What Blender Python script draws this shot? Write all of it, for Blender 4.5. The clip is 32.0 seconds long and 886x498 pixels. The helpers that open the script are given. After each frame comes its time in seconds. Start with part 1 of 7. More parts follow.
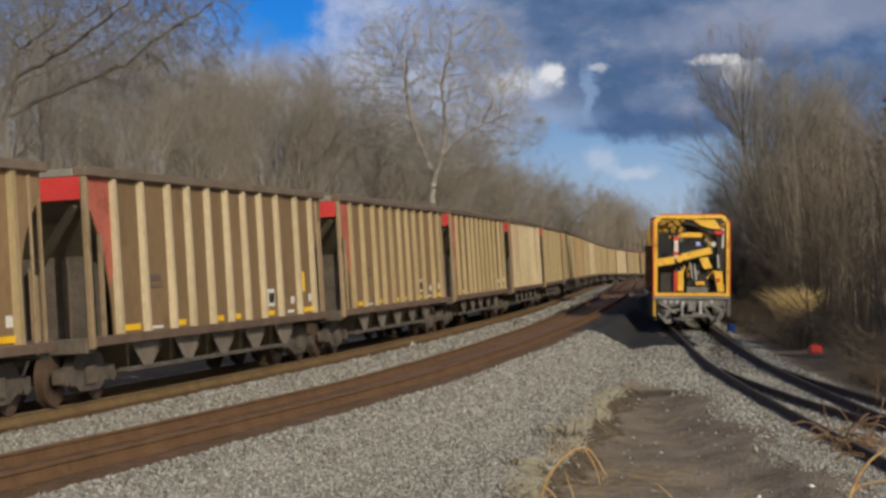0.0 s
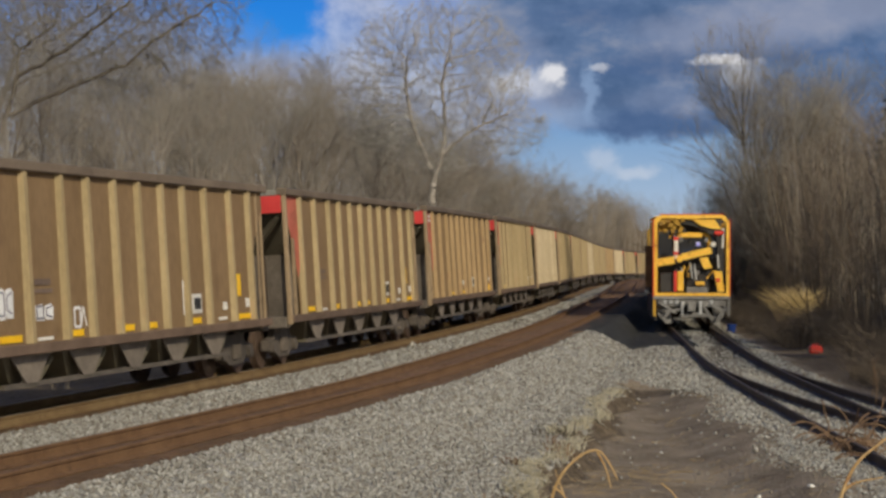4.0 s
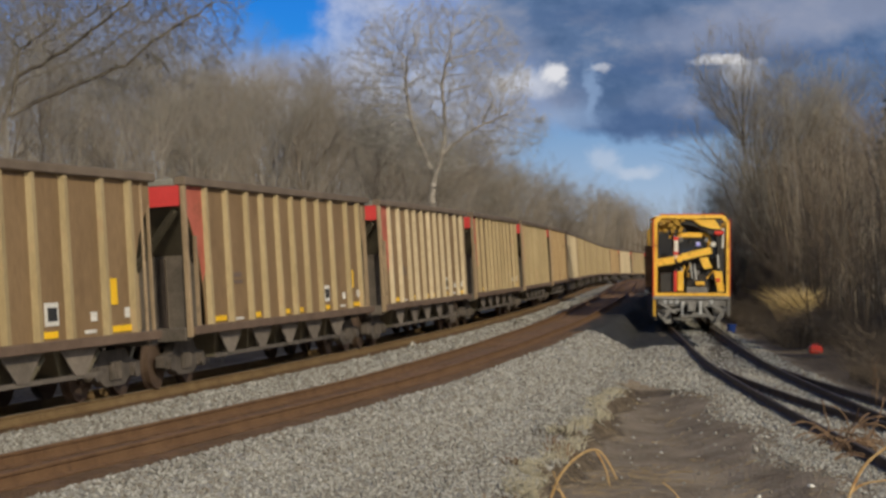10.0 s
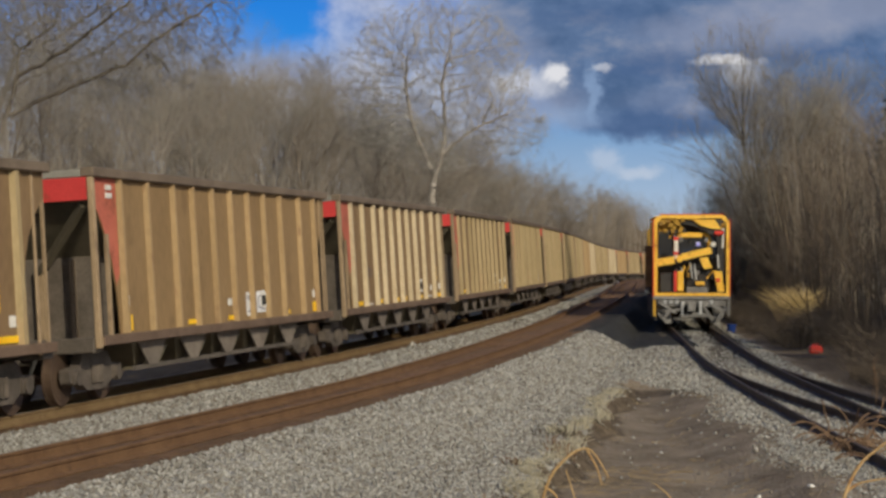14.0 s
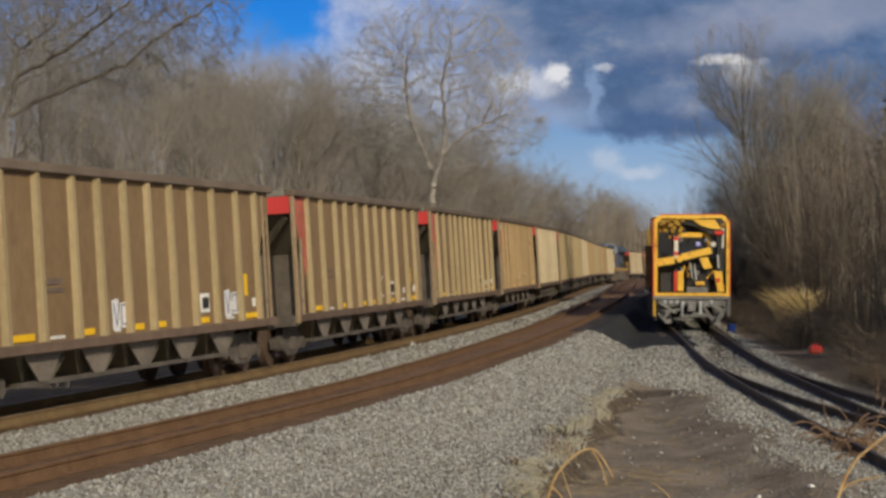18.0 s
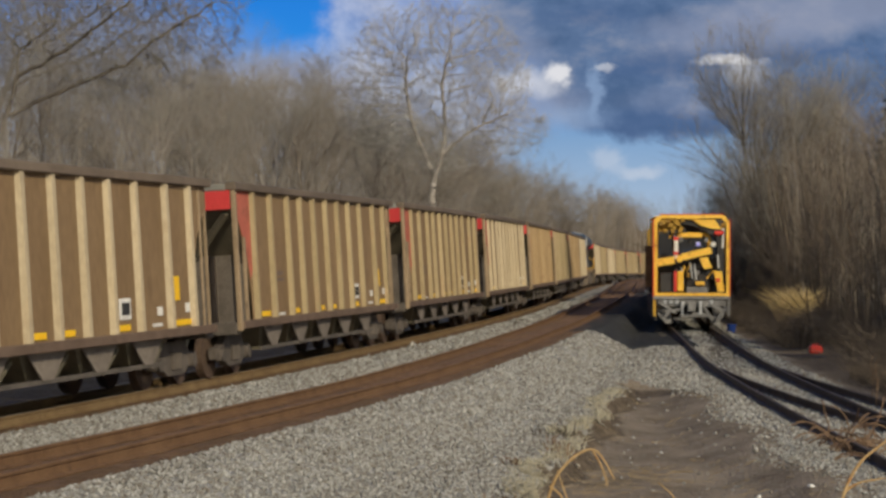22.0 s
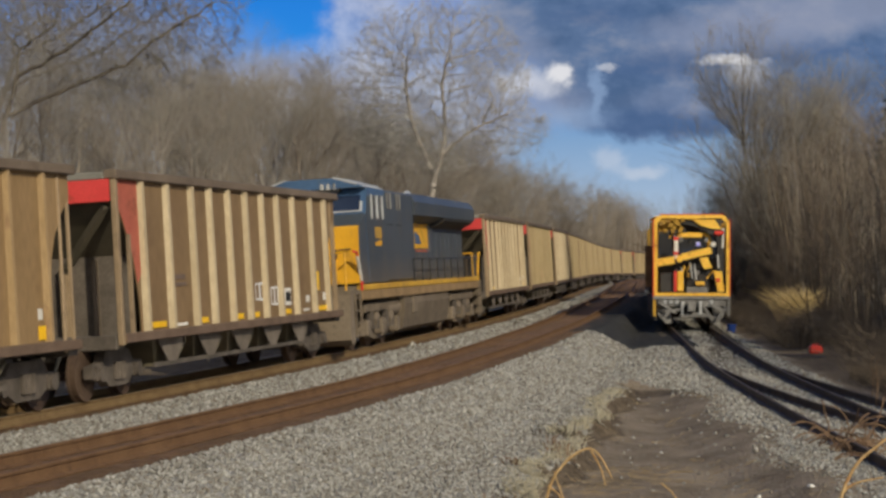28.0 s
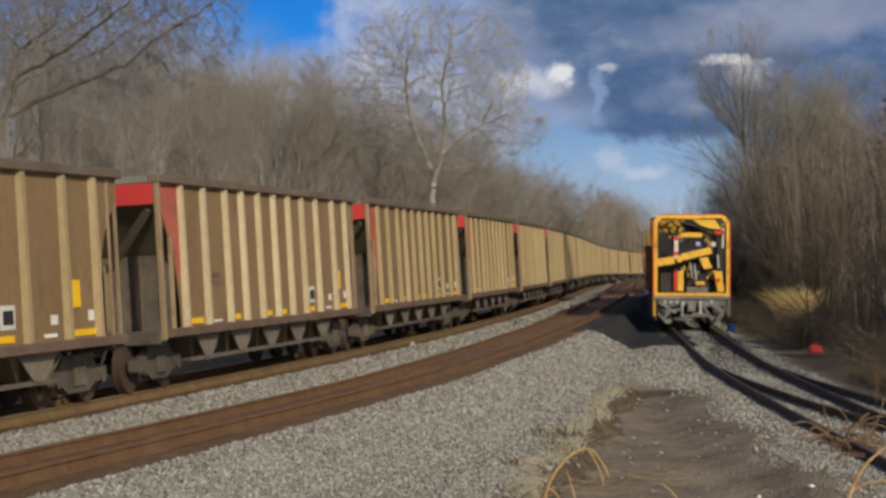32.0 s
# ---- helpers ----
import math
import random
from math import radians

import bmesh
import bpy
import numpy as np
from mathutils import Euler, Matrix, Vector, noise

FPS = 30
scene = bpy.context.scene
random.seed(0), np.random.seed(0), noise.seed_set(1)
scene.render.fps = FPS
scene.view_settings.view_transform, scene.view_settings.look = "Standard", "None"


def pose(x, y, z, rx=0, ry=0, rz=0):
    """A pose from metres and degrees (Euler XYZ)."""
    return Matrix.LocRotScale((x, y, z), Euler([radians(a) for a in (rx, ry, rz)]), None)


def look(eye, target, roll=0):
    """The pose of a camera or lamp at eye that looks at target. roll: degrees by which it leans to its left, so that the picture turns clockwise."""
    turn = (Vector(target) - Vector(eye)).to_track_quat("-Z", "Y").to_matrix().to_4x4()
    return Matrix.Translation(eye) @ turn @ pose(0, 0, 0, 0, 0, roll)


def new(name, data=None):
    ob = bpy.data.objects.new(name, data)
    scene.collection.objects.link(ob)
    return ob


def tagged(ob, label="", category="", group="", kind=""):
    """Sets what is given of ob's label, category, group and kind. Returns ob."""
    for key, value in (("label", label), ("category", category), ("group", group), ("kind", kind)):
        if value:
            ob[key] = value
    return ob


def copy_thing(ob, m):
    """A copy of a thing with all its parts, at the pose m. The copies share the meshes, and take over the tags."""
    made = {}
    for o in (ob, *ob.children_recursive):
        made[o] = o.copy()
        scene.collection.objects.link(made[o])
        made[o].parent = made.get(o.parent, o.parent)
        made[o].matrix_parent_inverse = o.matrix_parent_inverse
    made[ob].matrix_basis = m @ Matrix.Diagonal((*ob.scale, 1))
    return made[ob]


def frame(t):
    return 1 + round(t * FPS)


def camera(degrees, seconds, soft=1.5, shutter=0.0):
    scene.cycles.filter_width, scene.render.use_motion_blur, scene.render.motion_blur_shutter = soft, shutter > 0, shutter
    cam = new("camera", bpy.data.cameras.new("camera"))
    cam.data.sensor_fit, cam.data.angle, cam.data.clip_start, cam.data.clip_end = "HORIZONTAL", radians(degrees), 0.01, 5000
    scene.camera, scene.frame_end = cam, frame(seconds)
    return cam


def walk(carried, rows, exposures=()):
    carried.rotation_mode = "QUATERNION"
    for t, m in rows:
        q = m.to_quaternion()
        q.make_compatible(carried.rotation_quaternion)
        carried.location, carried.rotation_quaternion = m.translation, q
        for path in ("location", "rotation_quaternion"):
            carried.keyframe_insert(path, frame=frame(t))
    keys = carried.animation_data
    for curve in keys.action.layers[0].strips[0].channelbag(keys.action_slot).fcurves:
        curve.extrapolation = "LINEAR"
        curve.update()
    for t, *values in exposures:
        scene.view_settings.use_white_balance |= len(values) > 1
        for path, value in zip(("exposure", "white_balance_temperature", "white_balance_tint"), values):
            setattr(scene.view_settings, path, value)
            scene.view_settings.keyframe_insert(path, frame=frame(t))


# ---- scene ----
# the camera stands on a tripod beside the line
cam = camera(26.06, 32.0, soft=3.0)
EYE = (0.0, 0.0, 2.78)
AIM = (0.0, 100.0, 2.669)
walk(cam, [(0.0, look(EYE, AIM)), (32.0, look(EYE, AIM))])

# ---------------------------------------------------------------- light
SUN_AZ = radians(150)      # clockwise from the view direction (+y)
SUN_EL = radians(30)
world = bpy.data.worlds.new("sky")
scene.world = world
world.use_nodes = True
wn = world.node_tree
sky = wn.nodes.new("ShaderNodeTexSky")
sky.sky_type = "NISHITA"
sky.sun_disc = False
sky.sun_elevation = SUN_EL
sky.sun_rotation = SUN_AZ
hue = wn.nodes.new("ShaderNodeHueSaturation")      # broken cloud greys the sky's light
hue.inputs["Saturation"].default_value = 0.55
wn.links.new(sky.outputs[0], hue.inputs["Color"])
wn.links.new(hue.outputs[0], wn.nodes["Background"].inputs[0])
wn.nodes["Background"].inputs[1].default_value = 0.102
sun = new("sun", bpy.data.lights.new("sun", "SUN"))
sun.data.energy, sun.data.angle, sun.data.color = 3.2, radians(0.5), (1.0, 0.90, 0.68)
SUN_DIR = Vector((math.sin(SUN_AZ) * math.cos(SUN_EL), math.cos(SUN_AZ) * math.cos(SUN_EL), math.sin(SUN_EL)))
sun.matrix_world = look(SUN_DIR * 50, (0, 0, 0))
scene.view_settings.exposure = 0.0


# ---------------------------------------------------------------- materials
def lin(r, g, b):
    return tuple(((c / 255 + 0.055) / 1.055) ** 2.4 if c > 10 else c / 255 / 12.92 for c in (r, g, b)) + (1.0,)


def node(nt, kind, **values):
    n = nt.nodes.new(kind)
    for key, value in values.items():
        n.inputs[key.replace("_", " ")].default_value = value
    return n


def mat(name, c1, c2, scale=3.0, rough=0.8, metal=0.0, bump=0.2, fine=40.0, c3=None, stretch=(1, 1, 1), vary=0.15, spec=0.3, dust=0.0, coord="Object"):
    """Two colours mixed by a large noise, a finer grain, stains of a third colour, bump and a shift from piece to piece."""
    m = bpy.data.materials.new(name)
    m.use_nodes = True
    nt = m.node_tree
    b = nt.nodes["Principled BSDF"]
    tc = nt.nodes.new("ShaderNodeTexCoord")
    mp = nt.nodes.new("ShaderNodeMapping")
    mp.inputs["Scale"].default_value = stretch
    nt.links.new(tc.outputs[coord], mp.inputs[0])
    info = nt.nodes.new("ShaderNodeObjectInfo")
    n1 = node(nt, "ShaderNodeTexNoise", Scale=scale, Detail=5.0, Roughness=0.6)
    n1.noise_dimensions = "4D"
    w = nt.nodes.new("ShaderNodeMath")
    w.operation = "MULTIPLY"
    w.inputs[1].default_value = 37.0
    nt.links.new(info.outputs["Random"], w.inputs[0])
    nt.links.new(w.outputs[0], n1.inputs["W"])
    n2 = node(nt, "ShaderNodeTexNoise", Scale=fine, Detail=3.0)
    for n in (n1, n2):
        nt.links.new(mp.outputs[0], n.inputs["Vector"])
    ramp = nt.nodes.new("ShaderNodeValToRGB")
    ramp.color_ramp.elements[0].position, ramp.color_ramp.elements[1].position = 0.36, 0.64
    ramp.color_ramp.elements[0].color, ramp.color_ramp.elements[1].color = c1, c2
    nt.links.new(n1.outputs[0], ramp.inputs[0])
    col = ramp.outputs[0]
    if c3:
        n3 = node(nt, "ShaderNodeTexNoise", Scale=scale * 2.7, Detail=6.0, Roughness=0.7)
        nt.links.new(mp.outputs[0], n3.inputs["Vector"])
        r3 = nt.nodes.new("ShaderNodeValToRGB")
        r3.color_ramp.elements[0].position, r3.color_ramp.elements[1].position = 0.55, 0.68
        nt.links.new(n3.outputs[0], r3.inputs[0])
        mx = nt.nodes.new("ShaderNodeMixRGB")
        mx.inputs[2].default_value = c3
        nt.links.new(r3.outputs[0], mx.inputs[0])
        nt.links.new(col, mx.inputs[1])
        col = mx.outputs[0]
    if dust:
        sp = nt.nodes.new("ShaderNodeSeparateXYZ")
        nt.links.new(tc.outputs["Object"], sp.inputs[0])
        dz = nt.nodes.new("ShaderNodeMath")
        dz.operation = "MULTIPLY_ADD"
        nt.links.new(n1.outputs[0], dz.inputs[0])
        dz.inputs[1].default_value = -1.6
        nt.links.new(sp.outputs[2], dz.inputs[2])
        dr = nt.nodes.new("ShaderNodeMapRange")
        dr.inputs[1].default_value, dr.inputs[2].default_value = dust - 0.2, dust - 1.4
        dr.inputs[4].default_value = 0.75
        nt.links.new(dz.outputs[0], dr.inputs[0])
        dm = nt.nodes.new("ShaderNodeMixRGB")
        dm.inputs[2].default_value = (0.15, 0.115, 0.078, 1.0)
        nt.links.new(dr.outputs[0], dm.inputs[0])
        nt.links.new(col, dm.inputs[1])
        col = dm.outputs[0]
    # grain and the shift from piece to piece
    mul = nt.nodes.new("ShaderNodeMapRange")
    mul.inputs[1].default_value, mul.inputs[2].default_value = 0.3, 0.7
    mul.inputs[3].default_value, mul.inputs[4].default_value = 1 - vary, 1 + vary
    nt.links.new(n2.outputs[0], mul.inputs[0])
    mr = nt.nodes.new("ShaderNodeMapRange")
    mr.inputs[3].default_value, mr.inputs[4].default_value = 1 - vary * 0.8, 1 + vary * 0.8
    nt.links.new(info.outputs["Random"], mr.inputs[0])
    mm = nt.nodes.new("ShaderNodeMath")
    mm.operation = "MULTIPLY"
    nt.links.new(mul.outputs[0], mm.inputs[0])
    nt.links.new(mr.outputs[0], mm.inputs[1])
    sc = nt.nodes.new("ShaderNodeVectorMath")
    sc.operation = "SCALE"
    nt.links.new(col, sc.inputs[0])
    nt.links.new(mm.outputs[0], sc.inputs["Scale"])
    nt.links.new(sc.outputs[0], b.inputs["Base Color"])
    b.inputs["Roughness"].default_value = rough
    b.inputs["Metallic"].default_value = metal
    b.inputs["Specular IOR Level"].default_value = spec
    if bump:
        bp = nt.nodes.new("ShaderNodeBump")
        bp.inputs["Strength"].default_value = bump
        bp.inputs["Distance"].default_value = 0.02
        nt.links.new(n2.outputs[0], bp.inputs["Height"])
        nt.links.new(bp.outputs[0], b.inputs["Normal"])
    return m


def rgb(*c):
    return tuple(c) + (1.0,)


M_RUST = mat("rail_rust", rgb(0.125, 0.078, 0.035), rgb(0.17, 0.112, 0.052), 2.0, 0.8, 0.0, 0.3, 30, rgb(0.10, 0.06, 0.028))
M_RUST2 = mat("rail_rust_red", rgb(0.125, 0.066, 0.03), rgb(0.17, 0.094, 0.044), 2.0, 0.8, 0.0, 0.3, 30, rgb(0.09, 0.046, 0.022))
M_RAILTOP = mat("rail_head_steel", rgb(0.32, 0.27, 0.22), rgb(0.42, 0.38, 0.33), 2.0, 0.35, 0.8, 0.05)
M_RAILDARK = mat("rail_dark", rgb(0.045, 0.032, 0.022), rgb(0.085, 0.058, 0.038), 2.0, 0.75, 0.0, 0.3)
M_TIE = mat("tie_wood", rgb(0.11, 0.06, 0.032), rgb(0.19, 0.105, 0.055), 2.0, 0.9, 0.0, 0.4, 25, rgb(0.07, 0.04, 0.025), (0.3, 3, 3), 0.3)
M_TIEDARK = mat("tie_wood_dark", rgb(0.05, 0.042, 0.035), rgb(0.10, 0.085, 0.07), 2.0, 0.9, 0.0, 0.4, 25, None, (0.3, 3, 3), 0.3)
M_STONE = mat("ballast_stone", rgb(0.26, 0.245, 0.22), rgb(0.46, 0.435, 0.39), 5.0, 0.95, 0.0, 0.3, 30, rgb(0.17, 0.155, 0.135), (1, 1, 1), 0.3)
M_BEDRUST = mat("rusty_ballast", rgb(0.115, 0.065, 0.034), rgb(0.185, 0.108, 0.058), 4.0, 0.95, 0.0, 0.8, 16, rgb(0.085, 0.05, 0.028), (1, 1, 1), 0.35)
M_BARK = mat("bark_grey", rgb(0.13, 0.105, 0.085), rgb(0.24, 0.20, 0.165), 1.5, 0.95, 0, 0.3, 12)
M_TWIG = mat("twig_grey_brown", rgb(0.18, 0.16, 0.134), rgb(0.27, 0.245, 0.208), 0.4, 0.95, 0, 0.0, 6, None, (1, 1, 1), 0.2)
M_TWIGWARM = mat("twig_warm", rgb(0.185, 0.151, 0.116), rgb(0.268, 0.225, 0.176), 0.4, 0.95, 0, 0.0, 6, None, (1, 1, 1), 0.2)
M_TWIGMID = mat("twig_brown", rgb(0.115, 0.086, 0.06), rgb(0.185, 0.14, 0.10), 0.4, 0.95, 0, 0.0, 6, None, (1, 1, 1), 0.2)
M_TWIGDARK = mat("twig_dark", rgb(0.085, 0.066, 0.05), rgb(0.15, 0.115, 0.085), 0.4, 0.95, 0, 0.0, 6, None, (1, 1, 1), 0.2)
M_STRAW = mat("pale_straw", rgb(0.31, 0.27, 0.185), rgb(0.44, 0.395, 0.29), 2.0, 0.9, 0, 0.0, 9, None, (1, 1, 1), 0.2)
M_GRASSBROWN = mat("flat_brown_grass", rgb(0.20, 0.14, 0.075), rgb(0.32, 0.24, 0.14), 2.0, 0.9, 0, 0.0, 9, None, (1, 1, 1), 0.2)
M_DEADLEAF = mat("dead_leaf", rgb(0.04, 0.03, 0.022), rgb(0.09, 0.065, 0.045), 2.0, 0.9, 0, 0.0, 9)
M_STALK = mat("golden_stalk", rgb(0.35, 0.215, 0.085), rgb(0.50, 0.34, 0.165), 3.0, 0.8, 0, 0.1, 30, rgb(0.28, 0.12, 0.035), (1, 1, 1), 0.15)
M_STALKDARK = mat("brown_stalk", rgb(0.13, 0.075, 0.045), rgb(0.22, 0.14, 0.08), 3.0, 0.85, 0, 0.1, 30)
M_BLUEPLASTIC = mat("blue_plastic", rgb(0.03, 0.08, 0.35), rgb(0.04, 0.10, 0.42), 2.0, 0.5, 0, 0.0)
M_NEEDLE = mat("dark_needles", rgb(0.022, 0.034, 0.02), rgb(0.045, 0.06, 0.035), 0.6, 0.9, 0, 0.0, 6)
M_BARKPALE = mat("bark_pale", rgb(0.22, 0.19, 0.165), rgb(0.36, 0.32, 0.28), 1.5, 0.95, 0, 0.3, 12)
M_BARKDARK = mat("bark_dark", rgb(0.085, 0.07, 0.058), rgb(0.15, 0.125, 0.10), 1.5, 0.95, 0, 0.3, 12)
M_TWIGGREY = mat("twig_grey", rgb(0.165, 0.148, 0.127), rgb(0.245, 0.224, 0.195), 0.4, 0.95, 0, 0.0, 6, None, (1, 1, 1), 0.2)
M_TWIGPALE = mat("twig_pale", rgb(0.26, 0.238, 0.212), rgb(0.37, 0.345, 0.31), 0.4, 0.95, 0, 0.0, 6, None, (1, 1, 1), 0.2)
M_GRASS = mat("dry_grass", rgb(0.36, 0.262, 0.12), rgb(0.52, 0.395, 0.20), 2.0, 0.9, 0, 0.0, 9, None, (1, 1, 1), 0.2)

# rolling stock
M_PANEL = mat("hopper_panel", rgb(0.18, 0.112, 0.054), rgb(0.225, 0.144, 0.073), 0.7, 0.75, 0, 0.1, 12, rgb(0.165, 0.102, 0.05), (1, 1, 0.35), 0.10)
M_PANELTAN = mat("hopper_panel_tan", rgb(0.22, 0.138, 0.062), rgb(0.268, 0.172, 0.082), 0.7, 0.75, 0, 0.1, 12, rgb(0.195, 0.12, 0.056), (1, 1, 0.35), 0.10)
M_RIB = mat("hopper_rib_cream", rgb(0.28, 0.21, 0.108), rgb(0.35, 0.268, 0.146), 0.9, 0.7, 0, 0.1, 15, rgb(0.33, 0.22, 0.12), (1, 1, 0.4), 0.10)
M_RIBTAN = mat("hopper_rib_tan", rgb(0.29, 0.195, 0.095), rgb(0.36, 0.248, 0.128), 0.9, 0.7, 0, 0.1, 15, rgb(0.22, 0.13, 0.07), (1, 1, 0.4), 0.10)
M_RIBPALE = mat("hopper_rib_pale", rgb(0.385, 0.305, 0.19), rgb(0.47, 0.38, 0.25), 0.9, 0.7, 0, 0.1, 15, rgb(0.38, 0.29, 0.18), (1, 1, 0.4), 0.10)
M_POST = mat("hopper_post", rgb(0.24, 0.17, 0.10), rgb(0.32, 0.23, 0.14), 0.9, 0.75, 0, 0.1, 15, rgb(0.16, 0.11, 0.07), (1, 1, 0.4), 0.12)
M_FAINT = mat("faded_stencil", rgb(0.12, 0.085, 0.065), rgb(0.16, 0.11, 0.08), 3.0, 0.75, 0, 0.1)
M_SPRAY = mat("spray_white", rgb(0.55, 0.54, 0.54), rgb(0.68, 0.67, 0.67), 3.0, 0.6, 0, 0.0)
M_SPRAYDARK = mat("spray_dark", rgb(0.10, 0.09, 0.12), rgb(0.2, 0.18, 0.22), 3.0, 0.6, 0, 0.0)
M_SPRAYPINK = mat("spray_pink", rgb(0.4, 0.2, 0.25), rgb(0.5, 0.3, 0.33), 3.0, 0.6, 0, 0.0)
M_CHORD = mat("hopper_chord", rgb(0.115, 0.085, 0.06), rgb(0.165, 0.125, 0.09), 1.0, 0.75, 0, 0.2)
M_RED = mat("hopper_red", rgb(0.47, 0.036, 0.034), rgb(0.56, 0.052, 0.047), 0.9, 0.6, 0, 0.1, 20, rgb(0.28, 0.05, 0.03), (1, 1, 1), 0.1)
M_REDDUSTY = mat("hopper_red_dusty", rgb(0.36, 0.09, 0.055), rgb(0.45, 0.125, 0.08), 0.9, 0.7, 0, 0.1, 20, rgb(0.26, 0.08, 0.045), (1, 1, 1), 0.1)
M_UNDER = mat("underframe_grime", rgb(0.078, 0.064, 0.052), rgb(0.125, 0.103, 0.084), 2.0, 0.85, 0, 0.3, 20)
M_GUSSET = mat("chute_gusset", rgb(0.125, 0.102, 0.082), rgb(0.18, 0.148, 0.12), 2.0, 0.85, 0, 0.3, 20)
M_SILL = mat("sill_brown", rgb(0.105, 0.068, 0.046), rgb(0.15, 0.10, 0.07), 2.0, 0.8, 0, 0.2)
# paler than the other chords: the sun on the end chord, as colour
M_SUNCHORD = mat("sunlit_grey_chord", rgb(0.17, 0.16, 0.135), rgb(0.235, 0.222, 0.19), 1.0, 0.8, 0, 0.1)
M_CLOD = mat("pale_soil_clod", rgb(0.27, 0.24, 0.195), rgb(0.40, 0.365, 0.30), 4.0, 0.95, 0, 0.3, 30, None, (1, 1, 1), 0.3)
# coal-dark tone, with the shade of the recessed ends darkened in
M_INSIDE = mat("hopper_end_dark", rgb(0.085, 0.073, 0.048), rgb(0.135, 0.112, 0.075), 1.0, 0.85, 0, 0.2)
M_TRUCK = mat("truck_grime", rgb(0.06, 0.049, 0.04), rgb(0.115, 0.093, 0.076), 3.0, 0.85, 0, 0.3)
M_WHEEL = mat("wheel_steel", rgb(0.07, 0.045, 0.032), rgb(0.12, 0.08, 0.055), 3.0, 0.6, 0.4, 0.2)
M_YELLOW = mat("reflector_yellow", rgb(0.75, 0.42, 0.01), rgb(0.85, 0.50, 0.02), 2.0, 0.45, 0, 0.0, 20, None, (1, 1, 1), 0.05)
M_WHITE = mat("stencil_white", rgb(0.55, 0.52, 0.47), rgb(0.68, 0.65, 0.6), 3.0, 0.6, 0, 0.0)
M_BLACK = mat("stencil_black", rgb(0.02, 0.02, 0.02), rgb(0.035, 0.033, 0.03), 3.0, 0.6, 0, 0.0)
M_COAL = mat("coal", rgb(0.012, 0.012, 0.012), rgb(0.03, 0.03, 0.03), 6.0, 0.7, 0, 0.8)
M_BLUE = mat("loco_dark_blue", rgb(0.045, 0.056, 0.070), rgb(0.066, 0.078, 0.092), 0.6, 0.5, 0, 0.05, 15, rgb(0.075, 0.07, 0.065), (1, 1, 0.4), 0.08, 0.4, dust=2.0)
M_BLUETOP = mat("loco_blue_cab", rgb(0.04, 0.085, 0.17), rgb(0.055, 0.11, 0.21), 0.8, 0.45, 0, 0.05, 15, rgb(0.07, 0.10, 0.14), (1, 1, 0.4), 0.08, 0.4)
M_LOCOYEL = mat("loco_yellow", rgb(0.60, 0.30, 0.012), rgb(0.72, 0.38, 0.02), 0.8, 0.5, 0, 0.05, 15, rgb(0.42, 0.22, 0.04), (1, 1, 0.5), 0.06, 0.4)
M_LOCOGREY = mat("loco_underframe", rgb(0.125, 0.096, 0.066), rgb(0.185, 0.145, 0.105), 1.0, 0.8, 0, 0.2, 20, rgb(0.08, 0.062, 0.045))
M_STRIPE = mat("dusty_yellow", rgb(0.42, 0.235, 0.03), rgb(0.55, 0.32, 0.04), 0.8, 0.6, 0, 0.05, 15, rgb(0.28, 0.17, 0.05), (1, 1, 0.5), 0.1)
# roof dust, made paler to hold the sunlight on the cab roof
M_ROOFPALE = mat("dusty_sunlit_roof", rgb(0.33, 0.34, 0.35), rgb(0.45, 0.45, 0.45), 1.2, 0.7, 0, 0.1, 15, rgb(0.2, 0.23, 0.27))
M_SKIRT = mat("dusty_skirt", rgb(0.21, 0.135, 0.065), rgb(0.29, 0.19, 0.095), 1.2, 0.8, 0, 0.1, 15, rgb(0.14, 0.095, 0.05), (1, 1, 0.5))
M_DARK = mat("near_black", rgb(0.026, 0.025, 0.024), rgb(0.042, 0.04, 0.038), 2.0, 0.6, 0, 0.1)
M_SILVER = mat("pale_metal", rgb(0.42, 0.42, 0.42), rgb(0.55, 0.55, 0.54), 2.0, 0.5, 0.3, 0.05)
M_MACHINE = mat("machine_yellow", rgb(0.78, 0.43, 0.045), rgb(0.88, 0.53, 0.075), 1.0, 0.45, 0, 0.1, 18, rgb(0.40, 0.17, 0.03), (1, 1, 1), 0.08, 0.4)
M_MACHGREY = mat("machine_grey", rgb(0.16, 0.15, 0.14), rgb(0.26, 0.25, 0.24), 2.0, 0.7, 0.1, 0.2)
M_MACHDARK = mat("machine_dark", rgb(0.032, 0.029, 0.028), rgb(0.06, 0.054, 0.05), 2.0, 0.7, 0.1, 0.2)
M_GLASS = mat("tinted_glass", rgb(0.012, 0.02, 0.045), rgb(0.02, 0.03, 0.06), 1.0, 0.08, 0.0, 0.0, 20, None, (1, 1, 1), 0.02, 0.6)
M_BLUEWHITE = mat("blue_white_plate", rgb(0.25, 0.25, 0.8), rgb(0.6, 0.6, 0.9), 8.0, 0.5, 0, 0.0)
M_REDPAINT = mat("red_paint", rgb(0.55, 0.04, 0.03), rgb(0.65, 0.06, 0.04), 2.0, 0.5, 0, 0.0)


# ---------------------------------------------------------------- mesh helpers
def mesh_of(name, bm, material):
    me = bpy.data.meshes.new(name)
    bm.to_mesh(me)
    bm.free()
    for m in material if isinstance(material, (list, tuple)) else [material]:
        me.materials.append(m)
    return me


def part(name, bm, material, parent, label=""):
    me = bm if isinstance(bm, bpy.types.Mesh) else mesh_of(name, bm, material)
    ob = new(name, me)
    ob.parent = parent
    if label:
        tagged(ob, label)
    return ob


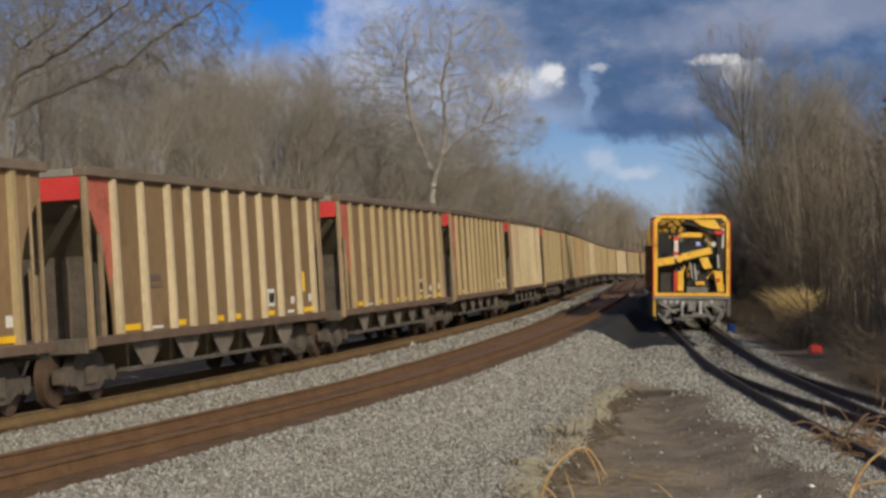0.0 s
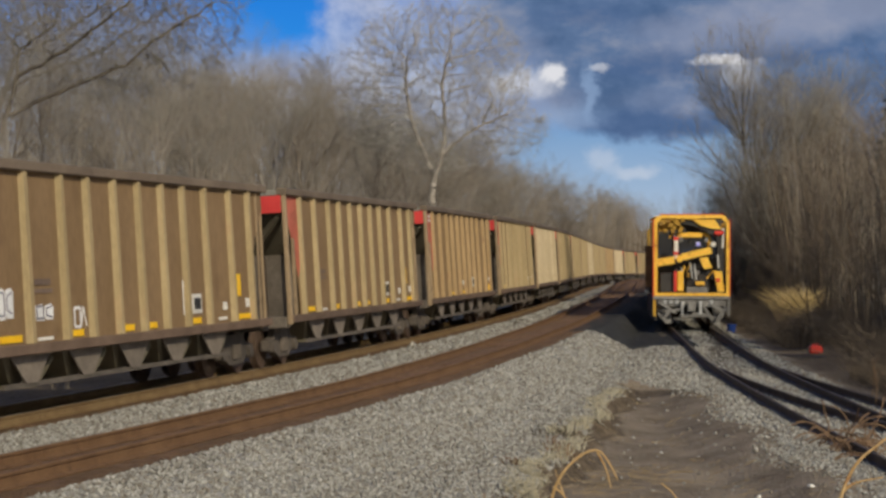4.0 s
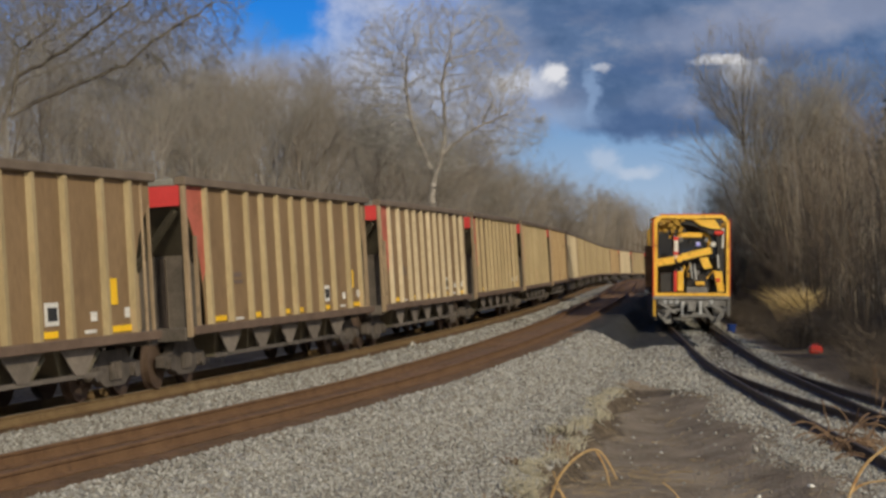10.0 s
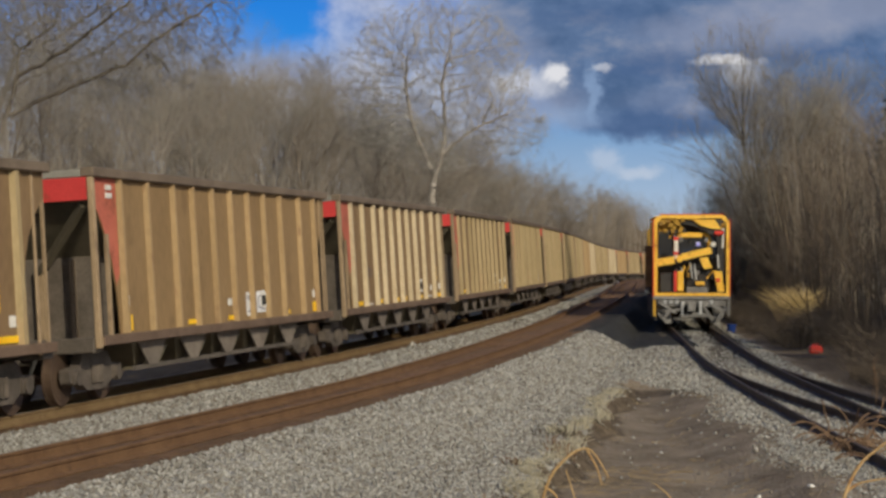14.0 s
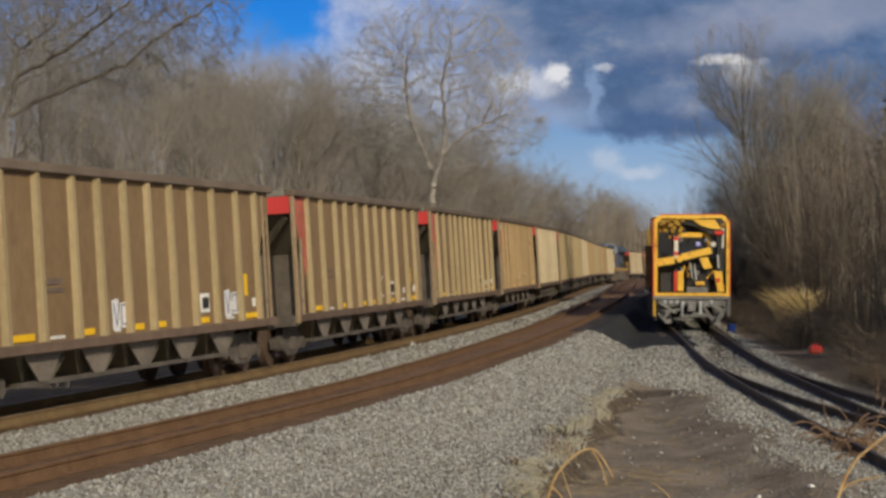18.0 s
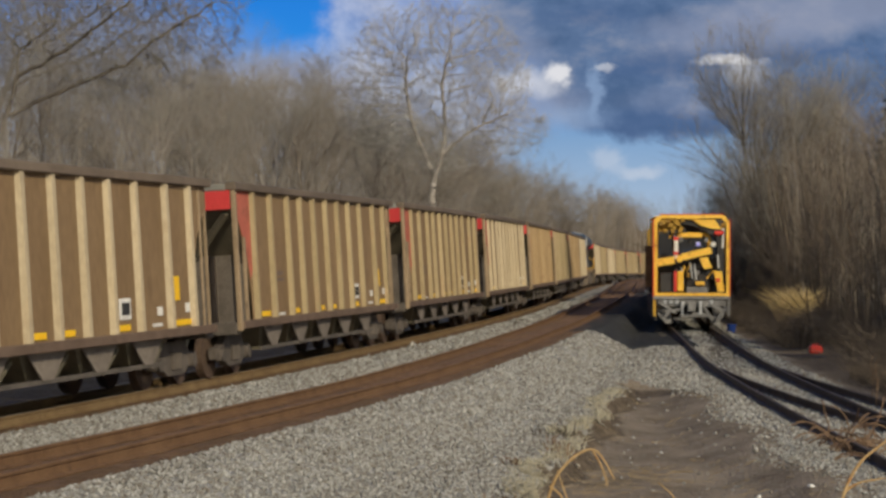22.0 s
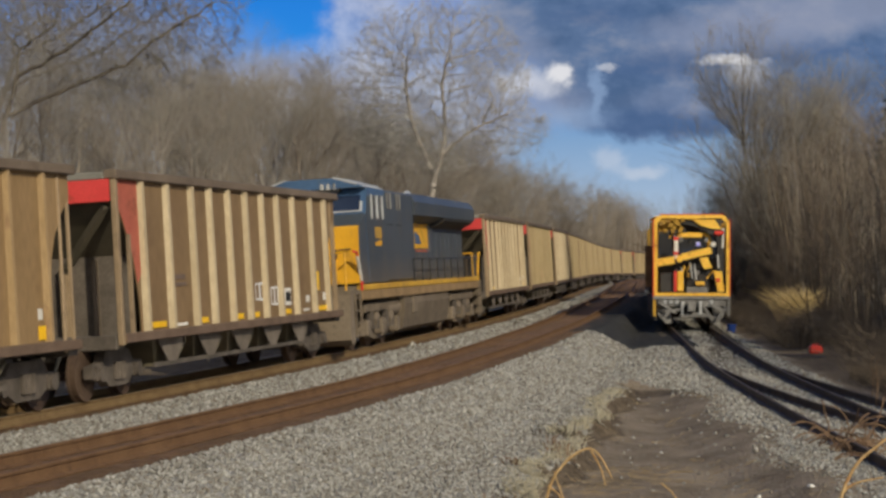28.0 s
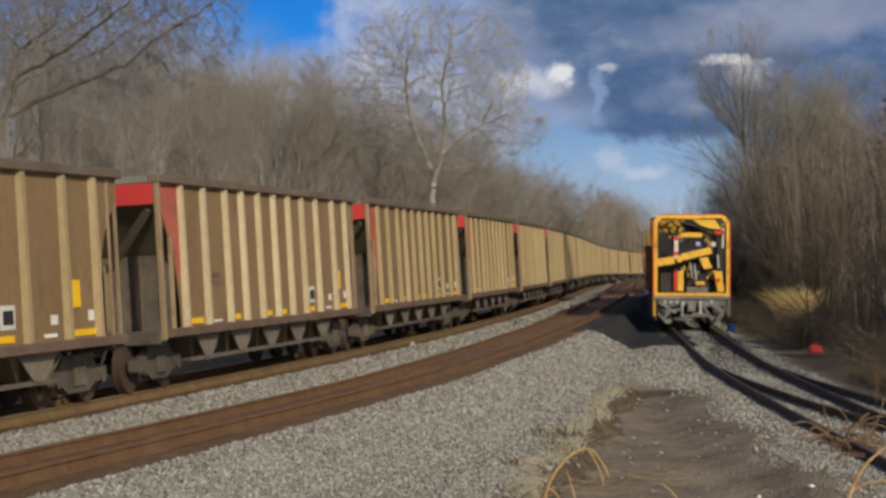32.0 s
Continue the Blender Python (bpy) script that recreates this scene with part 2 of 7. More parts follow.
def thing(name, label, category, group="", kind=""):
    ob = new(name)
    ob.empty_display_size = 0.3
    return tagged(ob, label, category, group, kind)


def box(bm, x0, x1, y0, y1, z0, z1, m=None, bevel=0.0, mi=0):
    r = bmesh.ops.create_cube(bm, size=1.0)
    t = Matrix.Translation(((x0 + x1) / 2, (y0 + y1) / 2, (z0 + z1) / 2)) @ Matrix.Diagonal((x1 - x0, y1 - y0, z1 - z0, 1))
    bmesh.ops.transform(bm, matrix=(m @ t) if m else t, verts=r["verts"])
    fs = {f for v in r["verts"] for f in v.link_faces}
    for f in fs:
        f.material_index = mi
    if bevel:
        es = list({e for v in r["verts"] for e in v.link_edges})
        bmesh.ops.bevel(bm, geom=es, offset=bevel, segments=1, affect="EDGES")
    return bm


def cyl(bm, a, b, r, n=10, r2=None):
    a, b = Vector(a), Vector(b)
    d = b - a
    res = bmesh.ops.create_cone(bm, cap_ends=True, segments=n, radius1=r, radius2=r if r2 is None else r2, depth=d.length)
    q = Vector((0, 0, 1)).rotation_difference(d.normalized()).to_matrix().to_4x4()
    bmesh.ops.transform(bm, matrix=Matrix.Translation((a + b) / 2) @ q, verts=res["verts"])
    return bm


def bar(bm, a, b, w, h=None):
    """A square bar from a to b."""
    a, b = Vector(a), Vector(b)
    d = b - a
    r = bmesh.ops.create_cube(bm, size=1.0)
    q = d.to_track_quat("X", "Z").to_matrix().to_4x4()
    bmesh.ops.transform(bm, matrix=Matrix.Translation((a + b) / 2) @ q @ Matrix.Diagonal((d.length, w, h or w, 1)), verts=r["verts"])
    return bm


def pipe(bm, pts, r, n=6):
    for a, b in zip(pts, pts[1:]):
        cyl(bm, a, b, r, n)
    return bm


def prism(bm, outline, y0, y1, axis="y"):
    """A plate of the given outline in x and z, between two y (or in y and z between two x)."""
    def at(u, w, d):
        return (u, d, w) if axis == "y" else (d, u, w)
    lo = [bm.verts.new(at(u, w, y0)) for u, w in outline]
    hi = [bm.verts.new(at(u, w, y1)) for u, w in outline]
    n = len(outline)
    bm.faces.new(lo)
    bm.faces.new(hi[::-1])
    for i in range(n):
        bm.faces.new((lo[i], hi[i], hi[(i + 1) % n], lo[(i + 1) % n]))
    bmesh.ops.recalc_face_normals(bm, faces=bm.faces[:])
    return bm


def B():
    return bmesh.new()


def raw_mesh(name, verts, faces_flat, per_face, material):
    """A mesh from numpy arrays: all faces have per_face corners."""
    me = bpy.data.meshes.new(name)
    nf = len(faces_flat) // per_face
    me.vertices.add(len(verts))
    me.vertices.foreach_set("co", np.asarray(verts, dtype=np.float32).ravel())
    me.loops.add(nf * per_face)
    me.loops.foreach_set("vertex_index", np.asarray(faces_flat, dtype=np.int32))
    me.polygons.add(nf)
    me.polygons.foreach_set("loop_start", np.arange(0, nf * per_face, per_face, dtype=np.int32))
    me.update(calc_edges=True)
    me.materials.append(material)
    return me


# ---------------------------------------------------------------- the line of the tracks
STEP = 1.0
S_MIN, S_MAX = -640.0, 900.0
S_GRID = np.arange(S_MIN, S_MAX + STEP, STEP)
KNOTS = (-200, -60, -40, 0, 30, 60, 90, 120, 150, 180, 195, 230, 250)
BENDS = (0, 0, -0.00341, -0.00249, -0.00158, -0.00098, -0.00044, 0.0001, 0.00058, 0.00127, 0.0019, 0.00253, 0)
kappa = np.interp(S_GRID, KNOTS, BENDS)
theta = np.cumsum(kappa) * STEP
I0 = int(np.argmin(abs(S_GRID)))
theta = theta - theta[I0] + 0.23016
px = np.cumsum(np.sin(theta)) * STEP
py = np.cumsum(np.cos(theta)) * STEP
px = px - px[I0] - 6.888
py = py - py[I0] + 34.871
BANK1, BANK2 = 0.060, 0.080
OFF2, UP2 = 5.88, 0.47


def fall(s):
    s = np.asarray(s, dtype=float)
    return np.where(s < 0, -0.00235 * s * 0.3, np.where(s < 190, -0.00235 * s - 3.02e-5 * s * s, -1.537 - 0.0138 * (np.minimum(s, 320) - 190)))


def second_off(s):
    """How far the second track lies beside the main line, and how much higher."""
    return np.interp(s, (-12, 5, 25, 45, 65), (4.8, 4.57, 4.48, 4.55, 4.65)), np.interp(s, (-12, 5, 20, 35, 60, 95), (0.27, 0.13, 0.19, 0.30, 0.55, 0.65))


def on_line(s, off=0.0):
    """Place and heading on the main line, or off metres beside it towards the camera."""
    x, y, t = (float(np.interp(s, S_GRID, a)) for a in (px, py, theta))
    return x + off * math.cos(t), y - off * math.sin(t), float(fall(s)), t


def seat_matrix(s, off=0.0, up=0.0, bank=0.0):
    """Frame on the track: x towards smaller s (the way the train runs), y to the camera's side."""
    x, y, z, t = on_line(s, off)
    X = Vector((-math.sin(t), -math.cos(t), 0))
    Y = Vector((math.cos(t), -math.sin(t), 0))
    Z = Vector((0, 0, 1))
    Y2, Z2 = Y * math.cos(bank) + Z * math.sin(bank), Z * math.cos(bank) - Y * math.sin(bank)
    m = Matrix((X, Y2, Z2)).transposed().to_4x4()
    m.translation = (x, y, z + up)
    return m


def car_matrix(s_mid, half, bank=BANK1):
    a = Vector(on_line(s_mid - half)[:3])
    b = Vector(on_line(s_mid + half)[:3])
    X = (a - b).normalized()
    Y = Vector((0, 0, 1)).cross(X).normalized()
    Z = X.cross(Y)
    Y2, Z2 = Y * math.cos(bank) + Z * math.sin(bank), Z * math.cos(bank) - Y * math.sin(bank)
    m = Matrix((X, Y2, Z2)).transposed().to_4x4()
    m.translation = (a + b) / 2
    return m


# siding: centre line in x as a function of y
SID_Y = (-10, 20, 32, 37, 42, 47, 55, 63, 75, 95, 120, 160, 220, 400)
SID_X = (7.0, 7.05, 7.2, 7.28, 7.42, 7.6, 8.05, 8.7, 9.6, 11.6, 14.4, 19.6, 28.0, 54.0)
SID_Z = -0.27


def siding_x(y):
    ys = np.asarray([y - 4, y - 2, y, y + 2, y + 4], dtype=float)
    return float(np.mean(np.interp(ys, SID_Y, SID_X)))


def siding_z(y):
    return SID_Z - 0.0035 * max(0.0, y - 80)


def siding_matrix(y):
    x = siding_x(y)
    d = Vector((siding_x(y + 1) - siding_x(y - 1), 2, 0)).normalized()
    X = -d
    Y = Vector((0, 0, 1)).cross(X)
    m = Matrix((X, Y, Vector((0, 0, 1)))).transposed().to_4x4()
    m.translation = (x, y, siding_z(y))
    return m


def line_coords(x, y):
    """For arrays of points: distance along the main line and beside it (positive: the camera's side)."""
    x, y = np.asarray(x, float), np.asarray(y, float)
    g = slice(0, len(S_GRID), 4)
    gx, gy, gt, gs = px[g], py[g], theta[g], S_GRID[g]
    s, l = np.empty(x.shape), np.empty(x.shape)
    for i in range(0, x.size, 4000):
        j = slice(i, i + 4000)
        k = np.argmin((x[j, None] - gx) ** 2 + (y[j, None] - gy) ** 2, axis=1)
        dx, dy = x[j] - gx[k], y[j] - gy[k]
        s[j] = gs[k] + dx * np.sin(gt[k]) + dy * np.cos(gt[k])
        l[j] = dx * np.cos(gt[k]) - dy * np.sin(gt[k])
    return s, l


# edge of the bare dirt beside the ballast
def dirt_edge(y):
    return 1.0 + (y - 24.2) * 0.16 + 0.13 * np.sin(y * 1.1) + 0.09 * np.sin(y * 2.7) + 0.06 * np.sin(y * 6.1) + 0.04 * np.sin(y * 13.7 + 1)


# heights across the line, from the hill on the far side to the bank beyond the siding
CROSS_L = (-400, -120, -60, -30, -14, -8, -4.2, -2.2, -1.4, 1.4, 2.0, 4.2, 4.5, 7.2, 7.7, 9.8, 11.5)
CROSS_Z = (24, 19, 13.5, 6.4, 0.1, -0.9, -0.85, -0.36, -0.30, -0.10, -0.14, 0.05, 0.12, 0.39, 0.40, -0.26, -0.44)


def ground_z(x, y):
    x, y = np.asarray(x, float), np.asarray(y, float)
    s, l = line_coords(x.ravel(), y.ravel())
    s, l = s.reshape(x.shape), l.reshape(x.shape)
    o2, u2 = second_off(s)
    l0 = l
    l = l + (OFF2 - o2) * np.clip((l - 1.6) / 1.2, 0, 1)
    squeeze = 1.5 * np.clip((s - 8) / 30, 0, 1)
    z = np.interp(np.where(l > 7.7, np.minimum(7.7 + (l - 7.7) * 2.1 / (2.1 - squeeze), np.maximum(l, 9.8)), l), CROSS_L, CROSS_Z)
    z = z - (UP2 - u2) * np.clip((l - 2.2) / 2.5, 0, 1) * np.clip((10.3 - l) / 1.5, 0, 1)
    far = np.clip((np.hypot(x, y) - 500) / 1500, 0, 1)
    z = np.where(l < -14, z * (1 - far), z)
    z = z + np.where(s > -30, fall(np.clip(s, -30, 330)), 0.0) * np.clip(1 - (l - 10) / 10, 0, 1)
    sx = np.interp(y, SID_Y, SID_X)
    d = x - sx
    bank = np.interp(d, (2.2, 6, 14, 60, 300), (0, 0.35, 1.3, 3.5, 6)) * np.clip((y - 20) / 40, 0.3, 1) * (1 - far)
    z = np.where(l > 9.8, z + bank, z)
    inside = np.clip((x - dirt_edge(y)) / 0.24, 0, 1) * np.clip((45.0 - y) / 1.5, 0, 1) * np.clip((sx - 2.0 - x) / 1.0, 0, 1) * np.clip(y / 10, 0, 1)
    z = z - 0.28 * inside
    z = z + np.where(l > 9.8, -0.0035 * np.clip(y - 80, 0, 200), 0)
    return z


# ---------------------------------------------------------------- sky behind the trees
def sky_material():
    m = bpy.data.materials.new("cloudy_sky")
    m.use_nodes = True
    nt = m.node_tree
    nt.nodes.remove(nt.nodes["Principled BSDF"])
    out = nt.nodes["Material Output"]
    em = nt.nodes.new("ShaderNodeEmission")
    nt.links.new(em.outputs[0], out.inputs[0])
    uv = nt.nodes.new("ShaderNodeTexCoord")

    def noise_of(scale, detail, rough, stretch=(1, 1, 1)):
        mp = nt.nodes.new("ShaderNodeMapping")
        mp.inputs["Scale"].default_value = stretch
        nt.links.new(uv.outputs["UV"], mp.inputs[0])
        n = node(nt, "ShaderNodeTexNoise", Scale=scale, Detail=detail, Roughness=rough)
        nt.links.new(mp.outputs[0], n.inputs["Vector"])
        return n

    def math_of(op, a, b=None, clamp=False):
        n = nt.nodes.new("ShaderNodeMath")
        n.operation, n.use_clamp = op, clamp
        for i, v in enumerate((a, b)):
            if v is None:
                continue
            if isinstance(v, (int, float)):
                n.inputs[i].default_value = v
            else:
                nt.links.new(v, n.inputs[i])
        return n.outputs[0]

    warp = noise_of(0.8, 7, 0.66)
    warp2 = noise_of(0.5, 5, 0.6, (1, 1.6, 1))
    add = nt.nodes.new("ShaderNodeVectorMath")
    add.operation = "MULTIPLY_ADD"
    sub = nt.nodes.new("ShaderNodeVectorMath")
    sub.operation = "SUBTRACT"
    sub.inputs[1].default_value = (0.5, 0.5, 0.5)
    nt.links.new(warp.outputs["Color"], sub.inputs[0])
    nt.links.new(sub.outputs[0], add.inputs[0])
    add.inputs[1].default_value = (1.6, 1.0, 0)
    nt.links.new(uv.outputs["UV"], add.inputs[2])
    sep = nt.nodes.new("ShaderNodeSeparateXYZ")
    nt.links.new(add.outputs[0], sep.inputs[0])

    def blob(cx, cy, rx, ry, edge=0.5):
        """A soft-edged patch at azimuth cx and elevation cy (degrees): 1 inside, 0 outside."""
        dx = math_of("MULTIPLY", math_of("SUBTRACT", sep.outputs[0], cx), 1 / rx)
        dy = math_of("MULTIPLY", math_of("SUBTRACT", sep.outputs[1], cy), 1 / ry)
        d = math_of("SQRT", math_of("ADD", math_of("MULTIPLY", dx, dx), math_of("MULTIPLY", dy, dy)))
        mr = nt.nodes.new("ShaderNodeMapRange")
        mr.interpolation_type = "SMOOTHSTEP"
        mr.inputs[1].default_value, mr.inputs[2].default_value = 1 + edge, 1 - edge
        nt.links.new(d, mr.inputs[0])
        return mr.outputs[0]

    def over(base, colour, mask, amount=1.0):
        mx = nt.nodes.new("ShaderNodeMixRGB")
        nt.links.new(math_of("MULTIPLY", mask, amount), mx.inputs[0])
        if isinstance(base, tuple):
            mx.inputs[1].default_value = base
        else:
            nt.links.new(base, mx.inputs[1])
        if isinstance(colour, tuple):
            mx.inputs[2].default_value = colour
        else:
            nt.links.new(colour, mx.inputs[2])
        return mx.outputs[0]

    # clear blue, paler towards the horizon
    ramp = nt.nodes.new("ShaderNodeValToRGB")
    e = ramp.color_ramp.elements
    e[0].position, e[0].color = 0.0, lin(186, 202, 218)
    e[1].position, e[1].color = 1.0, lin(20, 110, 215)
    mid = e.new(0.32)
    mid.color = lin(132, 168, 208)
    up = e.new(0.62)
    up.color = lin(46, 140, 230)
    suv = nt.nodes.new("ShaderNodeSeparateXYZ")
    nt.links.new(uv.outputs["UV"], suv.inputs[0])
    nt.links.new(math_of("DIVIDE", suv.outputs[1], 10.0, True), ramp.inputs[0])
    col = ramp.outputs[0]
    # grey-blue mass with lighter folds
    fold = nt.nodes.new("ShaderNodeValToRGB")
    e = fold.color_ramp.elements
    e[0].position, e[0].color = 0.36, lin(78, 104, 142)
    e[1].position, e[1].color = 0.74, lin(146, 154, 174)
    mid = e.new(0.52)
    mid.color = lin(97, 121, 158)
    nt.links.new(warp2.outputs[0], fold.inputs[0])
    puff = nt.nodes.new("ShaderNodeValToRGB")
    e = puff.color_ramp.elements
    e[0].position, e[0].color = 0.35, lin(150, 160, 188)
    e[1].position, e[1].color = 0.62, lin(205, 208, 220)
    nt.links.new(warp.outputs[0], puff.inputs[0])
    for cx, cy, rx, ry, edge, a in ((-2.0, 3.9, 4.0, 2.1, 0.3, 0.8), (-5.2, 4.0, 2.4, 1.6, 0.35, 0.9), (-10.5, 5.6, 4.0, 1.6, 0.6, 0.55), (-2.7, 6.7, 1.0, 1.7, 0.45, 0.6),
                                    (-0.3, 7.4, 2.5, 1.6, 0.35, 0.6), (-14, 3.4, 6, 1.6, 0.5, 0.6), (-30, 4, 9, 4, 0.5, 0.8)):
        col = over(col, puff.outputs[0], blob(cx, cy, rx, ry, edge), a)
    for cx, cy, rx, ry, edge, a in ((8.6, 6.5, 6.8, 2.9, 0.2, 1.0), (12.5, 5.0, 6.0, 1.9, 0.22, 1.0), (6.1, 4.7, 3.4, 1.5, 0.14, 1.0), (3.6, 7.2, 2.7, 1.7, 0.3, 0.95), (26, 7, 14, 5, 0.3, 1.0), (12, 16, 24, 6, 0.3, 0.9), (-22, 15, 14, 4, 0.5, 0.7)):
        col = over(col, fold.outputs[0], blob(cx, cy, rx, ry, edge), a)
    # darker undersides
    for cx, cy, rx, ry, edge, a in ((6.3, 5.4, 1.5, 0.45, 0.6, 0.6), (6.0, 3.65, 2.0, 0.4, 0.6, 0.6), (4.3, 6.9, 1.5, 0.35, 0.7, 0.5), (10.0, 5.75, 2.4, 0.3, 0.7, 0.5)):
        col = over(col, lin(70, 97, 140), blob(cx, cy, rx, ry, edge), a)
    # lit folds and bright edges
    for cx, cy, rx, ry, edge, a in ((8.4, 6.3, 2.6, 0.55, 0.6, 0.55), (11.6, 6.9, 3.4, 0.6, 0.6, 0.65), (6.9, 4.35, 1.5, 0.35, 0.7, 0.25), (1.6, 5.6, 1.3, 1.1, 0.6, 0.55), (2.2, 4.2, 1.7, 0.7, 0.6, 0.6)):
        col = over(col, lin(150, 158, 182), blob(cx, cy, rx, ry, edge), a)
    for cx, cy, rx, ry, edge, a in ((4.45, 4.6, 0.22, 0.75, 0.7, 0.6), (3.8, 3.9, 1.0, 0.35, 0.7, 0.5)):
        col = over(col, lin(150, 176, 212), blob(cx, cy, rx, ry, edge), a)
    for cx, cy, rx, ry, edge, a in ((3.2, 5.25, 0.42, 0.3, 0.45, 0.95), (2.2, 4.95, 0.9, 0.35, 0.7, 0.6), (4.7, 5.3, 0.24, 0.13, 0.6, 0.45), (8.35, 5.5, 0.8, 0.17, 0.5, 0.95), (8.7, 5.1, 0.55, 0.42, 0.7, 0.55), (4.75, 2.6, 0.4, 0.3, 0.7, 0.3), (5.75, 2.3, 0.6, 0.2, 0.7, 0.35)):
        col = over(col, lin(232, 232, 236), blob(cx, cy, rx, ry, edge), a)
    nt.links.new(col, em.inputs[0])
    em.inputs[1].default_value = 0.94
    return m


def sky_panel():
    az = np.radians(np.linspace(-65, 65, 53))
    el = np.radians(np.linspace(-3, 42, 19))
    R = 3200.0
    A, E = np.meshgrid(az, el)
    v = np.stack([R * np.sin(A) * np.cos(E), R * np.cos(A) * np.cos(E), R * np.sin(E)], -1).reshape(-1, 3)
    na, ne = len(az), len(el)
    f = [(j * na + i, j * na + i + 1, (j + 1) * na + i + 1, (j + 1) * na + i) for j in range(ne - 1) for i in range(na - 1)]
    me = raw_mesh("sky_backdrop", v, np.array(f).ravel(), 4, sky_material())
    lay = me.uv_layers.new(name="UVMap")
    uvs = np.degrees(np.stack([A, E], -1)).reshape(-1, 2)
    lay.data.foreach_set("uv", uvs[np.array(f).ravel()].astype(np.float32).ravel())
    ob = new("backdrop", me)
    ob.location = EYE
    return tagged(ob, "blue sky with drifting grey and white clouds", "sky", kind="structure")


SKY = sky_panel()


# ---------------------------------------------------------------- ground
def ground_material():
    m = bpy.data.materials.new("ground_mix")
    m.use_nodes = True
    nt = m.node_tree
    b = nt.nodes["Principled BSDF"]
    tc = nt.nodes.new("ShaderNodeTexCoord")

    def noi(scale, detail=5.0, rough=0.6):
        n = node(nt, "ShaderNodeTexNoise", Scale=scale, Detail=detail, Roughness=rough)
        nt.links.new(tc.outputs["Object"], n.inputs["Vector"])
        return n.outputs[0]

    def ramp(fac, c1, c2, a=0.35, z=0.65):
        r = nt.nodes.new("ShaderNodeValToRGB")
        r.color_ramp.elements[0].position, r.color_ramp.elements[1].position = a, z
        r.color_ramp.elements[0].color, r.color_ramp.elements[1].color = c1, c2
        nt.links.new(fac, r.inputs[0])
        return r.outputs[0]

    def mix(fac, a, c):
        x = nt.nodes.new("ShaderNodeMixRGB")
        nt.links.new(fac, x.inputs[0])
        nt.links.new(a, x.inputs[1])
        nt.links.new(c, x.inputs[2])
        return x.outputs[0]

    def attr(name):
        a = nt.nodes.new("ShaderNodeAttribute")
        a.attribute_name = name
        return a.outputs["Fac"]

    vor = nt.nodes.new("ShaderNodeTexVoronoi")
    vor.inputs["Scale"].default_value = 17.0
    nt.links.new(tc.outputs["Object"], vor.inputs["Vector"])
    cell = nt.nodes.new("ShaderNodeSeparateColor")
    nt.links.new(vor.outputs["Color"], cell.inputs[0])
    gravel = ramp(cell.outputs[0], rgb(0.17, 0.16, 0.14), rgb(0.47, 0.45, 0.41), 0.0, 1.0)
    stain = ramp(noi(0.5), rgb(0.16, 0.145, 0.125), rgb(0.35, 0.33, 0.30))
    x = nt.nodes.new("ShaderNodeMixRGB")
    x.inputs[0].default_value = 0.45
    nt.links.new(gravel, x.inputs[1])
    nt.links.new(stain, x.inputs[2])
    gravel = x.outputs[0]
    dirt = mix(ramp(noi(7, 6, 0.7), rgb(0, 0, 0), rgb(1, 1, 1), 0.52, 0.66), ramp(noi(0.9), rgb(0.14, 0.105, 0.072), rgb(0.27, 0.215, 0.158)), ramp(noi(22), rgb(0.22, 0.186, 0.146), rgb(0.33, 0.284, 0.226)))
    litter = mix(ramp(noi(9, 6, 0.7), rgb(0, 0, 0), rgb(1, 1, 1), 0.48, 0.6), ramp(noi(0.35), rgb(0.085, 0.062, 0.042), rgb(0.165, 0.124, 0.082)), ramp(noi(3), rgb(0.14, 0.104, 0.068), rgb(0.24, 0.185, 0.125)))

    def edge(name):
        s = nt.nodes.new("ShaderNodeMath")
        s.operation = "MULTIPLY_ADD"
        nt.links.new(noi(2.2, 6, 0.7), s.inputs[0])
        s.inputs[1].default_value = 0.7
        s2 = nt.nodes.new("ShaderNodeMath")
        s2.operation = "SUBTRACT"
        nt.links.new(attr(name), s2.inputs[0])
        s2.inputs[1].default_value = 0.35
        nt.links.new(s2.outputs[0], s.inputs[2])
        return ramp(s.outputs[0], rgb(0, 0, 0), rgb(1, 1, 1), 0.42, 0.58)

    # dirt turns darker brown along its rim
    dirt = mix(edge("dark_rim"), dirt, ramp(noi(6), rgb(0.07, 0.053, 0.037), rgb(0.15, 0.114, 0.08)))
    col = mix(edge("gravel"), dirt, gravel)
    rusty = mix(cell.outputs[1], ramp(noi(1.2), rgb(0.105, 0.06, 0.03), rgb(0.16, 0.095, 0.05)), ramp(noi(5), rgb(0.13, 0.08, 0.043), rgb(0.20, 0.125, 0.07)))
    col = mix(edge("rust"), col, rusty)
    # near-black coal fines, with the machine's shade painted into the colour
    col = mix(edge("shade_fines"), col, ramp(noi(3), rgb(0.022, 0.022, 0.022), rgb(0.055, 0.053, 0.05)))
    col = mix(edge("litter"), col, litter)
    nt.links.new(col, b.inputs["Base Color"])
    b.inputs["Roughness"].default_value = 0.95
    b.inputs["Specular IOR Level"].default_value = 0.15
    bp = nt.nodes.new("ShaderNodeBump")
    bp.inputs["Strength"].default_value, bp.inputs["Distance"].default_value = 0.8, 0.05
    hs = nt.nodes.new("ShaderNodeMath")
    hs.operation = "MULTIPLY_ADD"
    nt.links.new(vor.outputs["Distance"], hs.inputs[0])
    hs.inputs[1].default_value = -1.0
    nt.links.new(noi(14, 6), hs.inputs[2])
    nt.links.new(hs.outputs[0], bp.inputs["Height"])
    nt.links.new(bp.outputs[0], b.inputs["Normal"])
    return m


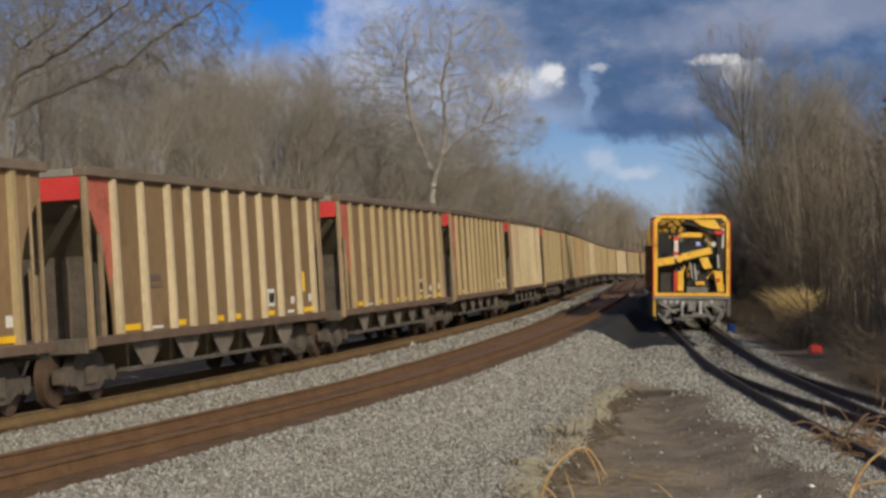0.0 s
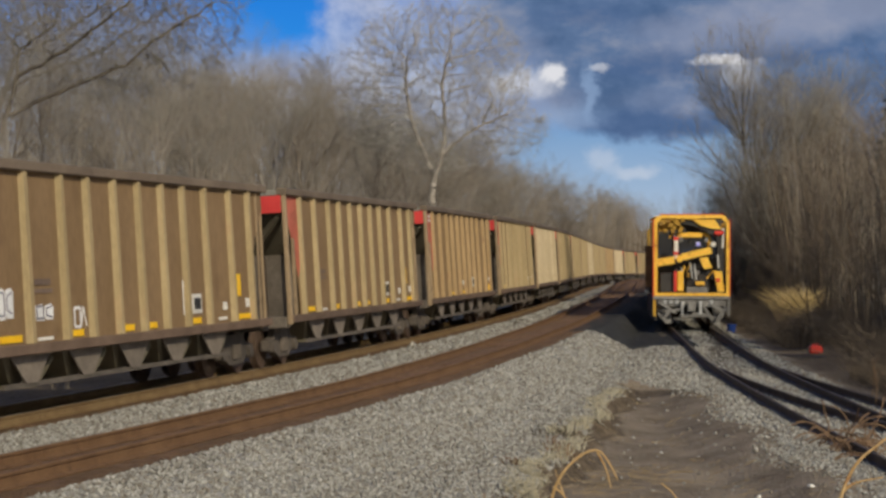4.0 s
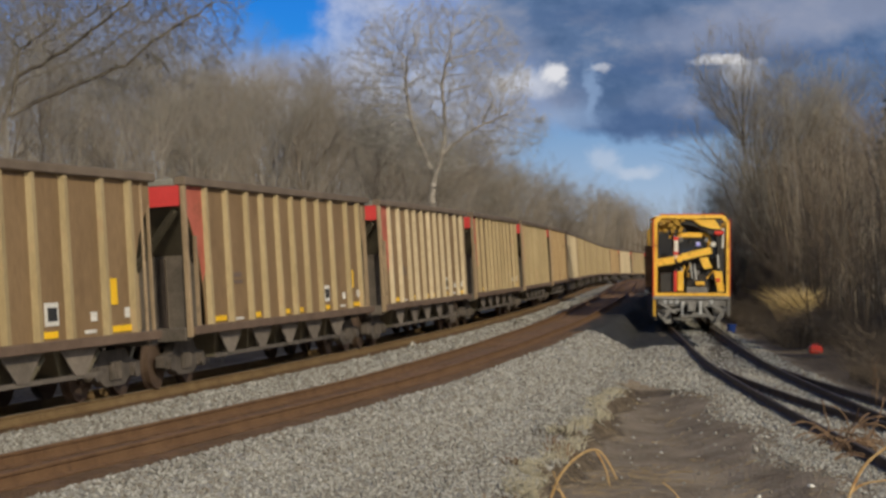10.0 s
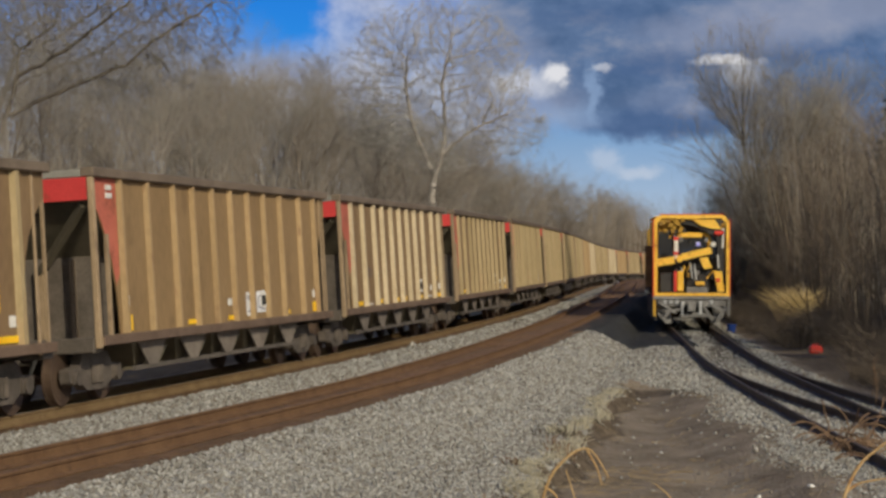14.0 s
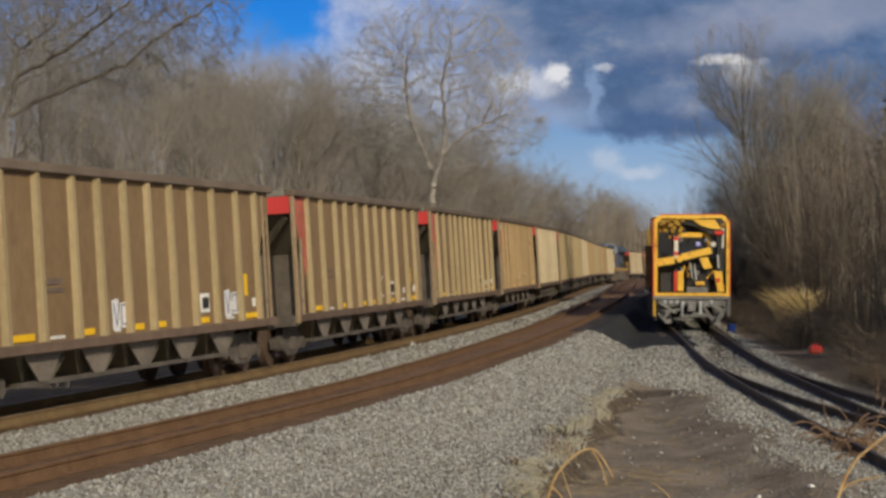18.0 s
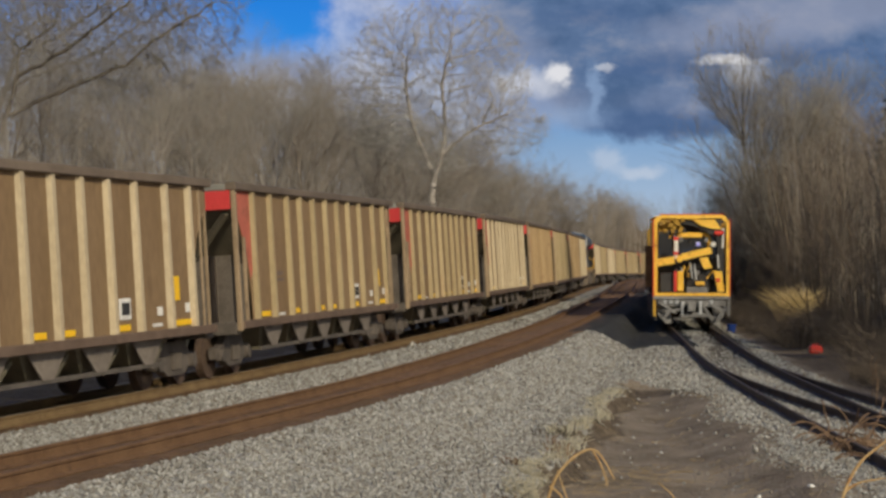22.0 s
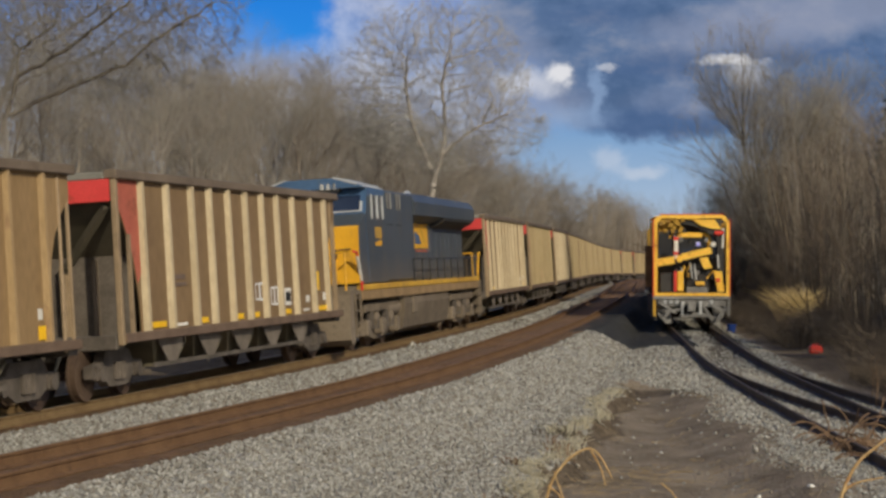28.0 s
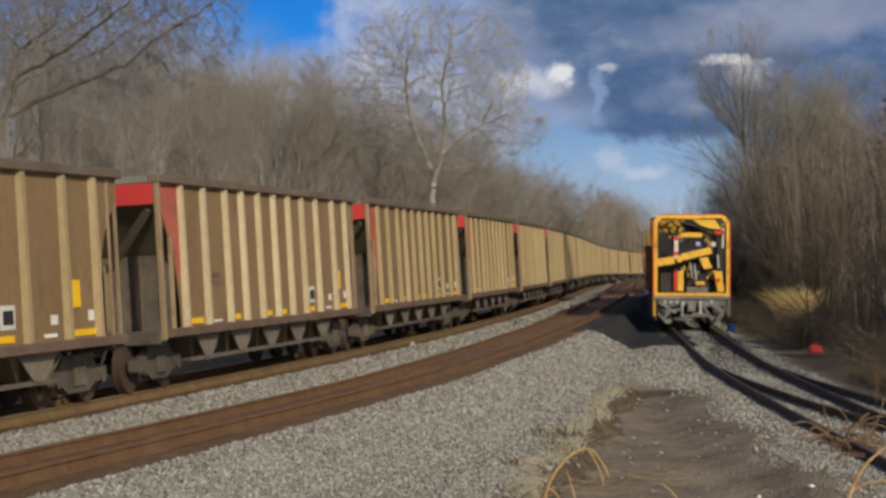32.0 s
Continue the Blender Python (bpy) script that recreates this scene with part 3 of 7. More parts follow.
def relief(x, y, l):
    """Small unevenness of the ground away from the rails."""
    rough = np.where((l > -2.6) & (l < 7.6), 0.0, np.where(l < -14, 0.10, 0.035))
    rough = np.where(np.abs(x - np.interp(y, SID_Y, SID_X)) < 2.0, 0.012, rough)
    return wave(x, y) * rough


def ground_top(x, y):
    x, y = np.asarray(x, float), np.asarray(y, float)
    return ground_z(x, y) + relief(x, y, line_coords(x.ravel(), y.ravel())[1].reshape(x.shape))


def wave(x, y):
    return np.sin(x * 1.7 + 0.6 * np.sin(y * 0.9)) * np.sin(y * 1.3 + 0.8 * np.sin(x * 1.1)) * 0.5 + np.sin(x * 4.1 + y * 2.3) * np.sin(y * 3.7 - x * 1.9) * 0.3


def masks(x, y):
    s, l = line_coords(x, y)
    l = l + (OFF2 - second_off(s)[0]) * np.clip((l - 1.6) / 1.2, 0, 1)
    sx = np.interp(y, SID_Y, SID_X)
    gravel = ((l > -4.6) & (x < sx + 1.7)).astype(float)
    dirt = (x > dirt_edge(y)) & (y < 44.6 + 0.6 * np.sin(x * 2)) & (x < sx - 1.1)
    fade = np.clip((x - (sx - 2.2 - 0.3 * np.sin(y * 0.9))) / 1.1, 0, 1)
    gravel[dirt] = fade[dirt]
    rust = np.maximum(np.clip((1.45 - np.abs(l)) / 0.25, 0, 1), np.clip((1.62 - np.abs(l - OFF2)) / 0.25, 0, 1))
    litter = ((l < -5.2) | (x > sx + 2.0)).astype(float)
    litter[(y < 12)] = 0.3
    # painted shade and coal between the second track and the siding
    shade_fines = ((l > 4.2) & (x < sx - 0.3) & (y > 61.8 + 0.5 * np.sin(x * 2.3)) & (y < 110)).astype(float)
    # darker band just inside the lip, and another along the far edge
    dark_rim = np.clip(1.15 - (x - dirt_edge(y)) / 0.55, 0, 1) * (x > dirt_edge(y) - 0.05) * (y < 44)
    dark_rim = np.maximum(dark_rim, np.clip(1 - np.abs(y - 43.6 - 0.3 * np.sin(x * 2)) / 0.9, 0, 1) * (x > dirt_edge(y)) * (x < sx - 1.4))
    return gravel, litter, rust, shade_fines, dark_rim


def build_ground():
    def lines(dense, out):
        return np.unique(np.concatenate([-np.array(out[::-1]) + dense[0], dense, dense[-1] + np.array(out)]))
    out = [1, 2.5, 5, 8, 12, 18, 26, 36, 50, 70, 100, 140, 200, 300, 450, 700, 1100, 1800, 3000]
    xs = lines(np.concatenate([np.arange(-16, -1, 0.34), np.arange(-1, 8, 0.15), np.arange(8, 22.01, 0.34)]), out)
    ys = lines(np.concatenate([np.arange(17, 48, 0.22), np.arange(48, 80, 0.36), np.arange(80, 130, 0.9)]), out)
    X, Y = np.meshgrid(xs, ys)
    Z = ground_top(X, Y)
    nx, ny = len(xs), len(ys)
    i, j = np.meshgrid(np.arange(nx - 1), np.arange(ny - 1))
    a = (j * nx + i).ravel()
    f = np.stack([a, a + 1, a + nx + 1, a + nx], -1)
    me = raw_mesh("ground", np.stack([X, Y, Z], -1).reshape(-1, 3), f.ravel(), 4, ground_material())
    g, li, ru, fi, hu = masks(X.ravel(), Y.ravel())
    for name, val in (("gravel", g), ("litter", li), ("rust", ru), ("shade_fines", fi), ("dark_rim", hu)):
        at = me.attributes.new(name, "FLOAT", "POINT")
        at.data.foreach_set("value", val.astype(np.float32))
    me.polygons.foreach_set("use_smooth", np.ones(len(f), dtype=bool))
    return tagged(new("ground", me), "grey ballast, bare brown dirt and leaf litter", "ground", kind="structure")


build_ground()


def stones_mesh(name, pts, size, rng, material, flat=0.75):
    base = np.array([(1, 0, 0), (-1, 0, 0), (0, 1, 0), (0, -1, 0), (0, 0, 1), (0, 0, -1)], float)
    tri = np.array([(0, 2, 4), (2, 1, 4), (1, 3, 4), (3, 0, 4), (2, 0, 5), (1, 2, 5), (3, 1, 5), (0, 3, 5)])
    n = len(pts)
    v = base[None] * rng.uniform(0.6, 1.25, (n, 6, 1)) + rng.uniform(-0.25, 0.25, (n, 6, 3))
    a = rng.uniform(0, 6.28, n)
    c, s_ = np.cos(a), np.sin(a)
    rx = v[..., 0] * c[:, None] - v[..., 1] * s_[:, None]
    ry = v[..., 0] * s_[:, None] + v[..., 1] * c[:, None]
    v = np.stack([rx, ry, v[..., 2] * flat], -1) * size[:, None, None]
    v = v + pts[:, None, :]
    f = tri[None] + (np.arange(n) * 6)[:, None, None]
    return raw_mesh(name, v.reshape(-1, 3), f.reshape(-1), 3, material)


def stone_material():
    m = bpy.data.materials.new("loose_stone")
    m.use_nodes = True
    nt = m.node_tree
    b = nt.nodes["Principled BSDF"]
    g = nt.nodes.new("ShaderNodeNewGeometry")
    r = nt.nodes.new("ShaderNodeValToRGB")
    e = r.color_ramp.elements
    e[0].position, e[0].color = 0.0, rgb(0.20, 0.19, 0.17)
    e[1].position, e[1].color = 1.0, rgb(0.52, 0.50, 0.455)
    k = e.new(0.55)
    k.color = rgb(0.35, 0.335, 0.30)
    k = e.new(0.2)
    k.color = rgb(0.24, 0.205, 0.165)
    nt.links.new(g.outputs["Random Per Island"], r.inputs[0])
    tc = nt.nodes.new("ShaderNodeTexCoord")
    n = node(nt, "ShaderNodeTexNoise", Scale=30.0, Detail=3.0)
    nt.links.new(tc.outputs["Object"], n.inputs["Vector"])
    mx = nt.nodes.new("ShaderNodeMixRGB")
    mx.blend_type = "MULTIPLY"
    mx.inputs[0].default_value = 0.5
    nt.links.new(r.outputs[0], mx.inputs[1])
    nt.links.new(n.outputs[0], mx.inputs[2])
    nt.links.new(mx.outputs[0], b.inputs["Base Color"])
    b.inputs["Roughness"].default_value = 0.95
    b.inputs["Specular IOR Level"].default_value = 0.2
    return m


M_LOOSE = stone_material()


def scatter_stones():
    rng = np.random.default_rng(4)
    half = math.tan(radians(13.03)) * 1.06
    for lo, hi, dens, size in ((17.0, 32.0, 380, 0.032), (32.0, 48.0, 190, 0.042), (48.0, 75.0, 50, 0.055), (75.0, 130.0, 12, 0.09)):
        area = half * (hi * hi - lo * lo)
        n = int(area * dens)
        y = np.sqrt(rng.uniform(lo * lo, hi * hi, n))
        x = rng.uniform(-1, 1, n) * half * y
        s, l = line_coords(x, y)
        l = l + (OFF2 - second_off(s)[0]) * np.clip((l - 1.6) / 1.2, 0, 1)
        g, _, _, fi, _ = masks(x, y)
        sx = np.interp(y, SID_Y, SID_X)
        on_ties = (np.abs(l - OFF2 - 0.07) < 1.42) | ((l > -3) & (l < 1.4)) | (np.abs(np.abs(x - sx) - 0.75) < 0.1)
        keep = (g > rng.uniform(0.02, 0.98, n)) & ~on_ties & (l < 20) & (fi < 0.5)
        few = (g <= 0.5) & (x < sx + 2) & (l > 4) & (rng.uniform(0, 1, n) < 0.009)
        keep |= few
        x, y = x[keep], y[keep]
        z = ground_top(x, y) + rng.uniform(-0.010, 0.016, len(x))
        me = stones_mesh("ballast_stones", np.stack([x, y, z], -1), size * rng.uniform(0.6, 1.35, len(x)), rng, M_LOOSE)
        tagged(new("ballast_stones", me), "loose angular grey ballast stones beside the rails", "gravel", kind="stuff")


scatter_stones()


def soil_clods():
    """Crumbled pale soil on the lip between ballast and dirt."""
    rng = np.random.default_rng(8)
    n = 420
    y = rng.uniform(21, 42.5, n)
    x = dirt_edge(y) + rng.normal(-0.02, 0.08, n)
    z = ground_top(x, y) + rng.uniform(-0.01, 0.03, n)
    me = stones_mesh("soil_clods", np.stack([x, y, z], -1), rng.uniform(0.012, 0.045, n) * (0.7 + 0.012 * y), rng, M_CLOD)
    tagged(new("soil_clods", me), "pale crumbled soil on the edge of the ballast", "soil", kind="stuff")


soil_clods()


# ---------------------------------------------------------------- rails and ties
RAIL_HALF = ((-0.07, -0.185), (0.07, -0.185), (0.07, -0.168), (0.014, -0.145), (0.010, -0.05), (0.036, -0.036), (0.036, -0.006), (0.028, 0.0), (-0.028, 0.0), (-0.036, -0.006), (-0.036, -0.036), (-0.010, -0.05), (-0.014, -0.145), (-0.07, -0.168))


def sweep(profile, frames_):
    """A profile carried along a row of matrices (profile in their y and z)."""
    n = len(profile)
    v = [m @ Vector((0, u, w)) for m in frames_ for u, w in profile]
    bm = B()
    vs = [bm.verts.new(c) for c in v]
    for k in range(len(frames_) - 1):
        for i in range(n):
            a, b = k * n + i, k * n + (i + 1) % n
            f = bm.faces.new((vs[a], vs[b], vs[b + n], vs[a + n]))
            f.material_index = 1 if profile[i][1] > -0.01 and profile[(i + 1) % n][1] > -0.01 else 0
    bm.faces.new(vs[:n])
    bm.faces.new(vs[-n:][::-1])
    bmesh.ops.recalc_face_normals(bm, faces=bm.faces[:])
    return bm


TIE_MESH = {}


def tie_mesh(material):
    if material.name not in TIE_MESH:
        bm = box(B(), -0.115, 0.115, -1.3, 1.3, -0.36, -0.19, bevel=0.012)
        TIE_MESH[material.name] = mesh_of("tie", bm, material)
    return TIE_MESH[material.name]


def lay_track(name, label, mats, rails_mat, tie_mat, pieces):
    tr = thing(name, label, "railway track", kind="structure")
    for side in (-0.753, 0.753):
        part("rail", sweep([(u + side, w) for u, w in RAIL_HALF], mats), rails_mat, tr)
    me = tie_mesh(tie_mat)
    rng = random.Random(len(name))
    for m in pieces:
        o = part("tie", me, None, tr)
        o.matrix_basis = m @ pose(0, rng.uniform(-0.04, 0.04), rng.uniform(-0.012, 0.008), 0, 0, rng.uniform(-1, 1))
    return tr


def joined_ties(name, mats, material, parent):
    v, f = [], []
    c = [Vector((a * 0.115, b * 1.3, z)) for a in (-1, 1) for b in (-1, 1) for z in (-0.36, -0.19)]
    q = [(0, 1, 3, 2), (4, 6, 7, 5), (0, 4, 5, 1), (2, 3, 7, 6), (1, 5, 7, 3), (0, 2, 6, 4)]
    for k, m in enumerate(mats):
        v += [tuple(m @ p) for p in c]
        f += [i + 8 * k for face in q for i in face]
    o = part(name, raw_mesh(name, np.array(v), np.array(f), 4, material), None, parent)
    tagged(o, kind="stuff")


main_frames = [seat_matrix(s, 0, 0, BANK1) for s in np.arange(-120, 420, 3.0)]
t1 = lay_track("main_track", "railway track with rusty rails on grey ballast", main_frames, [M_RUST, M_RAILTOP], M_TIE, [seat_matrix(s, 0, 0, BANK1) for s in np.arange(-8, 90, 0.54)])
joined_ties("far_ties", [seat_matrix(s, 0, 0, BANK1) for s in np.concatenate([np.arange(-100, -8.3, 0.54), np.arange(90, 300, 0.54)])], M_TIE, t1)
def second_matrix(s):
    o, u = second_off(s)
    return seat_matrix(s, float(o), float(u), BANK2)


second_frames = [second_matrix(s) for s in np.arange(-120, 420, 3.0)]
t2 = lay_track("second_track", "empty railway track with rust-red rails and brown ties", second_frames, [M_RUST2, M_RUST2], M_TIE, [second_matrix(s) for s in np.arange(-14, 80, 0.54)])
BED = ((-1.62, -0.34), (-1.46, -0.194), (1.46, -0.194), (1.62, -0.34))
part("rusty_bed", sweep(BED, second_frames), [M_BEDRUST], t2, "rust-stained ballast level with the ties")
joined_ties("far_ties", [second_matrix(s) for s in np.concatenate([np.arange(-100, -14.3, 0.54), np.arange(80, 300, 0.54)])], M_TIE, t2)
sid_frames = [siding_matrix(y) for y in np.arange(-8, 330, 3.0)]
t3 = lay_track("siding_track", "old siding track with dark rails and worn dark ties", sid_frames, [M_RAILDARK, M_RAILDARK], M_TIEDARK, [siding_matrix(y) @ pose(0, 0, -0.015) for y in np.arange(20, 110, 0.6)])
BR_Y = (10, 20, 28, 33, 36, 40, 44, 47, 51)
BR_X = (14.5, 11.0, 9.2, 8.45, 8.15, 7.92, 7.76, 7.72, 7.83)


def branch_matrix(y):
    def bx(v):
        return float(np.mean([np.interp(v + d, BR_Y, BR_X) for d in (-3, -1.5, 0, 1.5, 3)]))
    d = Vector((bx(y + 1) - bx(y - 1), 2, 0)).normalized()
    m = Matrix((-d, Vector((0, 0, 1)).cross(-d), Vector((0, 0, 1)))).transposed().to_4x4()
    m.translation = (bx(y), y, siding_z(y))
    return m


t4 = lay_track("branch_track", "dark rails of a turnout leaving the siding", [branch_matrix(y) for y in np.arange(12, 48.1, 1.5)], [M_RAILDARK, M_RAILDARK], M_TIEDARK, [branch_matrix(y) @ pose(0, 0, -0.03) for y in np.arange(20.3, 40, 0.6)])


# ---------------------------------------------------------------- coal hoppers
CAR_L, BODY, SPEED = 16.065, 14.9, 17.166
RIBS = (-6.05, -4.85, -3.38, -2.17, -1.05, 0.08, 1.22, 2.38, 3.45, 4.83, 6.14)
REAR = -7.1                        # the trailing end of the body; the leading end is at 7.45
TRUCK_X = 6.3


def truck_parts(parent, x, wheel_r=0.457, base=0.89, n_axles=2, mat_frame=M_TRUCK):
    bm = box(B(), x - 0.22, x + 0.22, -1.0, 1.0, 0.48, 0.80, bevel=0.03)
    bolster = part("truck_bolster", bm, mat_frame, parent)
    offs = (-base, base) if n_axles == 2 else (-base * 2, 0, base * 2)
    L = abs(offs[0]) + 0.28
    for side in (-1, 1):
        y = side * 1.0
        out = [(x - L, 0.40), (x - L, 0.62), (x - L + 0.45, 0.66), (x - 0.55, 0.86), (x + 0.55, 0.86), (x + L - 0.45, 0.66), (x + L, 0.62), (x + L, 0.40), (x + L - 0.42, 0.40), (x + 0.42, 0.22), (x - 0.42, 0.22), (x - L + 0.42, 0.40)]
        bm = prism(B(), out, y - 0.09, y + 0.09)
        for i in (-0.16, 0, 0.16):
            cyl(bm, (x + i, y + side * 0.11, 0.34), (x + i, y + side * 0.11, 0.66), 0.06, 8)
        for o in offs:
            cyl(bm, (x + o, y - 0.1, wheel_r), (x + o, y + side * 0.16, wheel_r), 0.13, 10)
            box(bm, x + o - 0.17, x + o + 0.17, y - 0.12, y + 0.12, 0.36, 0.60)
        part("side_frame", bm, mat_frame, bolster)
    for o in offs:
        bm = cyl(B(), (x + o, -0.7, wheel_r), (x + o, 0.7, wheel_r), 0.085, 10)
        part("axle", bm, M_WHEEL, bolster)
        for side in (-1, 1):
            y = side * 0.755
            bm = cyl(B(), (x + o, y - 0.065, wheel_r), (x + o, y + 0.065, wheel_r), wheel_r, 24)
            cyl(bm, (x + o, y - side * 0.09, wheel_r), (x + o, y - side * 0.05, wheel_r), wheel_r + 0.028, 24)
            cyl(bm, (x + o, y, wheel_r), (x + o, y + side * 0.11, wheel_r), wheel_r * 0.36, 14)
            for f in bm.faces:
                f.material_index = 0
            cyl(bm, (x + o, y + side * 0.05, wheel_r), (x + o, y + side * 0.072, wheel_r), wheel_r * 0.86, 24, wheel_r * 0.80)
            part("wheel", bm, M_WHEEL, bolster)
    return bolster


def side_outline():
    front = [(7.45, 3.60), (7.28, 3.48), (7.03, 3.21), (6.78, 2.84), (6.56, 2.44), (6.42, 1.98), (6.34, 1.6), (6.32, 1.12)]
    rear = [(REAR, 3.50), (-6.95, 3.38), (-6.75, 3.20), (-6.50, 2.85), (-6.36, 2.50), (-6.26, 1.90), (-6.21, 1.12)]
    return [(REAR, 3.91)] + rear + front[::-1] + [(7.45, 3.91)]


def make_hopper(name, label, panel, rib, rib_w=0.105, ladder=M_CHORD, kind=0):
    car = thing(name, label, "coal hopper", "coal hoppers of the train")
    for side in (-1, 1):
        y = side * 1.50
        p = part("side_panel", prism(B(), side_outline(), y - 0.012, y + 0.012), panel, car)
        # red sheet ahead of the first rib
        out = [(6.24, 3.89), (7.42, 3.89), (7.42, 3.60), (7.27, 3.48), (7.02, 3.21), (6.77, 2.84), (6.55, 2.44), (6.42, 2.02), (6.24, 2.22)]
        part("end_sheet", prism(B(), out, y + side * 0.013, y + side * 0.019), M_REDDUSTY, p, "dusty red end sheet")
        part("grab_pole", bar(B(), (REAR - 0.02, side * 1.46, 1.0), (REAR - 0.02, side * 1.46, 3.92), 0.05), M_POST, p)
        for x in RIBS:
            bm = B()
            lo = [(x - rib_w, y + side * 0.01), (x + rib_w, y + side * 0.01), (x + rib_w * 0.62, y + side * 0.12), (x - rib_w * 0.62, y + side * 0.12)]
            a = [bm.verts.new((u, w, 1.16)) for u, w in lo]
            b = [bm.verts.new((u, w if i < 2 else y + side * 0.10, 3.89)) for i, (u, w) in enumerate(lo)]
            bm.faces.new(a)
            bm.faces.new(b)
            for i in range(4):
                bm.faces.new((a[i], a[(i + 1) % 4], b[(i + 1) % 4], b[i]))
            bmesh.ops.recalc_face_normals(bm, faces=bm.faces[:])
            part("rib", bm, rib, car)
        y0, y1 = sorted((y - side * 0.10, y + side * 0.135))
        part("top_chord", box(B(), REAR - 0.05, 7.5, y0, y1, 3.89, 4.06, bevel=0.02), M_CHORD, car)
        y0, y1 = sorted((y - side * 0.06, y + side * 0.13))
        part("side_sill", box(B(), REAR, 7.35, y0, y1, 0.99, 1.155, bevel=0.012), M_SILL, car)
        for xe, xb in ((7.41, 6.80), (REAR + 0.42, -6.45)):
            y0, y1 = sorted((y, y + side * (0.1 if xe > 0 else 0.04)))
            part("corner_post", box(B(), xe - (0.065 if xe > 0 else 0.04), xe + (0.065 if xe > 0 else 0.04), y0, y1, 0.95, 3.99, bevel=0.012), M_POST, car)
            y0, y1 = sorted((y, y + side * 0.06))
            if xe > 0:
                part("end_brace", box(B(), xb - 0.045, xb + 0.045, y0, y1, 1.1, 2.92), M_POST, car)
    for e, xe in ((1, 7.45), (-1, REAR)):
        part("end_chord", box(B(), xe - 0.05, xe + 0.05, -1.40, 1.40, 3.89, 4.03, bevel=0.02), M_SUNCHORD, car, "grey end chord with sunlight put into its tone")
        part("end_plate", box(B(), xe + e * 0.03 - 0.02, xe + e * 0.03 + 0.02, -1.49, 1.49, 3.50, 3.89), M_RED, car, "bright red end plate")
        # sloping floor sheet from the end plate down to the hoppers
        prof = [(xe - e * 0.07, 3.51), (xe - e * 0.11, 3.46), (xe - e * 2.70, 1.05), (xe - e * 2.65, 1.02)]
        part("slope_sheet", prism(B(), prof, -1.48, 1.48), M_INSIDE, car, "dark slope sheet, coal stain and recess shade in its colour")
        part("bulkhead", box(B(), xe - e * 1.05 - 0.02, xe - e * 1.05 + 0.02, -1.38, 1.38, 1.12, 2.56), M_UNDER, car, "dusty brown lower bulkhead")
        for yb in (-0.85, 0.72):
            part("bulkhead_rib", box(B(), xe - e * 0.97 - 0.06, xe - e * 0.97 + 0.06, yb - 0.04, yb + 0.04, 1.12, 2.5), M_CHORD, car)
        for y in (0.15,) if e > 0 else (-0.75, 0.35):
            bm = B()
            bar(bm, (xe - e * 0.9, y, 1.1), (xe - e * 0.9, y, 2.4), 0.12)
            part("end_stanchion", bm, M_POST, car)
            part("end_strut", bar(B(), (xe - e * 0.12, y + (1.2 if e > 0 else 0), 3.42), (xe - e * 0.9, y, 2.3), 0.12), M_INSIDE, car)
        part("end_sill", box(B(), xe - e * 0.1 - 0.18, xe - e * 0.1 + 0.18, -1.5, 1.5, 0.88, 1.14, bevel=0.02), M_UNDER, car)
        part("end_floor", box(B(), min(xe - e * 0.28, xe - e * 1.5), max(xe - e * 0.28, xe - e * 1.5), -1.4, 1.4, 1.02, 1.10), M_UNDER, car)
        bm = B()
        yl = -1.12
        xl = xe + e * 0.1
        for dy in (-0.2, 0.2):
            bar(bm, (xl, yl + dy, 0.6), (xl, yl + dy, 3.84), 0.045)
        for k in range(8):
            bar(bm, (xl, yl - 0.2, 0.75 + k * 0.39), (xl, yl + 0.2, 0.75 + k * 0.39), 0.035)
        part("ladder", bm, M_POST, car)
        mid = 0.225 + e * (CAR_L / 2)
        bm = box(B(), min(xe, mid - e * 0.05), max(xe, mid - e * 0.05), -0.11, 0.11, 0.74, 0.95, bevel=0.03)
        box(bm, mid - e * 0.14 - 0.12, mid - e * 0.14 + 0.12, -0.2, 0.2, 0.70, 1.0, bevel=0.03)
        part("coupler", bm, M_TRUCK, car)
        part("brake_hose", pipe(B(), [(xe, 0.4, 0.85), (xe + e * 0.3, 0.4, 0.55), (mid, 0.3, 0.5)], 0.03, 5), M_DARK, car)
        truck_parts(car, 0.225 + e * TRUCK_X)
    part("brake_cylinder", cyl(B(), (REAR + 0.35, 0.5, 1.35), (REAR + 1.0, 0.5, 1.35), 0.2, 12), M_UNDER, car)
    part("air_tank", cyl(B(), (REAR + 0.4, -0.6, 1.4), (REAR + 1.1, -0.6, 1.4), 0.22, 12), M_UNDER, car)
    bm = box(B(), REAR + 0.1, 7.3, -0.24, 0.24, 0.72, 1.0)
    part("center_sill", bm, M_UNDER, car)
    # row of discharge hoppers
    for x in (-3.95, -1.8, 0.3, 2.4, 4.6):
        bm = B()
        top = [(x - 1.03, -1.42, 1.03), (x + 1.03, -1.42, 1.03), (x + 1.03, 1.42, 1.03), (x - 1.03, 1.42, 1.03)]
        low = [(x - 0.16, -1.1, 0.50), (x + 0.16, -1.1, 0.50), (x + 0.16, 1.1, 0.50), (x - 0.16, 1.1, 0.50)]
        a = [bm.verts.new(c) for c in top]
        b = [bm.verts.new(c) for c in low]
        bm.faces.new(a)
        bm.faces.new(b[::-1])
        for i in range(4):
            bm.faces.new((a[i], b[i], b[(i + 1) % 4], a[(i + 1) % 4]))
        bmesh.ops.recalc_face_normals(bm, faces=bm.faces[:])
        box(bm, x - 0.3, x + 0.3, -1.15, 1.15, 0.46, 0.52)
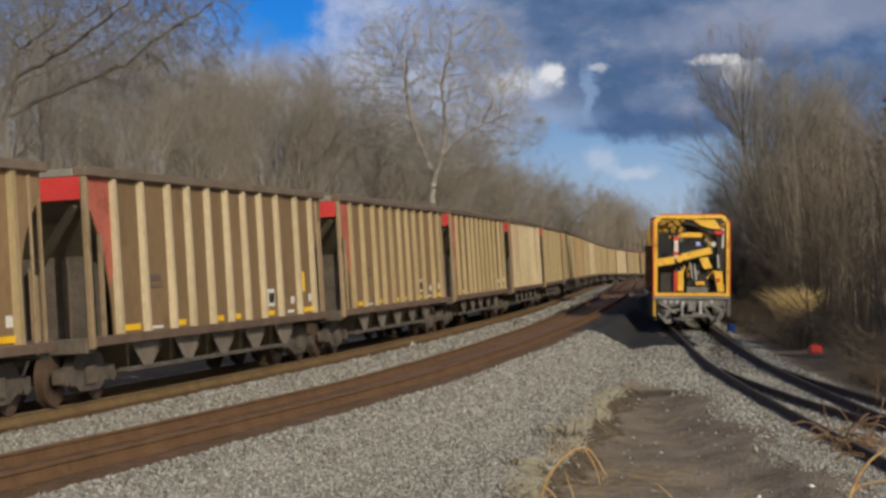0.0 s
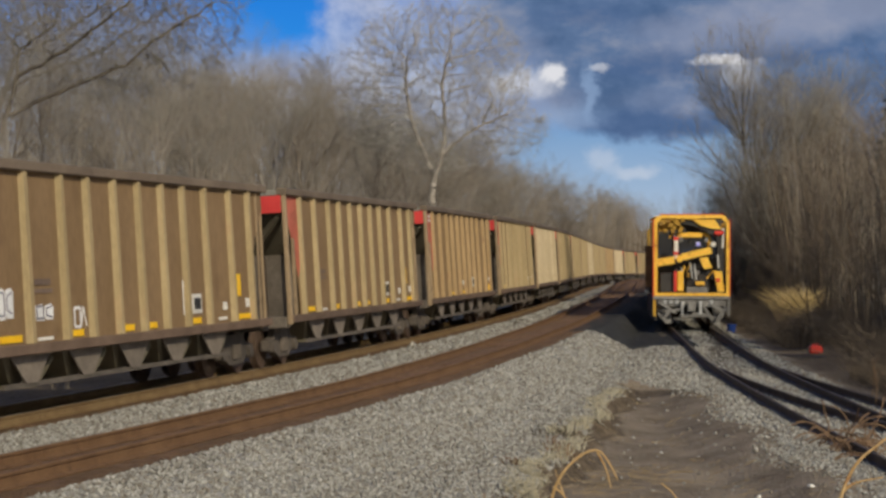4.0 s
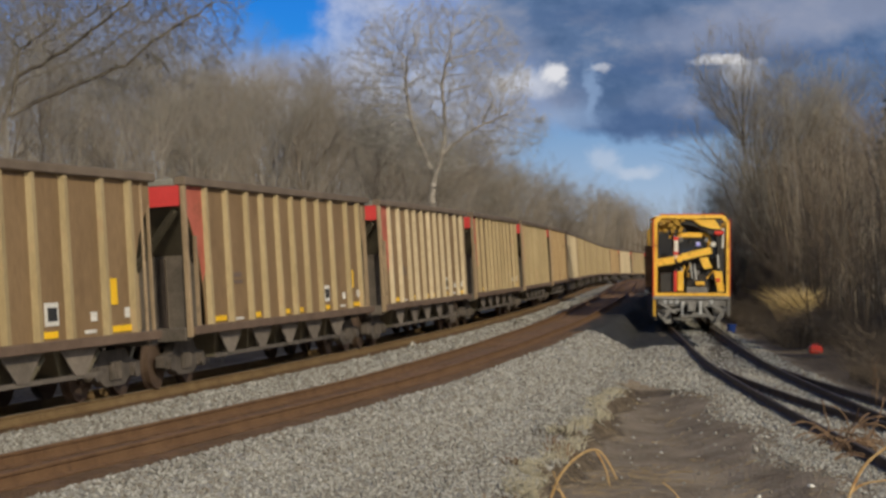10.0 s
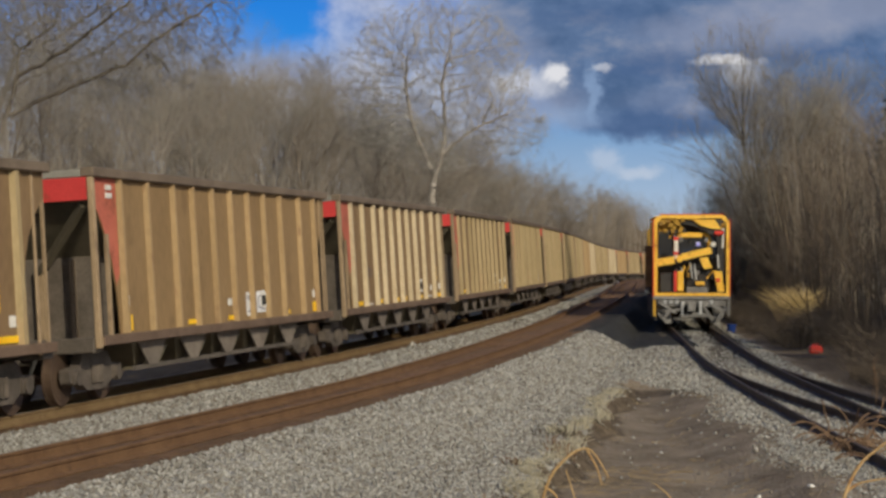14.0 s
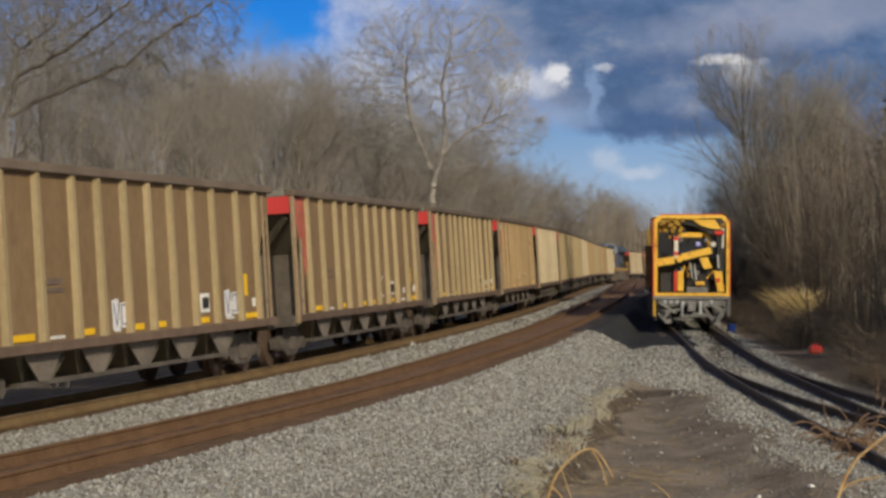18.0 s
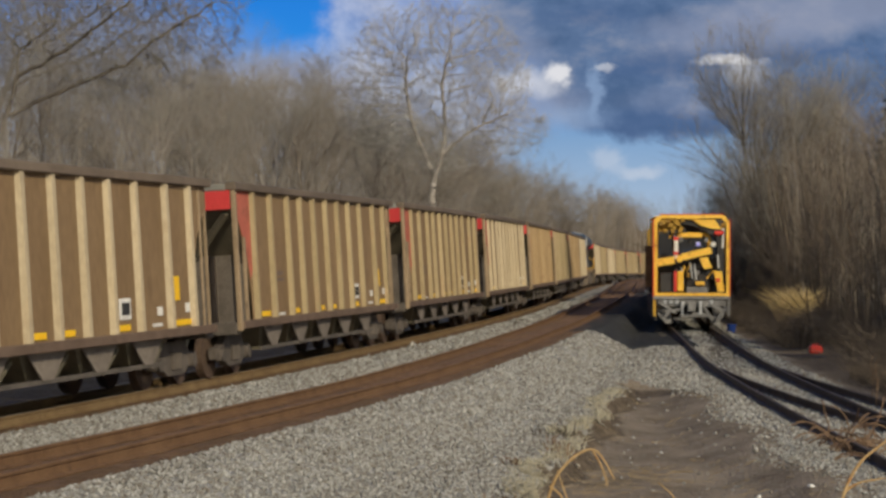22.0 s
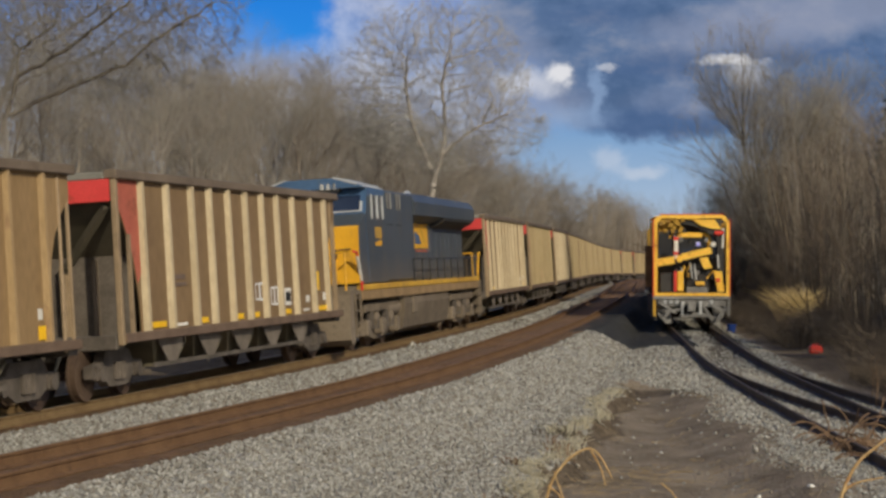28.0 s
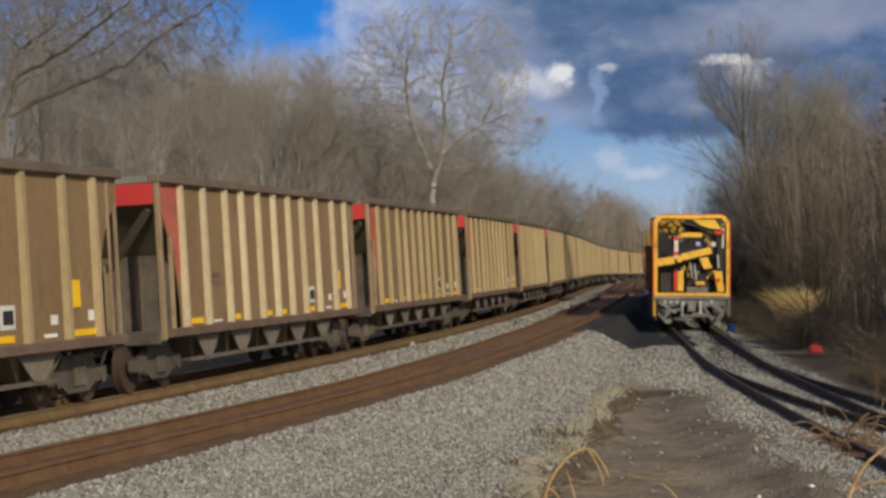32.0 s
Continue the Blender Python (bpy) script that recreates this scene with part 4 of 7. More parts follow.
        for side in (-1, 1):
            bar(bm, (x - 1.0, side * 1.3, 0.9), (x - 0.45, side * 1.3, 0.55), 0.07)
        ch = part("discharge_chute", bm, M_INSIDE, car)
        for side in (1,):
            y0, y1 = sorted((side * 1.40, side * 1.425))
            part("chute_gusset", prism(B(), [(x - 0.78, 1.02), (x + 0.78, 1.02), (x + 0.2, 0.53), (x - 0.2, 0.53)], y0, y1), M_GUSSET, ch)
    for side in (-1, 1):
        bm = box(B(), -4.9, 5.5, side * 1.37 - 0.03, side * 1.37 + 0.03, 0.47, 0.55)
        part("door_beam", bm, M_UNDER, car)
    # heap of coal below the rim
    bm = B()
    rng = random.Random(3)
    n = 24
    rows = [[bm.verts.new((REAR + 0.15 + 14.1 * i / n, w, 3.54 + 0.2 * (1 - (w / 1.5) ** 2) + rng.uniform(-0.05, 0.05))) for i in range(n + 1)] for w in (-1.46, -0.7, 0, 0.7, 1.46)]
    for r0, r1 in zip(rows, rows[1:]):
        for i in range(n):
            bm.faces.new((r0[i], r0[i + 1], r1[i + 1], r1[i]))
    part("coal_load", bm, M_COAL, car, "black coal load")
    # yellow reflector strips and stencils, at offsets from the leading corner
    def plate(nm, o0, o1, z0, z1, m, label, parent=car, lift=0.0, sides=(1,)):
        r = None
        for side in sides:
            y0, y1 = sorted((side * (1.513 + lift), side * (1.53 + lift)))
            r = part(nm, box(B(), 7.45 - o1, 7.45 - o0, y0, y1, z0, z1), m, parent, label)
        return r
    if kind == 0:
        for a, b in ((1.5, 2.35), (4.25, 4.72), (6.45, 6.95), (7.6, 8.05), (9.85, 10.4), (12.5, 13.4)):
            plate("reflector_strip", a, b, 1.20, 1.31, M_YELLOW, "yellow reflective strip")
        plate("placard", 12.5, 12.85, 1.68, 2.14, M_YELLOW, "yellow placard")
        pl = plate("data_plate", 9.95, 10.45, 1.40, 1.78, M_WHITE, "white data plate with a black field")
        plate("black_field", 10.04, 10.36, 1.48, 1.70, M_BLACK, "", pl, 0.018)
        plate("stencil_bar", 2.95, 3.5, 1.19, 1.24, M_WHITE, "thin white stencil bar")
        plate("stencil_bar", 11.72, 11.95, 1.42, 1.58, M_WHITE, "small white stencil block")
        plate("stencil_bar", 13.15, 13.35, 1.44, 1.62, M_WHITE, "small white stencil block")
        plate("stencil_bar", 11.45, 11.9, 1.22, 1.28, M_WHITE, "thin white stencil bar")
        plate("stencil_bar", 2.85, 3.55, 1.95, 2.02, M_FAINT, "faded stencil bar")
        plate("stencil_bar", 2.9, 3.5, 2.08, 2.18, M_FAINT, "faded stencil bar")
    else:
        for a, b, z0, z1 in ((1.4, 1.68, 1.2, 1.48), (4.6, 5.1, 1.2, 1.29), (7.0, 7.5, 1.2, 1.29), (10.8, 11.3, 1.2, 1.29), (13.2, 13.5, 1.2, 1.42)):
            plate("reflector_strip", a, b, z0, z1, M_YELLOW, "yellow reflective strip")
        pl = plate("data_plate", 9.15, 9.55, 1.40, 1.72, M_WHITE, "white data plate with a black field")
        plate("black_field", 9.22, 9.48, 1.46, 1.66, M_BLACK, "", pl, 0.018)
        plate("stencil_bar", 1.42, 1.58, 1.62, 1.84, M_WHITE, "small white stencil block")
        plate("stencil_bar", 7.0, 7.22, 1.50, 1.64, M_WHITE, "small white stencil block")
        plate("stencil_bar", 13.2, 13.34, 1.52, 1.7, M_WHITE, "small white stencil block")
        for z in (3.55, 3.69):
            plate("stencil_bar", 0.72, 0.98, z, z + 0.09, M_WHITE, "white number bars", lift=0.008)
            part("stencil_bar", box(B(), 7.501, 7.508, -0.25, 0.5, z, z + 0.09), M_WHITE, car, "white number bars")
    return car


def graffiti(car, o0, o1, z0, z1, seed, solid=0.0, tint=0):
    """Sprayed shapes without meaning: rounded strokes, or filled blocks with a dark outline."""
    rng = random.Random(seed)
    mats = (M_SPRAY, M_SPRAYDARK, M_SPRAYPINK)

    def stroke(pts, width, y, m):
        bm = B()
        for (xa, za), (xb, zb) in zip(pts, pts[1:]):
            bar(bm, (xa, y, za), (xb, y, zb), 0.006, width)
        part("spray_stroke", bm, m, car, "pale sprayed graffiti" if m is not M_SPRAYDARK else "dark sprayed outline")

    n = max(2, int((o1 - o0) / (0.55 if solid else 0.42)))
    wide = (o1 - o0) / n
    for k in range(n):
        x0 = 7.45 - o0 - wide * k
        x1 = x0 - wide * rng.uniform(0.8, 0.98)
        lo, hi = z0 + rng.uniform(0, 0.12) * (z1 - z0), z1 - rng.uniform(0, 0.15) * (z1 - z0)
        if solid:
            slant = rng.uniform(-0.08, 0.08)
            prismed = prism(B(), [(x0, lo + 0.05), (x0 - 0.06, lo), (x1, lo), (x1 + slant, hi - 0.06), (x1 + slant + 0.08, hi), (x0 + slant, hi - 0.03)], 1.5125, 1.518)
            part("spray_block", prismed, mats[tint], car, "pale sprayed graffiti block")
        shape = rng.choice((((0, 0), (0, 1), (1, 0.9), (0.9, 0.5), (0.1, 0.45)), ((1, 1), (0.1, 0.8), (0, 0.2), (1, 0)), ((0, 1), (0.5, 0), (1, 1)), ((0, 0), (0, 1), (1, 1), (1, 0), (0, 0)), ((0.9, 1), (0, 0.85), (0.9, 0.4), (0, 0)), ((0, 0), (0.5, 1), (1, 0))))
        inset = 0.14 if solid else 0.0
        pts = [(x0 + (x1 - x0) * (inset + (1 - 2 * inset) * u), lo + (hi - lo) * (inset + (1 - 2 * inset) * w)) for u, w in shape]
        stroke(pts, 0.03 if solid else rng.uniform(0.03, 0.055), 1.522 if solid else 1.516, M_SPRAYDARK if solid else mats[tint])


MOVING = []
FRONT_0 = 29.476 - 2 * CAR_L       # leading corner of car 0 at the start
KINDS = {
    "plain": ("dusty brown coal hopper with cream ribs and red ends", M_PANEL, M_RIB, 0.105, 0),
    "pale": ("dusty brown coal hopper with pale ribs and red ends", M_PANEL, M_RIBPALE, 0.105, 0),
    "tan": ("tan coal hopper with thin tan ribs and red ends", M_PANELTAN, M_RIBTAN, 0.07, 1),
}
TAN_CARS, PALE_CARS = (6, 15, 22, 27, 29), (0, 3, 8, 12, 16, 23, 26, 30, 31, 33)
PROTO = {}
CARS = {}
# shift of each car off even spacing, fitted to the camera's view
CAR_SHIFT = {-1: 0.39, 0: 0.39, 1: 0.38, 2: 0.12, 3: 0.05, 4: 0.0, 5: 0.0, 6: -0.05, 7: -0.08, 8: -0.28, 9: -0.33, 10: -0.06, 11: 0.0, 12: -0.1, 13: -0.12, 14: -0.15, 15: 0.03, 16: -0.2, 17: -0.1,
         18: 0.1, 19: -0.2, 20: 0.0, 21: 0.08, 22: 0.1, 23: 0.11, 24: 0.15, 25: 0.2, 26: 0.1, 27: 0.1, 28: -0.05, 29: 0.15, 30: 0.36, 31: 0.2, 32: 0.1, 33: 0.35}
for i in range(-1, 48):
    front = FRONT_0 + CAR_L * i + (22.5 if i > 30 else 0.0) + CAR_SHIFT.get(i, 0.2)
    k = "tan" if i in TAN_CARS else "pale" if i in PALE_CARS else "plain"
    if k in PROTO:
        c = copy_thing(PROTO[k], Matrix.Identity(4))
    else:
        label, panel, rib, rib_w, kind = KINDS[k]
        c = PROTO[k] = make_hopper("coal_hopper", label, panel, rib, rib_w, kind=kind)
    CARS[i] = c
    MOVING.append((c, front + 7.45, TRUCK_X))
for i, o0, o1, z0, z1, solid, tint, what in ((3, 9.75, 10.35, 1.85, 2.3, 1, 0, "with white graffiti"), (3, 10.55, 10.75, 1.75, 2.2, 0, 0, "with white graffiti"), (4, 1.55, 2.15, 1.55, 2.1, 1, 0, "with white graffiti"), (4, 2.9, 3.6, 1.5, 1.8, 1, 0, "with white graffiti"), (4, 4.4, 4.9, 1.35, 1.7, 0, 0, "with white graffiti"),
                                             (4, 9.5, 10.0, 1.4, 2.1, 0, 0, "with white graffiti"), (15, 8.2, 9.6, 1.22, 1.85, 1, 0, "with a white graffiti patch"), (18, 6.5, 12.6, 1.25, 1.9, 0, 1, "with dark graffiti"), (19, 5.55, 6.25, 1.2, 1.8, 1, 0, "with white graffiti"), (19, 11.4, 12.2, 1.25, 1.85, 1, 0, "with white graffiti"),
                                             (20, 8.6, 9.2, 1.3, 2.0, 0, 0, "with white graffiti"), (26, 8.6, 9.3, 1.45, 2.0, 0, 0, "with white graffiti"), (29, 4.6, 9.0, 1.2, 2.15, 1, 0, "with a large white graffiti"), (30, 7.9, 8.5, 1.55, 1.95, 0, 0, "with white graffiti"), (30, 9.0, 9.5, 1.42, 1.85, 0, 0, "with white graffiti")):
    graffiti(CARS[i], o0, o1, z0, z1, 50 + i, solid, tint)
    tagged(CARS[i], ("tan" if i in TAN_CARS else "brown") + " coal hopper with red ends, " + what)


# ---------------------------------------------------------------- locomotive in the middle of the train
def big_truck(lo, x):
    """Three-axle truck with a deep frame, springs and brake gear."""
    bol = truck_parts(lo, x, 0.53, 0.99, 3, M_LOCOGREY)
    for side in (-1, 1):
        y = side * 1.2
        for o in (-1.98, 0.0, 1.98):
            part("axle_box", box(B(), x + o - 0.24, x + o + 0.24, y - 0.13, y + 0.13, 0.34, 0.78, bevel=0.04), M_LOCOGREY, bol)
        for o in (-1.35, -0.65, 0.65, 1.35):
            part("coil_spring", cyl(B(), (x + o, y, 0.5), (x + o, y, 1.0), 0.12, 10), M_TRUCK, bol)
        part("frame_top", box(B(), x - 2.3, x + 2.3, y - 0.1, y + 0.1, 0.98, 1.24, bevel=0.03), M_LOCOGREY, bol)
        for o in (-0.95, 0.95):
            part("brake_cylinder", cyl(B(), (x + o - 0.2, y + side * 0.05, 0.86), (x + o + 0.2, y + side * 0.05, 0.7), 0.12, 10), M_LOCOGREY, bol)
        part("sand_pipe", pipe(B(), [(x + 2.2, y, 1.1), (x + 2.5, y, 0.6), (x + 2.62, y * 0.7, 0.15)], 0.035), M_LOCOGREY, bol)


def make_loco():
    lo = thing("locomotive", "dark blue diesel locomotive with a yellow nose and yellow sill stripe", "locomotive")
    # frame and walkway
    part("underframe", box(B(), -10.2, 10.2, -0.95, 0.95, 1.16, 1.60, bevel=0.03), M_DARK, lo)
    for side in (-1, 1):
        y0, y1 = sorted((side * 1.36, side * 1.52))
        part("sill_stripe", box(B(), -10.1, 9.35, y0, y1, 1.60, 1.75, bevel=0.01), M_STRIPE, lo, "dusty yellow sill stripe")
        part("sill_skirt", box(B(), -10.1, 9.35, *sorted((side * 1.34, side * 1.49)), 1.34, 1.597, bevel=0.01), M_SKIRT, lo, "tan dusty side sill")
    part("walkway", box(B(), -10.2, 9.4, -1.36, 1.36, 1.56, 1.74), M_LOCOGREY, lo)
    # fuel tank and equipment under the frame
    out = [(-1.36, 1.46), (1.36, 1.46), (1.44, 1.1), (1.32, 0.40), (0.95, 0.26), (-0.95, 0.26), (-1.32, 0.40), (-1.44, 1.1)]
    tank = part("fuel_tank", prism(B(), out, -4.1, 3.4, "x"), M_LOCOGREY, lo, "grey-brown dusty fuel tank")
    part("tank_bracket", box(B(), 1.6, 2.2, 1.30, 1.46, 0.8, 1.3, bevel=0.02), M_LOCOGREY, tank)
    part("air_reservoir", cyl(B(), (3.4, 1.12, 1.02), (5.2, 1.12, 1.02), 0.2, 14), M_LOCOGREY, lo)
    # long hood
    hood = part("engine_hood", box(B(), -3.6, 5.5, -0.98, 0.98, 1.74, 4.36, bevel=0.07), M_BLUE, lo)
    part("radiator_body", box(B(), -10.0, -3.6, -0.98, 0.98, 1.74, 3.62, bevel=0.03), M_BLUE, lo)
    out = [(-0.98, 3.58), (-1.46, 3.76), (-1.48, 4.16), (-1.30, 4.42), (1.30, 4.42), (1.48, 4.16), (1.46, 3.76), (0.98, 3.58)]
    rad = part("radiator_wing", prism(B(), out, -10.1, 1.28, "x"), M_BLUE, lo)
    for side in (-1, 1):
        bm = B()
        prof = [(side * 1.0, 3.575), (side * 1.475, 3.755), (side * 1.44, 3.66), (side * 1.0, 3.44)]
        prism(bm, prof, -9.7, -3.9, "x")
        part("intake_grille", bm, M_DARK, rad, "dark air intake under the radiator wing")
    for x in (-9.0, -6.9, -4.8):
        bm = box(B(), x - 0.9, x + 0.9, -1.1, 1.1, 4.41, 4.45, bevel=0.02)
        part("roof_fan", bm, M_DARK, rad)
    part("exhaust_stack", box(B(), -0.6, 0.7, -0.4, 0.4, 4.3, 4.5, bevel=0.05), M_DARK, hood)
    part("roof_hatch", box(B(), 1.5, 4.6, -0.75, 0.75, 4.34, 4.40, bevel=0.02), M_BLUE, hood)
    part("horn", cyl(box(B(), -2.5, -1.2, 0.4, 0.52, 4.45, 4.53, bevel=0.01), (-2.9, 0.46, 4.58), (-2.45, 0.46, 4.58), 0.11, 10, 0.05), M_SILVER, hood, "pale horn on a bracket")
    # doors along the hood
    for side in (-1, 1):
        y0, y1 = sorted((side * 0.98, side * 1.0))
        for k in range(9):
            x = -9.6 + k * 0.82
            part("hood_door", box(B(), x, x + 0.74, y0, y1, 1.9, 3.3, bevel=0.006), M_BLUE, lo)
        for k in range(7):
            x = -2.1 + k * 1.06
            part("hood_door", box(B(), x, x + 0.97, y0, y1, 1.9, 3.55, bevel=0.006), M_BLUE, lo)
    # wider equipment cabinet behind the cab, flush with the sill
    part("equipment_cabinet", box(B(), 1.3, 5.9, -1.42, 1.42, 1.78, 4.37, bevel=0.05), M_BLUE, lo)
    for k, (x0, x1, z0, z1) in enumerate(((4.7, 5.25, 3.86, 4.3), (3.35, 3.9, 3.86, 4.3), (4.5, 5.3, 3.38, 3.42), (3.3, 4.0, 3.38, 3.42))):
        part("vent_grille", box(B(), x0, x1, 1.42, 1.435, z0, z1), M_DARK, lo)
    for x in (5.2, 4.78, 3.82, 3.42):
        part("vent_bar", box(B(), x - 0.045, x + 0.045, 1.435, 1.46, 3.84, 4.32), M_MACHGREY, lo)
    # cab, flush with a full-width nose
    out = [(5.9, 1.78), (8.3, 1.78), (8.44, 3.60), (8.09, 4.36), (5.9, 4.36)]
    cab = part("cab", prism(B(), out, -1.5, 1.5), M_BLUETOP, lo, "blue cab with pale roof edge")
    low = [(5.9, 1.779), (8.301, 1.779), (8.442, 3.60), (8.20, 4.12), (5.9, 4.2)]
    for side in (-1, 1):
        part("cab_side", prism(B(), low, *sorted((side * 1.502, side * 1.506))), M_BLUE, cab)
    out = [(-1.5, 4.36), (1.5, 4.36), (1.28, 4.47), (0.66, 4.64), (-0.66, 4.64), (-1.28, 4.47)]
    part("cab_roof", prism(B(), out, 5.8, 8.4, "x"), M_ROOFPALE, cab, "pale cab roof, dust and sunlight put into its colour")
    part("roof_front", prism(B(), out, 8.402, 8.43, "x"), M_BLUETOP, cab, "blue front edge of the cab roof")
    # silver strips stand for the sunlit slope along the roof
    out = [(1.33, 4.47), (1.28, 4.43), (0.66, 4.63), (0.66, 4.67)]
    for s in (-1, 1):
        part("roof_edge", prism(B(), [(s * u, w) for u, w in out], 5.75, 8.45, "x"), M_SILVER, cab, "pale roof edge, the lit roof top put into its colour")
    part("roof_unit", box(B(), 6.4, 7.6, -0.5, 0.35, 4.62, 4.7, bevel=0.03), M_DARK, cab)
    for side in (-1, 1):
        y0, y1 = sorted((side * 1.508, side * 1.52))
        for x0, x1 in ((7.06, 7.76), (6.36, 7.02)):
            w = part("side_window", box(B(), x0, x1, y0, y1, 3.54, 4.14), M_GLASS, cab)
            bm = B()
            y2, y3 = sorted((side * 1.52, side * 1.56))
            bm.free()
            for xa, xb in ((x0 - 0.05, x0 + 0.03), (x1 - 0.03, x1 + 0.05)):
                part("window_post", box(B(), xa, xb, y2, y3, 3.51, 4.17), M_SILVER, w)
    for side in (-1, 1):
        m = Matrix.Translation((8.275, side * 0.76, 3.95)) @ Matrix.Rotation(radians(-24.7), 4, "Y")
        w = part("windshield", box(B(), -0.01, 0.02, -0.58, 0.58, -0.24, 0.22, m), M_GLASS, cab)
        for ya, yb, za, zb in ((0.58, 0.64, -0.27, 0.02), (-0.64, -0.58, -0.27, 0.0), (-0.6, 0.6, -0.285, -0.245)):
            part("window_post", box(B(), 0.0, 0.04, ya, yb, za, zb, m), M_SILVER, w)
    bd = part("number_board", box(B(), 8.1, 8.42, 0.2, 0.82, 4.27, 4.56, bevel=0.02), M_DARK, cab)
    for y in (0.35, 0.51, 0.67):
        part("board_bar", box(B(), 8.42, 8.43, y - 0.05, y + 0.05, 4.34, 4.50), M_WHITE, bd)
    # nose: yellow front, blue flanks
    out = [(8.2, 1.78), (9.48, 1.78), (9.36, 3.24), (9.30, 3.28), (8.4, 3.66)]
    nose = part("nose", prism(B(), out, -1.49, 1.49), M_BLUE, lo)
    fr = [(9.48, 1.79), (9.51, 1.79), (9.39, 3.25), (9.31, 3.31), (9.29, 3.285), (9.36, 3.24)]
    part("nose_front", prism(B(), fr, -1.49, 1.49), M_LOCOYEL, nose, "yellow nose front")
    part("nose_door", box(B(), 9.44, 9.51, 0.25, 0.9, 1.9, 2.75), M_LOCOYEL, nose)
    part("door_grab", pipe(B(), [(9.55, 0.9, 2.45), (9.55, 0.9, 2.68), (9.52, 1.3, 2.7)], 0.02, 5), M_DARK, nose)
    part("headlight", box(B(), 9.36, 9.46, -0.3, 0.1, 2.85, 3.05, bevel=0.02), M_SILVER, nose)
    # pilot, steps and handrails at the front
    part("pilot", prism(B(), [(10.2, 1.5), (10.55, 1.5), (10.75, 0.35), (10.5, 0.2), (10.2, 0.3)], -1.45, 1.45), M_LOCOGREY, lo)
    part("front_platform", box(B(), 9.4, 10.5, -1.45, 1.45, 1.50, 1.62), M_LOCOGREY, lo)
    for e, x in ((1, 9.75), (-1, -10.35)):
        for side in (-1, 1):
            bm = B()
            for k in range(4):
                box(bm, x - 0.28, x + 0.28, side * 1.34 - 0.14, side * 1.34 + 0.14, 0.42 + k * 0.32, 0.46 + k * 0.32)
            bar(bm, (x - 0.3, side * 1.46, 0.38), (x - 0.3, side * 1.46, 1.56), 0.05)
            bar(bm, (x + 0.3, side * 1.46, 0.38), (x + 0.3, side * 1.46, 1.56), 0.05)
            part("step_ladder", bm, M_LOCOGREY, lo)
            bm = pipe(B(), [(x - 0.4 * e, side * 1.5, 1.6), (x - 0.4 * e, side * 1.5, 1.85), (x + 0.05 * e, side * 1.5, 2.6), (x + 0.35 * e, side * 1.48, 2.62)], 0.035)
            part("grab_rail", bm, M_REDPAINT if e > 0 else M_LOCOYEL, lo, "red and white grab rail" if e > 0 else "yellow grab rail")
            if e > 0:
                part("rail_sleeve", pipe(B(), [(x - 0.38, side * 1.5, 1.86), (x, side * 1.5, 2.5)], 0.045), M_WHITE, lo)
    for side in (-1, 1):
        y = side * 1.46
        part("handrail", pipe(B(), [(-10.0, y, 2.42), (1.4, y, 2.42)], 0.024), M_DARK, lo)
        for x in np.arange(-9.9, 1.9, 1.3):
            part("handrail_post", pipe(B(), [(x, y, 1.76), (x, y, 2.42)], 0.022, 5), M_DARK, lo)
    for x in (-10.12, 10.35):
        for y0, y1 in ((-1.3, -0.5), (0.5, 1.3)):
            part("end_railing", pipe(B(), [(x, y0, 1.6), (x, y0, 2.6), (x, y1, 2.6), (x, y1, 1.6)], 0.028), M_LOCOYEL, lo)
    part("rear_platform", box(B(), -11.0, -10.1, -1.45, 1.45, 1.50, 1.62), M_LOCOGREY, lo)
    part("rear_plate", box(B(), -10.7, -10.5, -1.45, 1.45, 0.35, 1.5), M_LOCOGREY, lo)
    for e in (-1, 1):
        part("coupler", box(B(), e * 10.9 - 0.35, e * 10.9 + 0.35, -0.14, 0.14, 0.74, 0.98, bevel=0.03), M_TRUCK, lo)
        big_truck(lo, 5.95 if e > 0 else -7.5)
    # yellow emblem and bars on both sides
    for side in (-1, 1):
        y0, y1 = sorted((side * 1.004, side * 1.012))
        part("emblem_frame", box(B(), -3.42, -3.34, y0, y1, 2.7, 3.5), M_MACHGREY, lo)
        part("emblem_frame", box(B(), -0.1, -0.02, y0, y1, 2.4, 3.56), M_STRIPE, lo)
        # plain shapes in the colours of the mark
        em = part("emblem_block", box(B(), -3.08, -0.66, y0, y1, 2.76, 3.56, bevel=0.002), M_LOCOYEL, lo)
        y2, y3 = sorted((side * 1.012, side * 1.016))
        part("emblem_shape", prism(B(), [(-0.85, 2.9), (-0.85, 3.3), (-1.5, 3.2), (-1.9, 2.9)], y2, y3), M_BLUETOP, em, "blue field of the mark")
        part("emblem_shape", prism(B(), [(-1.7, 3.4), (-2.0, 3.4), (-2.75, 2.95), (-2.4, 2.9)], y2, y3), M_STRIPE, em)
        part("emblem_line", box(B(), -3.0, -0.75, y0, y1, 2.66, 2.71), M_REDDUSTY, lo)
        y0, y1 = sorted((side * 1.508, side * 1.514))
        for k in range(3):
            part("number_bar", box(B(), 7.14 - k * 0.3, 7.34 - k * 0.3, y0, y1, 2.98, 3.30), M_STRIPE, lo)
        part("emblem_wing", prism(B(), [(7.4, 2.78), (6.7, 2.78), (6.45, 2.90), (6.8, 2.93), (7.4, 2.86)], y0, y1), M_LOCOYEL, lo)
    return lo


LOCO = make_loco()
MOVING.append((LOCO, FRONT_0 + CAR_L * 31 + 10.67, 6.75))


